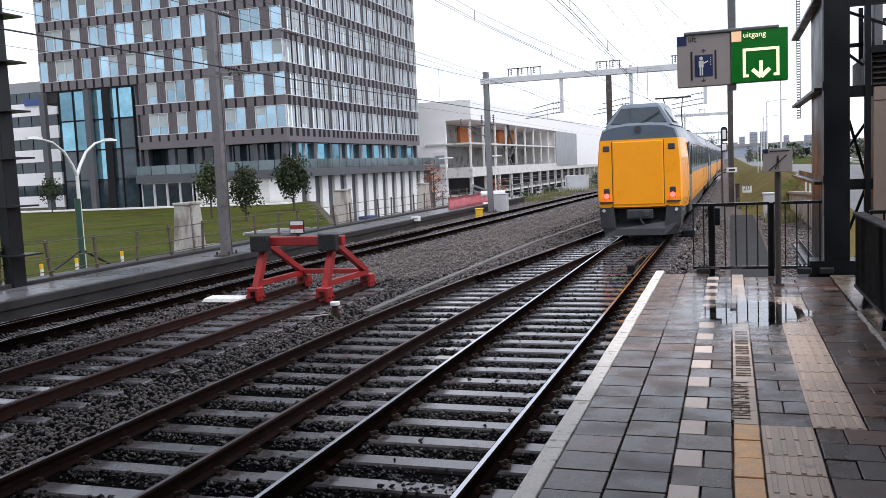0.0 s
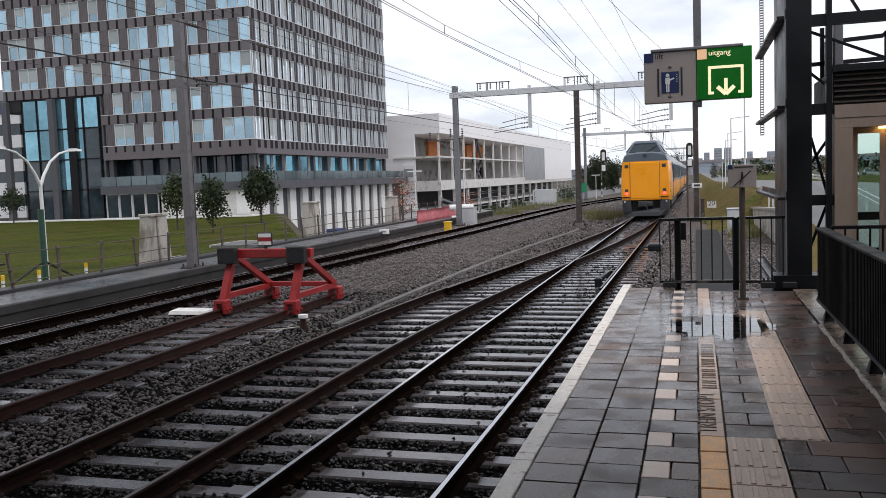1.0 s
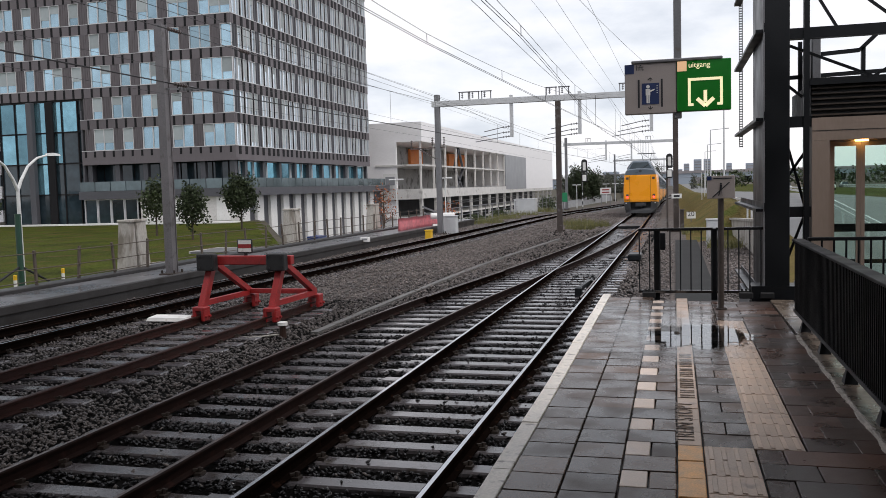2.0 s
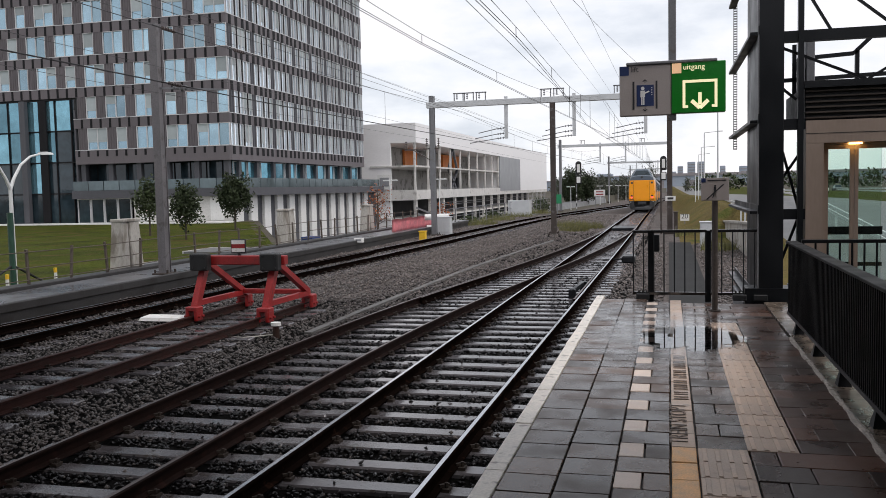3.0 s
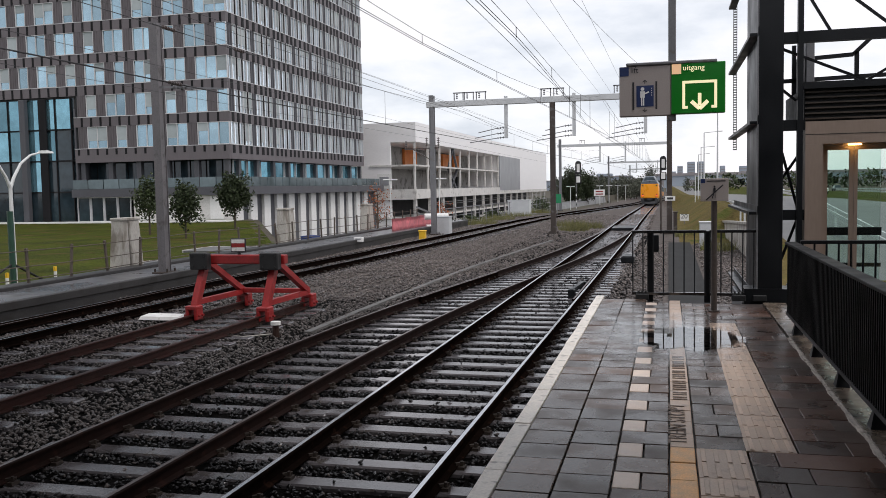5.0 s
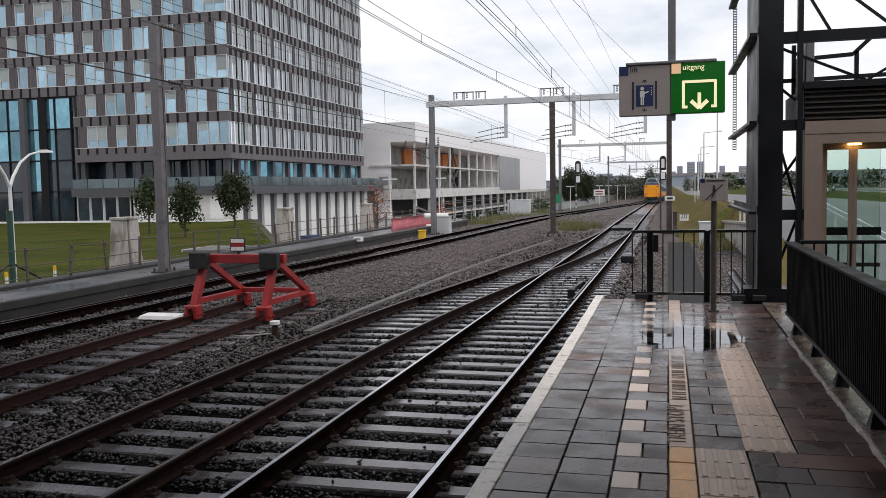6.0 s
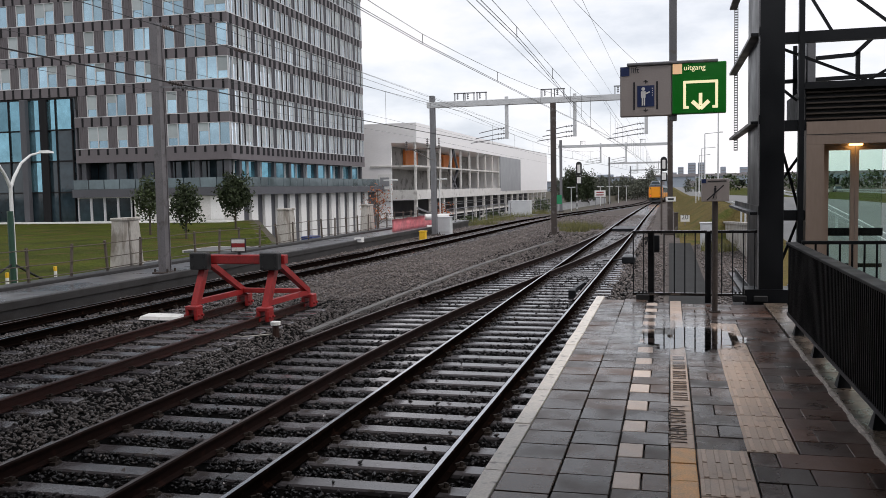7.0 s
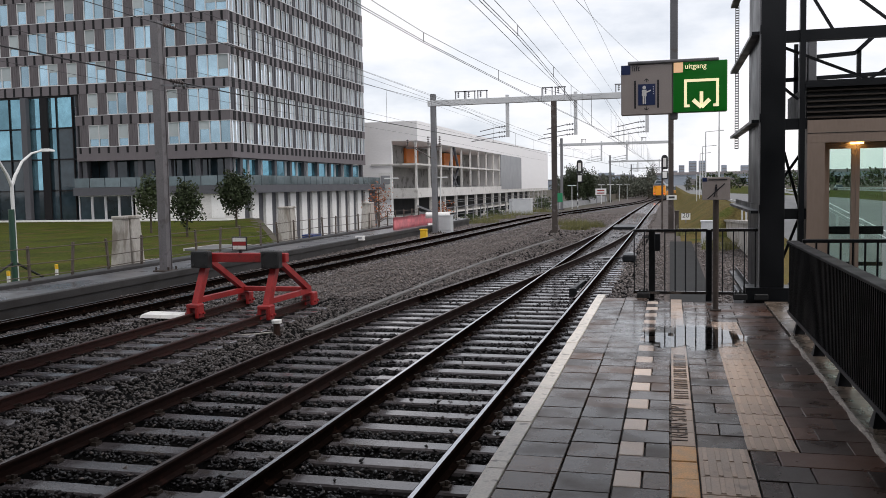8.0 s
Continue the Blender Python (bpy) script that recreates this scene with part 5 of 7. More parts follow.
# ---- signs over the platform ----
def hanging_sign():
    ob = thing("hanging_sign", "suspended double station sign, beige lift panel and lit green exit panel", "sign", "", (0, 12.0, 0))
    bm = B()
    box(bm, 0.0, 0.10, 0.03, 0.13, 2.45, 4.95, 0, 0.01)
    box(bm, 0.0, 0.10, -7.2, 0.13, 4.95, 5.08, 0, 0.01)
    part("hanger_post", bm, M["steel_grey"], ob)
    bm = B()
    box(bm, -0.55, 0.62, -0.02, 0.12, 3.195, 3.235, 0, 0.01)
    part("top_rail", bm, M["steel_grey"], ob)
    bm = B()
    box(bm, -0.640, 0.030, 0, 0.14, 2.525, 3.19, 0, 0.008)
    lift = part("lift_panel", bm, M["sign_grey"], ob, "beige lift sign panel")
    bm = B()
    box(bm, 0.038, 0.725, -0.01, 0.14, 2.535, 3.20, 0, 0.008)
    ex = part("exit_panel", bm, M["sign_green"], ob, "green exit sign panel")

    def flat(bm, name, m, parent):
        return part(name, bm, M[m], parent)
    f = -0.004
    bm = B()
    box(bm, -0.636, -0.515, f, 0.0, 3.065, 3.186)
    flat(bm, "corner_field", "sign_navy", lift)
    bm = B()
    box(bm, -0.415, -0.19, f, 0.0, 2.65, 2.93)
    flat(bm, "pictogram_field", "sign_navy", lift)
    for x in (-0.455, -0.155):
        bm = B()
        box(bm, x - 0.012, x + 0.012, f, 0.0, 2.61, 2.98)
        flat(bm, "shaft_bar", "sign_dark", lift)
    bm = B()
    rod(bm, (-0.335, f - 0.004, 2.885), (-0.335, f - 0.001, 2.885), 0.024, seg=14)
    box(bm, -0.365, -0.305, f - 0.004, f - 0.001, 2.77, 2.855)
    box(bm, -0.355, -0.338, f - 0.004, f - 0.001, 2.665, 2.77)
    box(bm, -0.330, -0.313, f - 0.004, f - 0.001, 2.665, 2.77)
    beam(bm, (-0.31, f - 0.0025, 2.82), (-0.25, f - 0.0025, 2.845), 0.003, 0.018)
    flat(bm, "figure", "white", lift)
    for z, s in ((3.0, 1), (2.585, -1)):
        bm = B()
        for d in (-1, 1):
            beam(bm, (-0.305, f / 2, z), (-0.305 + d * 0.028, f / 2, z - s * 0.024), 0.004, 0.010)
        box(bm, -0.309, -0.301, f, 0.0, min(z, z - s * 0.045), max(z, z - s * 0.045))
        flat(bm, "arrow", "sign_dark", lift)
    bm = B()
    for z in (2.89, 2.86, 2.83, 2.80):
        box(bm, -0.222, -0.21, f - 0.004, f - 0.001, z - 0.006, z + 0.006)
    flat(bm, "button_dots", "white", lift)
    o = part("word", text_mesh("word", "lift", 0.105, M["sign_dark"]), None, lift)
    o.matrix_local = pose(-0.495, -0.003, 3.085, 90, 0, 0)
    g = -0.014
    bm = B()
    box(bm, 0.045, 0.165, g, -0.01, 3.06, 3.19)
    flat(bm, "corner_field", "sign_peach", ex)
    bm = B()
    for x0, x1, z0, z1 in ((0.18, 0.215, 2.60, 2.965), (0.585, 0.62, 2.60, 2.965), (0.215, 0.585, 2.93, 2.965), (0.215, 0.25, 2.60, 2.635), (0.55, 0.585, 2.60, 2.635)):
        box(bm, x0, x1, g, -0.01, z0, z1)
    flat(bm, "door_frame_print", "sign_cream", ex)
    bm = B()
    box(bm, 0.378, 0.422, g, -0.01, 2.64, 2.80)
    for d in (-1, 1):
        beam(bm, (0.40, (g - 0.01) / 2, 2.595), (0.40 + d * 0.105, (g - 0.01) / 2, 2.695), 0.0036, 0.05)
    flat(bm, "arrow", "sign_cream", ex)
    o = part("word", text_mesh("word", "uitgang", 0.098, M["sign_cream"]), None, ex)
    o.matrix_local = pose(0.185, -0.0125, 3.085, 90, 0, 0)


hanging_sign()


def no_walking_sign():
    ob = thing("warning_sign", "beige no-crossing sign board on a brown steel post", "sign", "", (0.55, 11.23, 0))
    bm = B()
    rod(bm, (0, 0, 0), (0, 0, 1.66), 0.036, seg=14)
    rod(bm, (0, 0, 0), (0, 0, 0.02), 0.07, seg=14)
    part("post", bm, M["steel_brown"], ob)
    bm = B()
    box(bm, -0.165, 0.165, -0.065, -0.04, 1.385, 1.665, 0, 0.004)
    bo = part("board", bm, M["sign_grey"], ob)
    f0, f1 = -0.069, -0.065
    bm = B()
    box(bm, -0.163, -0.11, f0, f1, 1.612, 1.662)
    part("corner_field", bm, M["sign_navy"], bo)
    bm = B()
    beam(bm, (-0.10, f0 + 0.002, 1.40), (0.10, f0 + 0.002, 1.585), 0.0036, 0.014)
    part("slash", bm, M["sign_dark"], bo)
    bm = B()
    rod(bm, (0.0, f0, 1.566), (0.0, f1, 1.566), 0.012, seg=10)
    box(bm, -0.013, 0.013, f0 - 0.003, f0 - 0.0005, 1.49, 1.552)
    beam(bm, (-0.006, f0 - 0.002, 1.49), (-0.028, f0 - 0.002, 1.42), 0.003, 0.012)
    beam(bm, (0.006, f0 - 0.002, 1.49), (0.014, f0 - 0.002, 1.42), 0.003, 0.012)
    part("figure", bm, M["sign_dark"], bo)
    bm = B()
    box(bm, -0.09, 0.13, f0, f1, 1.628, 1.64)
    part("print_line", bm, M["sign_dark"], bo)


no_walking_sign()


# ---- platform end fence ----
def end_fence():
    ob = thing("fence", "black steel bar fence closing the platform end", "fence", "", (0, 12.42, 0))
    for x0, x1 in ((-0.50, 0.50), (0.545, 1.28)):
        for z in (0.075, 0.945):
            bm = B()
            box(bm, x0, x1, -0.018, 0.018, z - 0.02, z + 0.02, 0, 0.004)
            part("rail", bm, M["rail_wet"], ob)
        n = int((x1 - x0) / 0.128)
        for i in range(n + 1):
            bm = B()
            x = x0 + 0.012 + (x1 - x0 - 0.024) * i / n
            rod(bm, (x, 0, 0.09), (x, 0, 0.93), 0.010, seg=6)
            part("bar", bm, M["steel_black"], ob)
    for x in (-0.25, 0.52):
        bm = B()
        box(bm, x - 0.04, x + 0.04, 0.02, 0.10, -0.05, 0.95, 0, 0.006)
        part("post", bm, M["steel_black"], ob)
    bm = B()
    box(bm, -0.21, -0.13, -0.03, 0.06, 0.66, 0.90, 0, 0.01)
    part("lock_box", bm, M["steel_black"], ob)
    for x in (-0.36, 0.93, 1.20):
        bm = B()
        box(bm, x - 0.09, x + 0.09, -0.09, 0.09, -0.01, 0.075, 0, 0.01)
        for d in (-0.05, 0, 0.05):
            rod(bm, (x + d, -0.03, 0.07), (x + d, -0.03, 0.12), 0.015, seg=6)
        part("foot", bm, M["rubber"], ob)


end_fence()


# ---- stair balustrade ----
def balustrade():
    ob = thing("balustrade", "black ribbed steel balustrade with a flat metal cap beside the stairs", "balustrade", "", (1.30, 0, 0))
    bm = B()
    box(bm, 0.012, 0.05, -2.5, 10.30, 0.15, 0.90)
    part("backing_panel", bm, M["black_panel"], ob)
    rib = B()
    box(rib, -0.016, 0.012, -0.011, 0.011, 0.145, 0.91)
    me = mesh_of("rib", rib, M["black_panel"])
    y = 1.5
    while y < 10.28:
        o = part("rib", me, None, ob)
        o.location = (0, y, 0)
        y += 0.062
    bm = B()
    box(bm, -0.035, 0.085, -2.5, 10.33, 0.91, 0.935, 0, 0.004)
    part("cap", bm, M["cap_dark"], ob, "dull flat metal cap")
    for y in (2.4, 3.6, 4.8, 6.0, 7.2, 8.4, 9.6):
        bm = B()
        loft(bm, [[(-0.05, y - 0.07, -0.02), (0.06, y - 0.07, -0.02), (0.06, y + 0.07, -0.02), (-0.05, y + 0.07, -0.02)], [(-0.02, y - 0.025, 0.114), (0.05, y - 0.025, 0.114), (0.05, y + 0.025, 0.114), (-0.02, y + 0.025, 0.114)]])
        part("foot", bm, M["steel_black"], ob)
    bm = B()
    box(bm, -0.02, 0.05, -2.5, 10.32, 0.115, 0.15)
    part("bottom_bar", bm, M["steel_black"], ob)
    ob = thing("railing", "black steel railing across the head of the stairwell", "railing", "", (1.35, 10.32, 0))
    bm = B()
    box(bm, 0.08, 2.6, -0.02, 0.02, 0.91, 0.95, 0, 0.004)
    part("top_rail", bm, M["steel_black"], ob)
    for i in range(18):
        bm = B()
        x = 0.1 + i * 0.125
        rod(bm, (x, 0, -0.02), (x, 0, 0.92), 0.012, seg=6)
        part("bar", bm, M["steel_black"], ob)
    ob = thing("gutter", "ragged pale mortar strip and wet brown gutter along the balustrade", "gutter", "", (0, 0, 0))
    bm = B()
    rng = random.Random(8)
    rings = []
    for i in range(140):
        y = 3.4 + i * 0.043
        w0 = 0.006 * math.sin(i * 0.37) + rng.uniform(-0.006, 0.006)
        w1, h = 0.006 * math.sin(i * 0.23 + 1) + rng.uniform(-0.006, 0.006), rng.uniform(0.010, 0.020)
        rings.append([(1.172 + w0, y, -0.03), (1.178 + w0, y, h * 0.7), (1.200, y, h), (1.214 + w1, y, h * 0.6), (1.222 + w1, y, -0.03)])
    loft(bm, rings)
    bmesh.ops.recalc_face_normals(bm, faces=bm.faces)
    part("mortar_strip", bm, M["mortar"], ob)
    for i in range(10):
        bm = B()
        y = -2.5 + i * 1.46
        box(bm, 1.212, 1.5, y + 0.004, y + 1.456, -0.03, 0.008 + 0.002 * (i % 2), 0, 0.003)
        part("gutter_stone", bm, M["gutter_wet"], ob)


balustrade()


# ---- lift tower ----
def lift_tower():
    ob = thing("lift_tower", "black steel lift tower with louvres, taupe portal and glass doors", "lift tower", "", (0, 0, 0))

    def add(name, m, boxes, label="", parent=None, bevel=0.0):
        bm = B()
        for b in boxes:
            box(bm, *b, 0, bevel)
        return part(name, bm, M[m], parent or ob, label)
    add("column", "steel_black", [(1.17, 1.49, 12.40, 12.72, -0.02, 6.5)], bevel=0.008)
    # thin paler strip imitates the highlight along the black column's corner
    add("column_highlight", "steel_grey", [(1.155, 1.175, 12.385, 12.40, 0.1, 6.5)])
    add("side_panel", "steel_black", [(1.18, 1.24, 12.73, 14.25, -0.6, 6.5)])
    add("base_beam", "steel_black", [(1.0, 4.2, 12.36, 12.8, -0.05, 0.16)])
    for z in (-0.05, 1.19, 2.41, 3.58, 4.75):
        add("ring_plate", "steel_black", [(1.06, 1.17, 12.40, 16.7, z - 0.02, z + 0.02), (1.165, 1.18, 12.38, 16.7, z - 0.02, z + 0.10)], bevel=0.0)
    for z in (1.16, 2.36, 3.52, 4.7):
        add("cross_beam", "steel_black", [(1.49, 4.2 if z > 3 else 1.76, 12.42, 12.56, z - 0.07, z + 0.07)])
    add("post", "steel_black", [(1.665, 1.735, 12.40, 12.50, 0.16, 6.0)])
    for a, b in (((1.49, 3.40), (2.7, 2.86)), ((1.49, 2.86), (1.67, 2.70)), ((1.50, 2.0), (1.70, 1.25)), ((1.70, 1.95), (1.50, 1.65)), ((1.50, 0.55), (1.70, 1.1)), ((1.5, 4.66), (2.1, 3.6)), ((2.05, 4.3), (2.9, 3.58)), ((2.4, 2.84), (3.0, 3.2))):
        bm = B()
        beam(bm, (a[0], 12.62, a[1]), (b[0], 12.62, b[1]), 0.035)
        part("brace", bm, M["steel_black"], ob)
    for x0, z0, x1, z1 in ((1.5, 2.95, 3.6, 3.0), (1.95, 2.7, 3.6, 2.74), (1.95, 3.28, 2.75, 3.32), (2.75, 3.32, 3.0, 3.56), (2.8, 2.6, 2.8, 3.36), (1.9, 2.6, 1.9, 3.5)):
        bm = B()
        beam(bm, (x0, 14.6, z0 + 0.22), (x1, 14.6, z1 + 0.22), 0.06, 0.06)
        part("rear_rail", bm, M["steel_black"], ob)
    add("machine_box", "steel_grey", [(2.02, 2.14, 14.2, 14.5, 2.85, 3.85), (1.92, 2.0, 14.2, 14.5, 2.7, 3.5)], bevel=0.01)
    # louvre and portal
    add("louvre_housing", "rubber", [(1.76, 4.2, 12.50, 14.4, 2.40, 2.86)])
    for i in range(6):
        bm = B()
        beam(bm, (1.77, 12.47, 2.44 + i * 0.07), (4.2, 12.47, 2.44 + i * 0.07), 0.05, 0.02)
        part("louvre_slat", bm, M["louvre"], ob)
    add("louvre_top", "steel_black", [(1.74, 4.2, 12.38, 12.5, 2.83, 2.92)])
    add("portal_head", "bronze", [(1.765, 4.2, 12.40, 12.75, 2.10, 2.40)], "taupe metal portal")
    add("portal_joint", "rubber", [(1.765, 4.2, 12.396, 12.40, 2.225, 2.232)])
    add("portal_jamb", "bronze", [(1.765, 1.985, 12.40, 12.75, 0.0, 2.098)], "taupe metal portal")
    add("portal_jamb", "bronze", [(3.0, 4.2, 12.40, 12.75, 0.0, 2.098)], "taupe metal portal")
    for x0, x1 in ((2.03, 2.40), (2.405, 2.98)):
        d = add("lift_door", "bronze", [(x0, x0 + 0.045, 12.6, 12.64, 0.02, 2.08), (x1 - 0.055, x1, 12.6, 12.64, 0.02, 2.08), (x0 + 0.045, x1 - 0.055, 12.6, 12.64, 2.02, 2.08), (x0 + 0.045, x1 - 0.055, 12.6, 12.64, 0.02, 0.2)])
        add("door_glass", "lift_glass", [(x0 + 0.045, x1 - 0.055, 12.615, 12.625, 0.2, 2.02)], "", d)
    add("door_frame", "bronze", [(1.985, 2.029, 12.58, 12.66, 0.0, 2.098), (2.03, 2.999, 12.58, 12.66, 2.082, 2.098)])
    add("car_back_glass", "lift_glass", [(1.9, 3.1, 14.3, 14.32, 0.0, 2.2)])
    add("car_floor", "steel_grey", [(1.8, 3.2, 12.76, 14.5, -0.1, 0.0)])
    add("car_rail", "steel_black", [(1.9, 3.1, 14.2, 14.26, 0.78, 0.90)])
    add("car_rail", "steel_black", [(1.9, 3.1, 14.22, 14.26, 0.30, 0.36)])
    bm = B()
    rod(bm, (2.39, 12.50, 2.095), (2.39, 12.50, 2.075), 0.085, seg=16)
    part("portal_lamp", bm, M["lamp_warm"], ob, "small warm glowing lamp")
    strip = thing("spike_strip", "pale perforated strip hanging beside the lift tower", "strip", "", (1.175, 16.7, 0))
    bm = B()
    for i in range(70):
        box(bm, -0.032, 0.032, 0, 0.02, 2.2 + i * 0.045, 2.222 + i * 0.045)
    box(bm, -0.034, -0.024, 0, 0.02, 2.2, 5.4)
    box(bm, 0.024, 0.034, 0, 0.02, 2.2, 5.4)
    part("strip", bm, M["steel_grey"], strip)


lift_tower()


# ---- canopy and station behind the viewpoint ----
def canopy():
    bm = B()
    box(bm, -1.6, 6.5, -45, 5.0, 4.88, 5.1)
    structure("ceiling", bm, M["steel_grey"], "grey platform canopy roof")
    # added out of view: keeps the sky behind from lighting the platform
    bm = B()
    box(bm, -18, 9, -46, -45, -1.4, 7.2)
    structure("wall_south", bm, M["concrete_dark"], "unseen dark wall added far behind to block the sky")
    # added out of view: cuts sky light on the near tracks
    bm = B()
    box(bm, -18, -1.7, -45, 10.0, 7.2, 7.5)
    structure("ceiling_shade", bm, M["concrete_dark"], "unseen dark roof added to shade the near tracks")
    bm = B()
    box(bm, 4.9, 5.1, -45, 10.2, -0.05, 4.88)
    structure("wall_east", bm, M["concrete_dark"], "plain wall behind the stairs")


canopy()


# ---- left steel column and lamp ----
def left_column():
    ob = thing("steel_column", "dark blue-black steel roof column with flat cross plates", "column", "", (-15.75, 15.75, -0.7))
    bm = B()
    box(bm, -0.14, 0.14, -0.2, 0.2, 0, 7.6, 0, 0.01)
    part("post", bm, M["steel_black"], ob)
    for z in (0.75, 1.87, 2.96, 4.02, 5.12, 6.15):
        bm = B()
        box(bm, -0.3, 0.55, -0.34, 0.34, z - 0.02, z + 0.02)
        part("cross_plate", bm, M["steel_black"], ob)
    bm = B()
    beam(bm, (0, 0, 0.35), (-0.5, -0.6, 1.75), 0.06)
    part("brace", bm, M["steel_black"], ob)


left_column()


def tube(bm, pts, r0, r1, seg=8):
    n = len(pts)
    for i in range(n - 1):
        rod(bm, pts[i], pts[i + 1], r0 + (r1 - r0) * i / (n - 1), r0 + (r1 - r0) * (i + 1) / (n - 1), seg)


def lawn_lamp():
    ob = thing("street_lamp", "white double-armed street lamp with a green sleeve on the lawn", "street lamp", "", (-18.0, 20.6, -1.0))
    bm = B()
    rod(bm, (0, 0, 0), (0, 0, 2.9), 0.07, 0.05, 12)
    part("post", bm, M["lamp_white"], ob)
    for s in (-1, 1):
        bm = B()
        tube(bm, [(0, 0, 2.85), (0, s * 0.15, 3.15), (0, s * 0.45, 3.55), (0, s * 0.85, 3.80), (0, s * 1.3, 3.90)], 0.05, 0.028)
        arm = part("arm", bm, M["lamp_white"], ob)
        bm = B()
        loft(bm, [[(-0.04, s * 1.25, 3.87), (0.04, s * 1.25, 3.87), (0.04, s * 1.25, 3.95), (-0.04, s * 1.25, 3.95)],
                  [(-0.09, s * 1.5, 3.88), (0.09, s * 1.5, 3.88), (0.07, s * 1.5, 3.97), (-0.07, s * 1.5, 3.97)],
                  [(-0.05, s * 1.8, 3.89), (0.05, s * 1.8, 3.89), (0.03, s * 1.8, 3.94), (-0.03, s * 1.8, 3.94)]])
        bmesh.ops.recalc_face_normals(bm, faces=bm.faces)
        part("lamp_head", bm, M["lamp_white"], arm)
    ob = thing("steel_post", "dark green painted steel post beside the lamp", "post", "", (-17.8, 20.3, -1.0))
    bm = B()
    rod(bm, (0, 0, 0), (0, 0, 2.2), 0.085, seg=12)
    part("pipe", bm, M["post_green"], ob)
    bm = B()
    for s in (-1, 1):
        rod(bm, (0, s * 0.02, 0.72), (0, s * 1.25, 0.12 + 0.1 * (s < 0)), 0.035, seg=6)
    part("stay", bm, M["rubber"], ob)
    for y in (18.2, 19.5, 21.4):
        ob = thing("marker_post", "short yellow and white plastic marker post in the grass", "marker post", "marker posts", (-17.3, y, -1.0))
        bm = B()
        box(bm, -0.035, 0.035, -0.035, 0.035, 0, 0.42, 0, 0.006)
        part("post", bm, M["white"], ob)
        bm = B()
        box(bm, -0.037, 0.037, -0.037, 0.037, 0.42, 0.56, 0, 0.006)
        part("cap", bm, M["yellow"], ob)


lawn_lamp()


# ---- trees ----
def leaf_cloud(n, rx, ry, rz, size, rng, shape=0.0):
    P = rng.normal(size=(n, 3))
    P /= np.linalg.norm(P, axis=1)[:, None]
    P *= rng.uniform(0.25, 1.0, (n, 1)) ** 0.6
    lump = 1 + 0.22 * np.sin(P[:, 0] * 7 + P[:, 2] * 5) + 0.15 * np.cos(P[:, 1] * 9 - P[:, 2] * 6)
    P *= lump[:, None]
    P[:, :2] *= (1 - shape * (P[:, 2:3] * 0.5 + 0.5))
    P *= (rx, ry, rz)
    a = rng.normal(size=(n, 3))
    a /= np.linalg.norm(a, axis=1)[:, None]
    b = np.cross(a, rng.normal(size=(n, 3)))
    b /= np.linalg.norm(b, axis=1)[:, None]
    s = rng.uniform(0.6, 1.3, (n, 1)) * size
    V = np.stack([P - a * s, P + b * s * 0.6, P + a * s, P - b * s * 0.6], 1).reshape(-1, 3)
    F = np.arange(4 * n).reshape(-1, 4)
    return V, F


def leaves_mesh(name, V, F, m):
    me = bpy.data.meshes.new(name)
    me.from_pydata(V.tolist(), [], F.tolist())
    me.materials.append(m)
    return me


def tree(x, y, z, h, r, m, label, seed, clear=0.3, n=1500, shape=0.35, size=None, cat="tree"):
    rng = np.random.default_rng(seed)
    ob = thing("tree", label, cat, "", (x, y, z))
    bm = B()
    rod(bm, (0, 0, -0.1), (0.03, 0, h * 0.55), h * 0.016 + 0.02, h * 0.009 + 0.008, 8)
    rod(bm, (0.03, 0, h * 0.55), (0, 0.05, h * 0.92), h * 0.009 + 0.008, 0.01, 6)
    for i in range(12):
        a = i * 2.4
        zz = h * (clear + 0.06 + 0.5 * i / 12)
        L = r * 0.75 * (1 - 0.5 * i / 12)
        rod(bm, (0.02, 0, zz), (math.cos(a) * L, math.sin(a) * L, zz + L * 0.55), 0.02 + 0.004 * h, 0.006, 5)
    part("trunk", bm, M["bark"], ob)
    rz = h * (1 - clear) / 2
    V, F = leaf_cloud(n, r, r, rz, size or r * 0.085, rng, shape)
    V[:, 2] += h * clear + rz
    part("crown", leaves_mesh("crown", V, F, m), None, ob)
    return ob


tree(-36.4, 55.2, -1.3, 4.1, 1.25, M["leaf_green"], "young green lawn tree with a thin trunk", 1, 0.28, 2400)
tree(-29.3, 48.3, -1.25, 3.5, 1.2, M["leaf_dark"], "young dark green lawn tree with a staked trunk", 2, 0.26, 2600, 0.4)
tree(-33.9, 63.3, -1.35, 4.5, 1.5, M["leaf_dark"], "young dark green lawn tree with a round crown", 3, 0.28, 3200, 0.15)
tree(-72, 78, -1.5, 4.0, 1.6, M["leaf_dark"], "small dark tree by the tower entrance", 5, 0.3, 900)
tree(-40.5, 118, -5.4, 8.0, 2.6, M["leaf_red"], "bare reddish autumn tree beside the tower", 6, 0.25, 260, 0.2, 0.16)
tree(-38.5, 112, -5.4, 7.5, 2.2, M["leaf_red"], "bare reddish autumn tree beside the tower", 16, 0.25, 150, 0.2, 0.16)
tree(-33.5, 128, -5.4, 5.0, 1.9, M["leaf_red"], "rusty orange autumn shrub before the car park", 7, 0.1, 420, 0.1, 0.17)
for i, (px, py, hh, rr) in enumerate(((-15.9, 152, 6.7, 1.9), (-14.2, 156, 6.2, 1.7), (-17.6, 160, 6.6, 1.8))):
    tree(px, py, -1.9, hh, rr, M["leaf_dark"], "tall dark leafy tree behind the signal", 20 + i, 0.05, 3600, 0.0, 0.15)
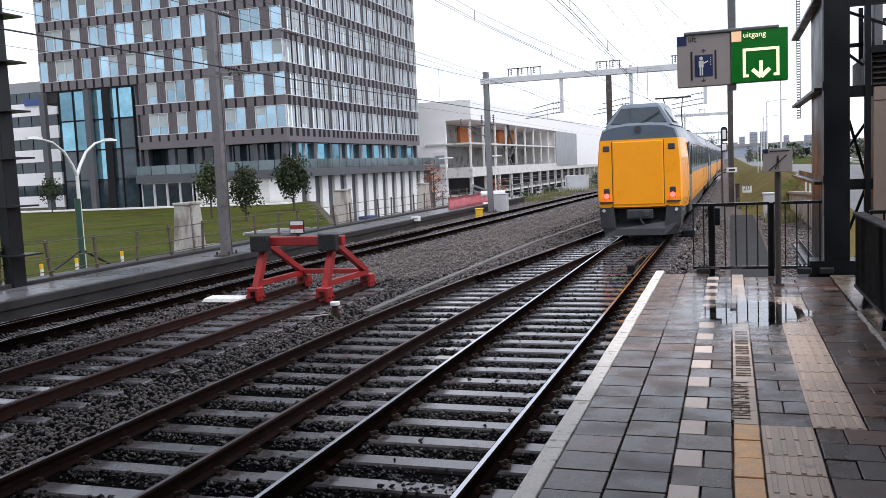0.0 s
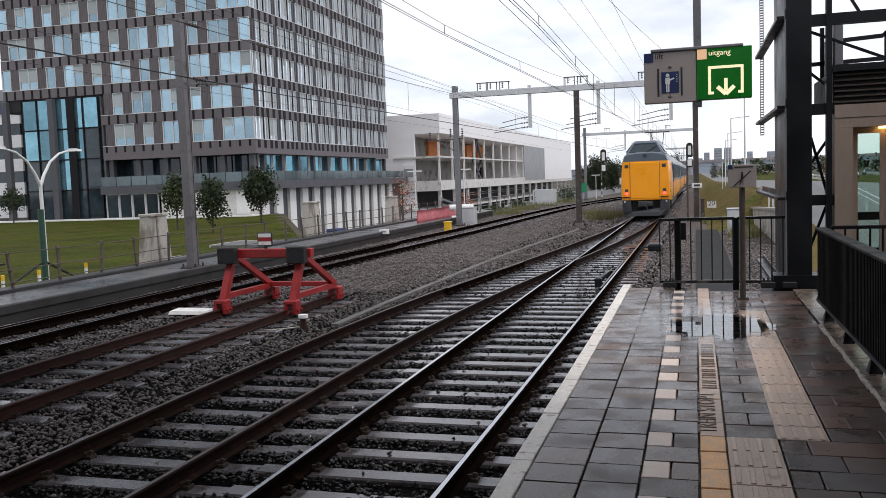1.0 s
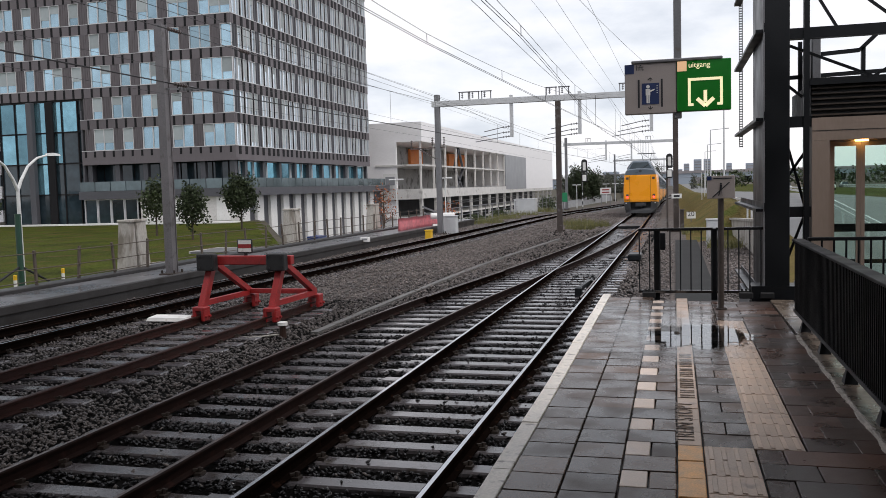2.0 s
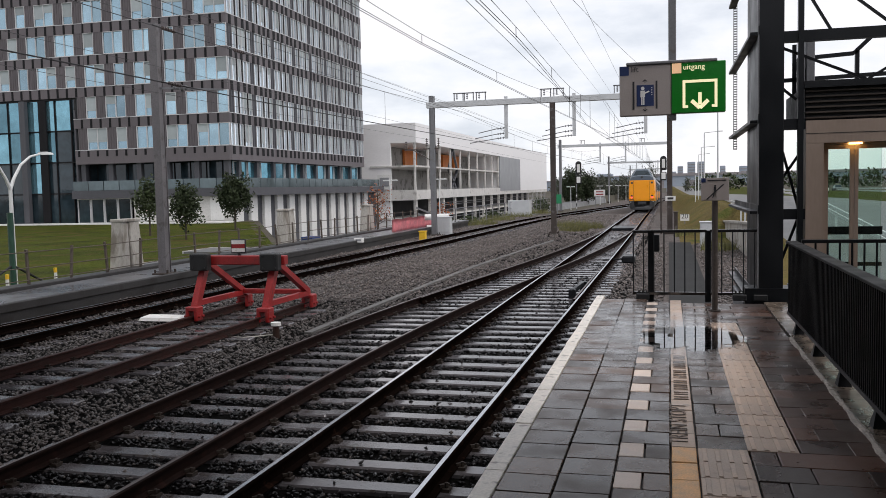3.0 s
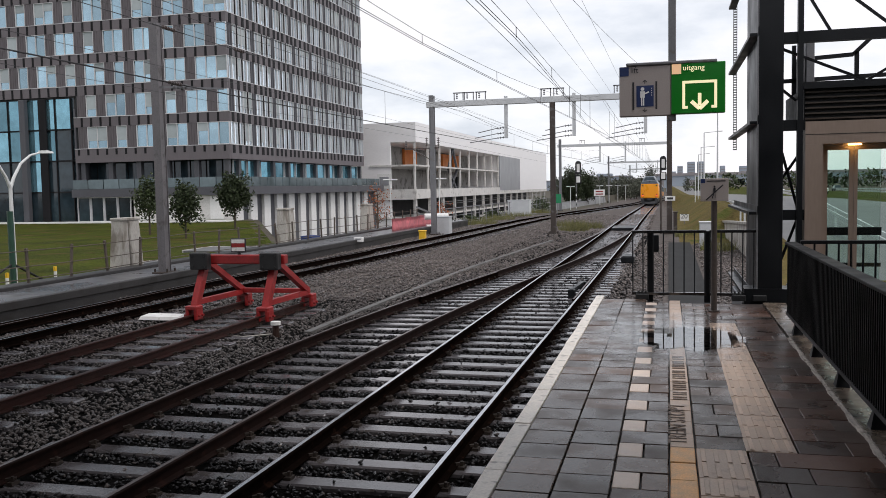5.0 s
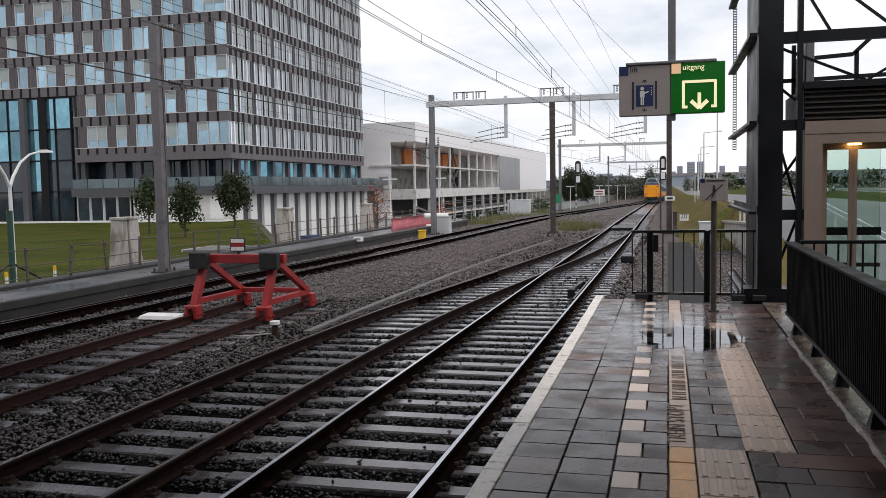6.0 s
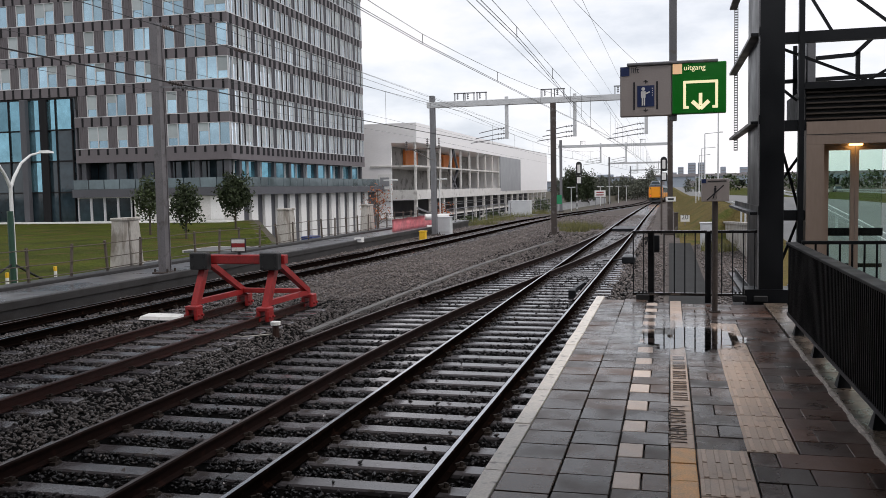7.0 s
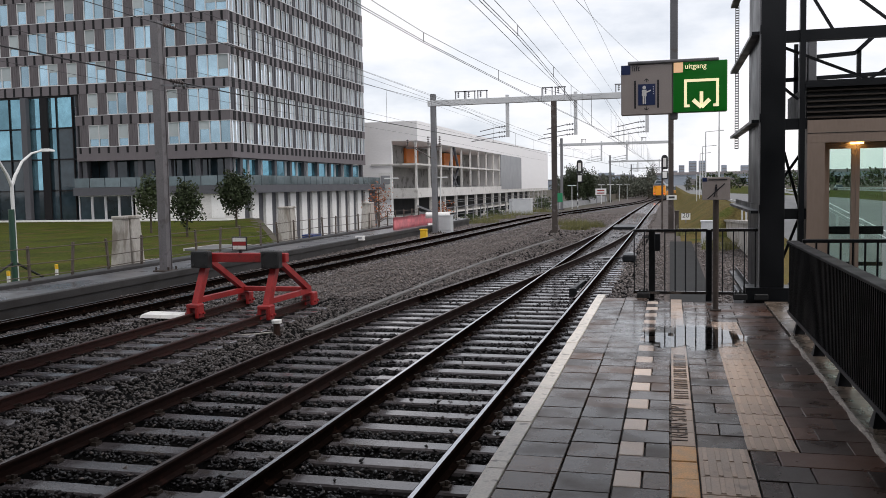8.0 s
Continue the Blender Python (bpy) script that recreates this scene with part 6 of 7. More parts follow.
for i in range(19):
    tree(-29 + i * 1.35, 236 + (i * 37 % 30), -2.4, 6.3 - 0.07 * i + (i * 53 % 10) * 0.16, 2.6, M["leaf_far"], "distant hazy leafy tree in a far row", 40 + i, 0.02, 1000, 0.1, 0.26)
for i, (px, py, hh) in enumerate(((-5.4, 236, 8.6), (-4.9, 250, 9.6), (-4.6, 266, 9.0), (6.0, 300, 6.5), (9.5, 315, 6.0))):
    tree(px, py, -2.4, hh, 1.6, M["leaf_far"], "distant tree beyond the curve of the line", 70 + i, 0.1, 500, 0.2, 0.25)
for i, (px, py, hh, rr) in enumerate(((-13.6, 96, 1.4, 1.1), (-14.3, 99, 1.7, 1.3), (-14.8, 104, 1.6, 1.2), (-15.2, 58, 0.9, 1.0), (-15.0, 66, 0.8, 1.0), (-14.9, 75, 0.9, 0.9))):
    tree(px, py, -1.3, hh, rr, M["leaf_green"], "low wild shrub at the edge of the track", 90 + i, 0.02, 500, 0.1, 0.09, "shrub")


def tuft(x, y, z, r, n, seed, m):
    rng = np.random.default_rng(seed)
    V, F = [], []
    for i in range(n):
        a, d = rng.uniform(0, 6.28), r * math.sqrt(rng.random())
        bx, by, h = math.cos(a) * d, math.sin(a) * d, rng.uniform(0.25, 0.6)
        lx, ly = rng.normal(0, 0.14, 2)
        o = len(V)
        V += [(bx - 0.012, by, 0), (bx + 0.012, by, 0), (bx + lx, by + ly, h)]
        F.append((o, o + 1, o + 2))
    me = bpy.data.meshes.new("grass_tuft")
    me.from_pydata(V, [], F)
    me.materials.append(m)
    ob = tagged(new("grass_tuft", me), "tuft of yellow-green wild grass on the ballast", "grass", "", "stuff")
    ob.location = (x, y, z)


M["grass_blade"] = material("wild_grass_blade", (0.15, 0.145, 0.05), 0.7, scale=3, vary=0.4, island=0.5)
for i, (x, y, r, n) in enumerate(((-5.5, 52, 0.9, 420), (-4.7, 55, 0.8, 300), (-6.3, 58, 1.0, 350), (1.9, 36, 0.7, 300), (0.9, 46, 0.6, 200), (-13.3, 62, 1.2, 500), (-13.6, 70, 1.4, 500), (-13.4, 78, 1.4, 500), (-13.0, 88, 1.4, 400))):
    tuft(x, y, BED - 0.02, r, n, i, M["grass_blade"])


# ---- ramp on the lawn ----
def lawn_ramp(x0, y0, x1, y1):
    ob = thing("ramp", "grey paved ramp edged with grey kerbs on the lawn", "ramp", "lawn ramps", (0, 0, -1.02))
    bm = B()
    box(bm, x0, x1, y0, y1, -0.3, 0.02, 0, 0.01)
    part("paving", bm, M["asphalt"], ob)
    for k, (a, b, c, d) in enumerate(((x0 - 0.08, x0, y0, y1), (x1, x1 + 0.08, y0, y1), (x0 - 0.08, x1 + 0.08, y1, y1 + 0.08))):
        bm = B()
        box(bm, a, b, c, d, -0.3, 0.045, 0, 0.01)
        part("kerb", bm, M["conc_mid"], ob)


lawn_ramp(-21.4, 35.0, -18.6, 37.6)
lawn_ramp(-19.5, 28.0, -17.4, 29.8)


# ---- trackside things ----
def cabinet(name, at, w, d, h, m, label, cat="cabinet", roof=True):
    ob = thing(name, label, cat, "", at)
    bm = B()
    box(bm, -w / 2, w / 2, -d / 2, d / 2, -0.1, h, 0, 0.015)
    part("body", bm, M[m], ob)
    bm = B()
    box(bm, -w / 2 - 0.03, w / 2 + 0.03, -d / 2 - 0.03, d / 2 + 0.03, h, h + 0.06, 0, 0.015)
    part("lid", bm, M[m], ob)
    bm = B()
    box(bm, -w / 2 + 0.05, -0.01, -d / 2 - 0.012, -d / 2 - 0.001, 0.1, h - 0.08, 0, 0.004)
    part("door", bm, M[m], ob)
    bm = B()
    box(bm, 0.01, w / 2 - 0.05, -d / 2 - 0.012, -d / 2 - 0.001, 0.1, h - 0.08, 0, 0.004)
    part("door", bm, M[m], ob)
    return ob


cabinet("relay_cabinet", (-12.9, 49.6, -1.05), 0.85, 0.6, 0.95, "steel_light", "pale grey relay cabinet beside the track")
cabinet("switch_cabinet", (-13.3, 79.0, -1.25), 2.0, 1.2, 1.6, "steel_light", "pale green-grey switchgear kiosk on the verge")
cabinet("relay_cabinet", (1.54, 37.9, -1.1), 0.55, 0.4, 1.05, "steel_light", "small grey relay cabinet behind the fence")
ob = cabinet("grit_bin", (-12.62, 44.0, -1.05), 0.34, 0.3, 0.40, "yellow", "yellow plastic grit bin beside the far track", "bin")


def tarpaulin():
    ob = thing("tarpaulin", "faded pink tarpaulin sheet hung along the old platform fence", "tarpaulin", "", (-14.6, 0, -0.7))
    bm = B()
    n = 26
    rows = []
    for j, z in enumerate((-0.1, 0.2, 0.45, 0.68)):
        rows.append([bm.verts.new((0.02 * math.sin(i * 1.7 + j) + 0.02 * math.sin(i * 0.6), 44.8 + i * 0.36, z + 0.02 * math.sin(i * 0.9) * (j > 2))) for i in range(n)])
    for j in range(3):
        for i in range(n - 1):
            bm.faces.new((rows[j][i], rows[j][i + 1], rows[j + 1][i + 1], rows[j + 1][i]))
    r = bmesh.ops.solidify(bm, geom=bm.faces[:], thickness=0.015)
    part("sheet", bm, M["pink"], ob, smooth=True)
    ob = thing("pipe_stack", "white plastic drain pipes lying by the relay cabinet", "pipes", "", (-13.5, 51.2, -1.05))
    for z, dx in ((0.18, 0), (0.85, -0.1)):
        bm = B()
        rod(bm, (dx - 0.8, -0.5, z + 0.1), (dx + 0.5, 0.2, z + 0.1), 0.19, seg=16)
        part("pipe", bm, M["white"], ob)
    ob = thing("waste_container", "dark blue waste container on the lower street", "container", "", (-41.5, 96, -5.5))
    ob.scale = (0.6, 0.55, 0.8)
    bm = B()
    loft(bm, [[(-1.0, -1.8, 0.2), (1.0, -1.8, 0.2), (1.0, 1.8, 0.2), (-1.0, 1.8, 0.2)], [(-1.2, -2.4, 2.2), (1.2, -2.4, 2.2), (1.2, 2.4, 2.2), (-1.2, 2.4, 2.2)]])
    part("tub", bm, M["blue"], ob)
    bm = B()
    for sx in (-0.8, 0.8):
        box(bm, sx - 0.1, sx + 0.1, -1.6, 1.6, -0.25, 0.2)
    part("skid", bm, M["rubber"], ob)


tarpaulin()


def gutter():
    bm = B()
    pts = [(-6.62, 15.0), (-6.62, 18.0), (-6.58, 21.0), (-6.50, 26.0), (-6.36, 30.0), (-6.0, 36.0), (-5.55, 42.5)]
    for a, b in zip(pts, pts[1:]):
        n = max(1, round((b[1] - a[1]) / 1.0))
        for i in range(n):
            u, v = i / n, (i + 1) / n
            beam(bm, (a[0] + (b[0] - a[0]) * u, a[1] + (b[1] - a[1]) * u + 0.008, BED + 0.005), (a[0] + (b[0] - a[0]) * v, a[1] + (b[1] - a[1]) * v - 0.008, BED + 0.005 + 0.004 * (i % 3)), 0.15, 0.08)
    ob = thing("cable_trough", "pale concrete cable trough lids laid in the ballast", "cable trough")
    part("lid_row", bm, M["trough"], ob, kind="stuff")


gutter()


def small_trackside():
    ob = thing("concrete_slab", "white painted concrete slab lying by the siding", "slab", "", (-10.4, 16.15, SLEEPER + 0.02))
    bm = B()
    loft(bm, [[(-0.46, -0.26, 0), (0.5, -0.26, 0), (0.38, 0.28, 0), (-0.56, 0.28, 0)], [(-0.42, -0.23, 0.07), (0.46, -0.23, 0.07), (0.34, 0.25, 0.07), (-0.52, 0.25, 0.07)]])
    part("slab", bm, M["white"], ob)
    ob = thing("earthing_post", "short rusty post with a white cap in the ballast", "post", "", (-7.1, 14.66, BED))
    bm = B()
    rod(bm, (0, 0, -0.05), (0, 0, 0.22), 0.07, 0.06, 12)
    part("stub", bm, M["rail_dull"], ob)
    bm = B()
    rod(bm, (0, 0, 0.22), (0, 0, 0.28), 0.095, seg=14)
    part("cap", bm, M["white"], ob)
    bm = B()
    tube(bm, [(0, 0, 0.05), (-0.3, -0.1, 0.03), (-0.5, -0.35, 0.04), (-0.8, -0.2, 0.03)], 0.015, 0.015, 5)
    part("cable", bm, M["concrete"], ob)
    for x, y, w in ((-13.75, 37.3, 0.42),):
        ob = thing("marker_block", "small white concrete marker block by the platform edge", "marker block", "marker blocks", (x, y, -0.88 if x > -13 else -0.72))
        bm = B()
        box(bm, -w / 2, w / 2, -0.1, 0.1, -0.05, 0.16, 0, 0.015)
        part("block", bm, M["white"], ob)
        bm = B()
        box(bm, -w * 0.3, w * 0.3, -0.106, -0.101, 0.04, 0.11)
        part("print_bar", bm, M["grey_clad"], ob)
    ob = thing("switch_machine", "dark point machine box beside the main line", "point machine", "", (-1.35, 30.5, SLEEPER))
    bm = B()
    box(bm, -0.22, 0.22, -0.55, 0.55, 0, 0.24, 0, 0.04)
    part("housing", bm, M["steel_black"], ob)
    bm = B()
    rod(bm, (-0.22, 0, 0.1), (-0.9, 0, 0.06), 0.025, seg=8)
    part("drive_rod", bm, M["steel_black"], ob)
    ob = thing("rail_lubricator", "black greaser bar lying between the rails", "greaser", "", (near_c(22) + 0.45, 21.5, SLEEPER))
    bm = B()
    beam(bm, (0, -0.9, 0.16), (0.1, 0.9, 0.16), 0.09, 0.1)
    box(bm, -0.08, 0.08, -1.0, -0.75, 0, 0.2)
    box(bm, 0.02, 0.18, 0.75, 1.0, 0, 0.2)
    part("bar", bm, M["steel_black"], ob)
    ob = thing("crossing_plate", "dark rubber walkway plate between the rails", "plate", "", (near_c(53), 53, SLEEPER))
    bm = B()
    box(bm, -0.66, 0.66, -1.6, 1.6, 0, 0.15, 0, 0.01)
    part("plate", bm, M["steel_black"], ob)


small_trackside()


def speed_sign():
    ob = thing("speed_sign", "small pale trackside speed board on a post", "sign", "", (0.96, 56, -1.3))
    bm = B()
    rod(bm, (0, 0.03, 0), (0, 0.03, 0.9), 0.03, seg=8)
    part("post", bm, M["steel_grey"], ob)
    bm = B()
    box(bm, -0.27, 0.27, 0, 0.02, 0.58, 1.0, 0, 0.01)
    b = part("board", bm, M["white"], ob)
    o = part("figures", text_mesh("figures", "20", 0.42, M["sign_dark"]), None, b)
    o.matrix_local = pose(-0.22, -0.004, 0.65, 90, 0, 0)
    ob = thing("trackside_board", "white information board in front of the far trees", "sign", "", (-9.3, 122, -1.4))
    bm = B()
    box(bm, -0.75, 0.75, 0, 0.05, 1.5, 2.4, 0, 0.01)
    b = part("board", bm, M["white"], ob)
    bm = B()
    box(bm, -0.5, 0.5, -0.01, -0.002, 2.05, 2.2)
    box(bm, -0.5, 0.5, -0.01, -0.002, 1.7, 1.85)
    part("print_bar", bm, M["red"], b)
    bm = B()
    for s in (-0.6, 0.6):
        box(bm, s - 0.04, s + 0.04, 0.05, 0.1, 0, 2.3)
    part("post", bm, M["steel_grey"], ob)
    ob = thing("trackside_board", "small green trackside board on a post", "sign", "", (-10.6, 86, -1.3))
    bm = B()
    box(bm, -0.5, 0.3, 0, 0.05, 1.2, 2.1, 0, 0.01)
    part("board", bm, M["green_sign"], ob)
    bm = B()
    box(bm, -0.14, -0.06, 0.05, 0.1, 0, 2.0)
    part("post", bm, M["steel_grey"], ob)
    ob = thing("mast_plate", "small white number plate on the gantry mast", "plate", "", (0.07, 48.28, 0.7))
    bm = B()
    box(bm, -0.25, 0.28, 0, 0.02, 0, 0.25, 0, 0.005)
    p = part("plate", bm, M["white"], ob)
    bm = B()
    box(bm, -0.14, 0.17, -0.008, -0.001, 0.07, 0.18)
    part("print_bar", bm, M["sign_dark"], p)
    cabinet("relay_cabinet", (0.36, 48.3, -1.05), 0.2, 0.2, 1.1, "steel_brown", "brown rusty relay box at the mast foot")


speed_sign()


# ---- verge, retaining wall and street on the far side ----
def right_side():
    bm = B()
    loft(bm, [[(2.75, 31.5, -1.3), (3.05, 31.5, -1.3), (3.05, 31.5, 0.14), (2.75, 31.5, 0.14)], [(2.75, 46.5, -1.3), (3.05, 46.5, -1.3), (3.05, 46.5, -0.42), (2.75, 46.5, -0.42)]])
    beam(bm, (2.88, 31.5, 0.19), (2.88, 46.5, -0.37), 0.42, 0.09)
    bmesh.ops.recalc_face_normals(bm, faces=bm.faces)
    structure("wall_retaining", bm, M["concrete"], "weathered pale concrete retaining wall by the lift tower")
    bm = B()
    box(bm, 0.0, 0.95, 12.9, 41, -1.3, BED + 0.015)
    structure("pavement_2", bm, M["path"], "grey service path along the ballast")
    bm = B()
    box(bm, 0.72, 1.15, 13.3, 14.9, -1.12, -0.98, 0, 0.01)
    structure("trim_hatch", bm, M["rubber"], "black open hatch frame below the platform end")
    bm = B()
    box(bm, 1.02, 1.10, 13.0, 15.0, -0.6, -0.1, 0, 0.01)
    structure("trim_ramp", bm, M["steel_grey"], "pale steel stringer beside the hatch")
    # guard rail and road
    ob = thing("guard_rail", "long galvanised guard rail along the raised road", "guard rail")
    bm = B()
    pts = [(3.2, 38, 0.50), (3.45, 46, 0.43), (4.2, 80, 0.22), (7.0, 130, -0.05), (14, 220, -0.6)]
    for a, b in zip(pts, pts[1:]):
        for dz in (-0.09, 0.09):
            beam(bm, (a[0], a[1], a[2] + dz), (b[0], b[1], b[2] + dz), 0.06, 0.12)
    part("rail", bm, M["steel_light"], ob)
    for k in range(22):
        y = 38 + k * 4.0
        x, z = (float(np.interp(y, [p[1] for p in pts], [p[i] for p in pts])) for i in (0, 2))
        bm = B()
        box(bm, x + 0.03, x + 0.11, y - 0.05, y + 0.05, z - 1.0, z + 0.1)
        part("post", bm, M["steel_light"], ob)
    ob = thing("guard_rail", "second galvanised guard rail beside the wide road", "guard rail")
    bm = B()
    for dz in (0.55, 0.75):
        beam(bm, (6.4, 28, ground_z(6.4, 28) + dz), (6.6, 48, ground_z(6.6, 48) + dz), 0.06, 0.12)
        beam(bm, (6.6, 48, ground_z(6.6, 48) + dz), (16, 150, ground_z(16, 150) + dz), 0.06, 0.12)
        beam(bm, (10.5, 26, ground_z(10.5, 26) + dz), (12.5, 48, ground_z(12.5, 48) + dz), 0.06, 0.12)
        beam(bm, (12.5, 48, ground_z(12.5, 48) + dz), (26, 150, ground_z(26, 150) + dz), 0.06, 0.12)
    part("rail", bm, M["steel_light"], ob)
    for k in range(5):
        for x, y in ((6.4 + 0.05 * k, 28 + 5 * k), (10.5 + 0.455 * k, 26 + 5 * k)):
            bm = B()
            box(bm, x + 0.03, x + 0.11, y - 0.05, y + 0.05, ground_z(x, y) - 0.1, ground_z(x, y) + 0.8)
            part("post", bm, M["steel_light"], ob)
    for i, (x, y, h, arm) in enumerate(((5.22, 100, 10.2, 0), (4.95, 130, 9.3, 2.1), (5.75, 165, 8.6, 2.0), (6.6, 205, 8.6, 2.0))):
        ob = thing("street_lamp", "tall thin grey road lamp post beyond the verge", "street lamp", "road lamps", (x, y, -0.5))
        bm = B()
        rod(bm, (0, 0, 0), (0, 0, h), 0.11, 0.07, 8)
        part("post", bm, M["steel_light"], ob)
        if arm:
            bm = B()
            rod(bm, (0, 0, h), (arm, 0, h + 0.15), 0.06, 0.05, 6)
            box(bm, arm - 0.3, arm + 0.4, -0.12, 0.12, h + 0.08, h + 0.22)
            part("arm", bm, M["steel_light"], ob)
    for i in range(6):
        ob = thing("flag_pole", "white slender pole standing on the verge", "pole", "verge poles", ((82 + i * 6.0) * (0.0287 + 0.0031 * i), 82 + i * 6.0, 0.2))
        bm = B()
        rod(bm, (0, 0, -0.3), (0, 0, 2.15), 0.035, seg=6)
        part("pole", bm, M["lamp_white"], ob)
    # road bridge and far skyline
    # viaduct and skyline carry their haze in the base colour
    ob = thing("road_viaduct", "long concrete road viaduct in the distance, haze-tinted", "viaduct")
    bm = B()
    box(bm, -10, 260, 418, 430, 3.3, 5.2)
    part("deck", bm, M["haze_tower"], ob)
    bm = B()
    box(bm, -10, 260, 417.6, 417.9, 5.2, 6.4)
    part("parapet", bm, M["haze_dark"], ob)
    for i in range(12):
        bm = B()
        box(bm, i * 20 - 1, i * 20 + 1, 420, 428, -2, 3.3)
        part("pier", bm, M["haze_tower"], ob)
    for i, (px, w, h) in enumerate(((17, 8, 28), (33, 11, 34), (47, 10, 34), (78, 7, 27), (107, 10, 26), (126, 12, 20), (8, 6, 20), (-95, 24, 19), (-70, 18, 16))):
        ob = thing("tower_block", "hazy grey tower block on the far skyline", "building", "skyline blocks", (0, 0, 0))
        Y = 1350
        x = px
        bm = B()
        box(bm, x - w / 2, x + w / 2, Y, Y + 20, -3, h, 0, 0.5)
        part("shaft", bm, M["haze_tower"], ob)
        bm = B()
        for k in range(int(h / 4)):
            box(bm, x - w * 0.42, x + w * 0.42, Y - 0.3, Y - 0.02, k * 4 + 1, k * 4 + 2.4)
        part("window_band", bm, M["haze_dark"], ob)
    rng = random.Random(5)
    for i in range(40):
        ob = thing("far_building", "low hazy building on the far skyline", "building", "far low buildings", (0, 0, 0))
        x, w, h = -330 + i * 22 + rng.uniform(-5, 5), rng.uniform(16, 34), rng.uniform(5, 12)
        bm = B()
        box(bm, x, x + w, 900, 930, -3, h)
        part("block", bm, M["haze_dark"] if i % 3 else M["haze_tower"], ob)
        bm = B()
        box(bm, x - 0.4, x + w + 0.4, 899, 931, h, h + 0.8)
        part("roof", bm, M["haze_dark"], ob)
    for i in range(22):
        rr = np.random.default_rng(300 + i)
        tree(14 + i * 9 + float(rr.uniform(-3, 3)), 330 + float(rr.uniform(0, 60)), -1.5, 6 + float(rr.uniform(0, 3)), 5, M["leaf_green"], "distant green tree beyond the verge", 300 + i, 0.02, 260, 0.1, 0.7)
    for i, (x, y) in enumerate(((15, 105), (22, 140), (30, 190), (19, 165), (40, 230))):
        ob = thing("car", "small pale car on the distant road", "car", "distant cars", (x, y, ground_z(x, y)))
        bm = B()
        box(bm, -0.85, 0.85, -2.1, 2.1, 0.3, 0.85, 0, 0.12)
        part("body", bm, M["white"] if i % 2 else M["steel_grey"], ob)
        bm = B()
        loft(bm, [[(-0.8, -1.2, 0.85), (0.8, -1.2, 0.85), (0.8, 1.4, 0.85), (-0.8, 1.4, 0.85)], [(-0.62, -0.7, 1.42), (0.62, -0.7, 1.42), (0.62, 0.9, 1.42), (-0.62, 0.9, 1.42)]])
        part("cabin", bm, M["train_glass"], ob)
        for sx in (-0.8, 0.8):
            for sy in (-1.3, 1.3):
                bm = B()
                rod(bm, (sx - 0.1, sy, 0.32), (sx + 0.1, sy, 0.32), 0.32, seg=12)
                part("wheel", bm, M["rubber"], ob)


right_side()


# ---- lamps and fences of the lower street ----
for x, y in ((-19.9, 61), (-16.3, 61.5), (-12.2, 112), (-10.6, 140), (-9.8, 150), (-9.0, 162), (-8.2, 175)):
    ob = thing("street_lamp", "slim white street lamp with two flat heads", "street lamp", "street lamps by the far track", (x, y, -3.4 if y < 100 else -1.5))
    h = 5.7 if y < 100 else 3.0
    bm = B()
    rod(bm, (0, 0, 0), (0, 0, h), 0.05, 0.04, 8)
    part("post", bm, M["lamp_white"], ob)
    for s in (-1, 1):
        bm = B()
        box(bm, min(s * 0.05, s * 0.55), max(s * 0.05, s * 0.55), -0.1, 0.1, h - 0.04, h + 0.06, 0, 0.03)
        part("head", bm, M["lamp_white"], ob)


def mesh_fence():
    ob = thing("fence", "grey wire mesh fence along the far track verge", "fence")
    for i in range(24):
        y = 56 + i * 2.4
        x = -14.4 + 0.02 * (y - 56)
        bm = B()
        rod(bm, (x, y, -1.4), (x, y, 0.25), 0.035, seg=6)
        part("post", bm, M["steel_grey"], ob)
    for z in (-0.9, -0.3, 0.22):
        bm = B()
        rod(bm, (-14.4, 56, z), (-13.3, 111, z), 0.02, seg=5)
        part("wire", bm, M["steel_grey"], ob)


mesh_fence()


# ---- writing and puddle on the platform ----
def platform_print():
    ob = part("strip_lettering", text_mesh("strip_lettering", "TREIN STOPT", 0.165, M["worn_print"]), None, platform, "worn dark lettering")
    ob.matrix_local = pose(0.142, 5.42, 0.0045, 0, 0, 90)
    k = 0
    y = 6.56
    while y < 8.3:
        bm = B()
        box(bm, 0.03, 0.135, y, y + 0.03, 0.003, 0.0055)
        part("lettering_bar", bm, M["worn_print"], platform)
        y += (0.062, 0.085, 0.062, 0.12, 0.07)[k % 5]
        k += 1


platform_print()


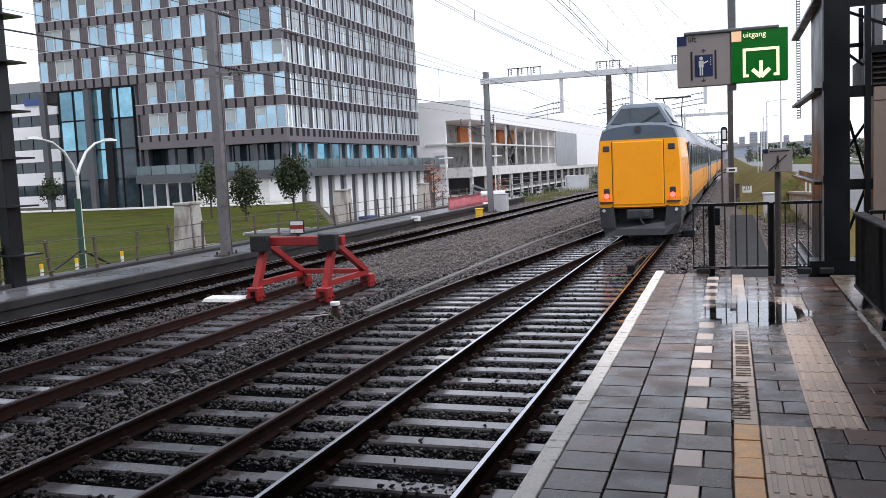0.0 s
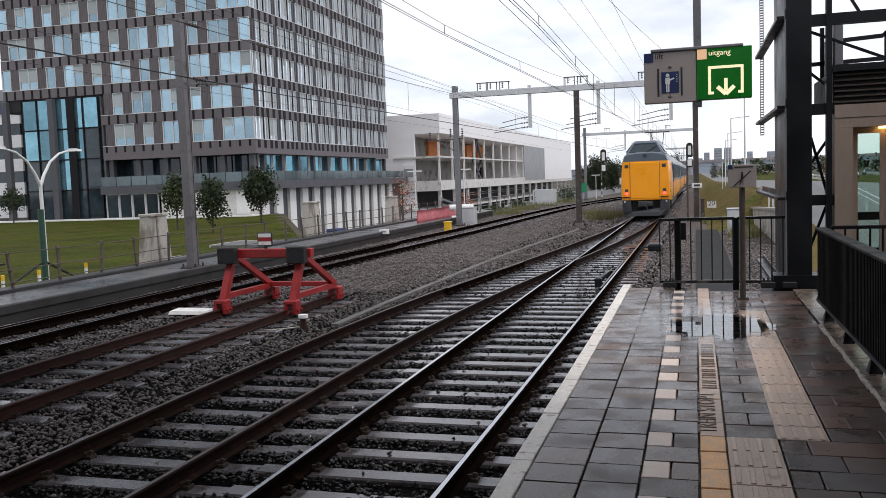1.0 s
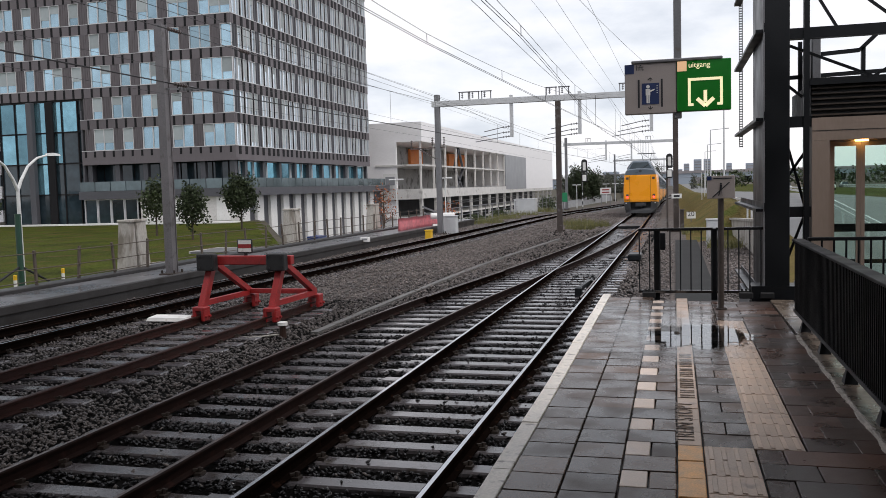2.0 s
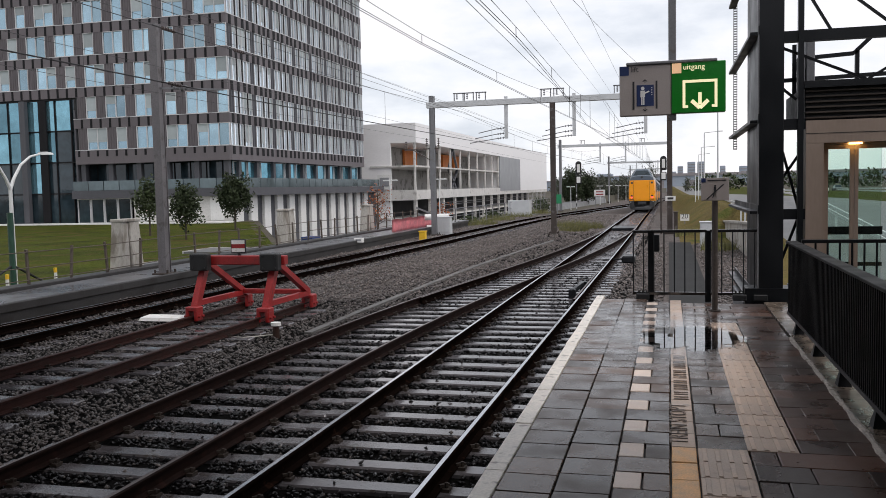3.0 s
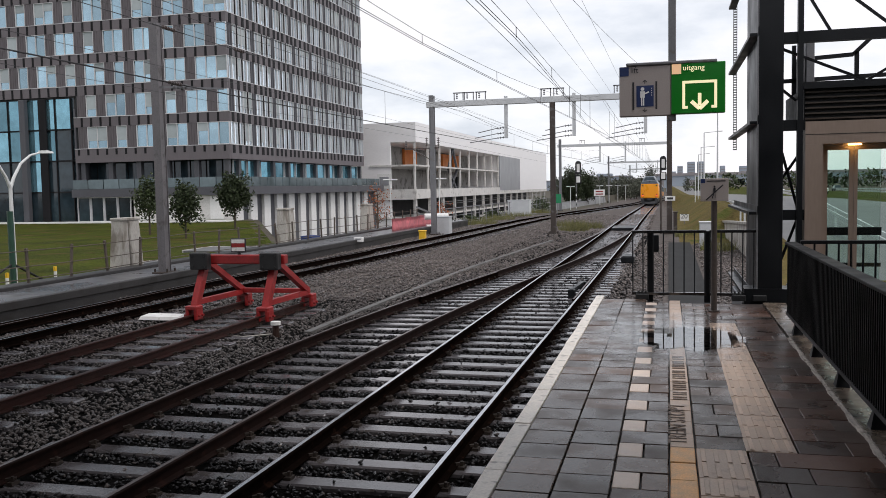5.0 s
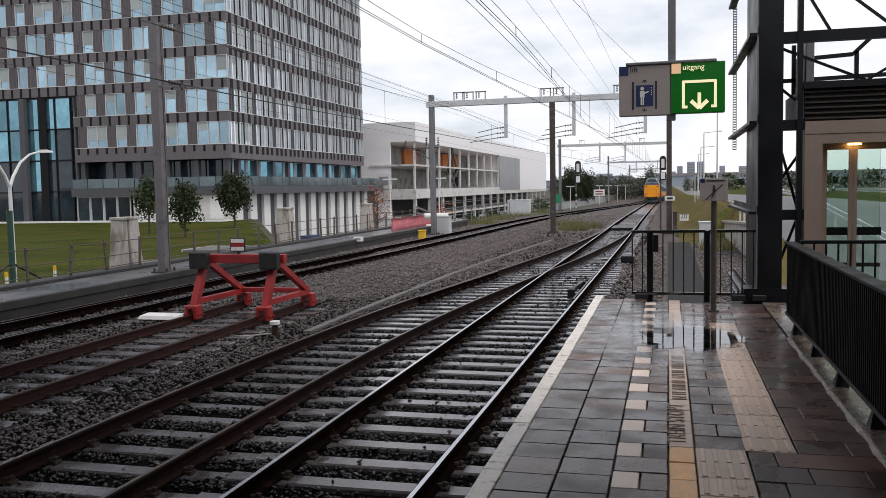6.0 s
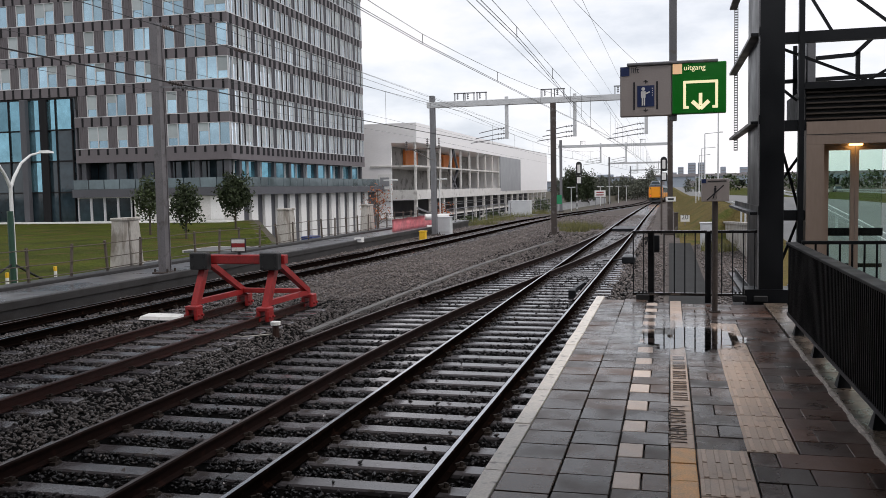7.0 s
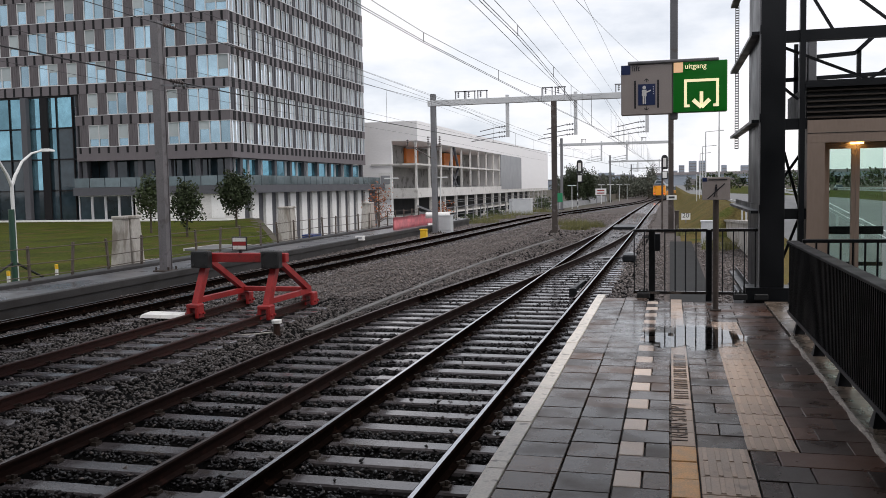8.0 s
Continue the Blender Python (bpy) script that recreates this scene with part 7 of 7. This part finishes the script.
def wet_film(cx, cy, wx, wy, spread, name, label):
    # clear water: a mirror by its angle, fading out over its own uneven edge
    m = bpy.data.materials.new(name)
    m.use_nodes = True
    n, l = m.node_tree.nodes, m.node_tree.links
    n.clear()
    out, mx = n.new("ShaderNodeOutputMaterial"), n.new("ShaderNodeMixShader")
    tr, gl = n.new("ShaderNodeBsdfTransparent"), n.new("ShaderNodeBsdfGlossy")
    gl.inputs["Roughness"].default_value = spread
    gl.inputs["Color"].default_value = (1, 1, 1, 1)
    fr = n.new("ShaderNodeFresnel")
    fr.inputs["IOR"].default_value = 4.2 if spread < 0.05 else 1.9
    geo, no = n.new("ShaderNodeNewGeometry"), n.new("ShaderNodeTexNoise")
    no.inputs["Scale"].default_value = 5.0
    no.inputs["Detail"].default_value = 5
    l.new(geo.outputs["Position"], no.inputs["Vector"])
    sub = n.new("ShaderNodeVectorMath")
    sub.operation = "SUBTRACT"
    sub.inputs[1].default_value = (cx, cy, 0)
    l.new(geo.outputs["Position"], sub.inputs[0])
    mul = n.new("ShaderNodeVectorMath")
    mul.operation = "MULTIPLY"
    mul.inputs[1].default_value = (1 / wx, 1 / wy, 0)
    l.new(sub.outputs[0], mul.inputs[0])
    ln = n.new("ShaderNodeVectorMath")
    ln.operation = "LENGTH"
    l.new(mul.outputs[0], ln.inputs[0])
    ad = n.new("ShaderNodeMath")
    ad.operation = "ADD"
    l.new(ln.outputs["Value"], ad.inputs[0])
    l.new(no.outputs["Fac"], ad.inputs[1])
    mr = n.new("ShaderNodeMapRange")
    mr.inputs["From Min"].default_value = 1.32 if spread < 0.05 else 0.85
    mr.inputs["From Max"].default_value = 1.42 if spread < 0.05 else 1.5
    mr.inputs["To Min"].default_value = 1.0
    mr.inputs["To Max"].default_value = 0.0
    l.new(ad.outputs[0], mr.inputs["Value"])
    both = n.new("ShaderNodeMath")
    both.operation = "MULTIPLY"
    l.new(fr.outputs[0], both.inputs[0])
    l.new(mr.outputs[0], both.inputs[1])
    l.new(both.outputs[0], mx.inputs[0])
    l.new(tr.outputs[0], mx.inputs[1])
    l.new(gl.outputs[0], mx.inputs[2])
    l.new(mx.outputs[0], out.inputs["Surface"])
    tr.inputs["Color"].default_value = (1, 1, 1, 1)
    z = 0.0085 if spread < 0.05 else 0.0072
    bm = B()
    vs = [bm.verts.new((cx + wx * 1.2 * math.cos(k / 40 * 2 * math.pi), cy + wy * 1.2 * math.sin(k / 40 * 2 * math.pi), z)) for k in range(40)]
    bm.faces.new(vs)
    tagged(new("puddle", mesh_of("puddle", bm, m)), label, "puddle")


wet_film(0.22, 9.25, 0.62, 0.78, 0.012, "rain_water", "shallow rain puddle mirroring the sky on pavers")
wet_film(0.0, 9.4, 0.95, 1.9, 0.16, "rain_wet_sheen", "thin wet sheen of rain on the pavers round the puddle")


# ---- what moves ----
def motions():
    rows = []
    for i in range(17):
        t = 0.5 * i
        y = 27.3 + 20.8 * t
        c, e = near_c(y), near_c(y + 24)
        rows.append((t, pose(c, y, RAIL + sag(y), math.degrees(math.atan2(sag(y + 24) - sag(y), 24)), 0, -math.degrees(math.atan2(e - c, 24)))))
    walk(train, rows)


motions()
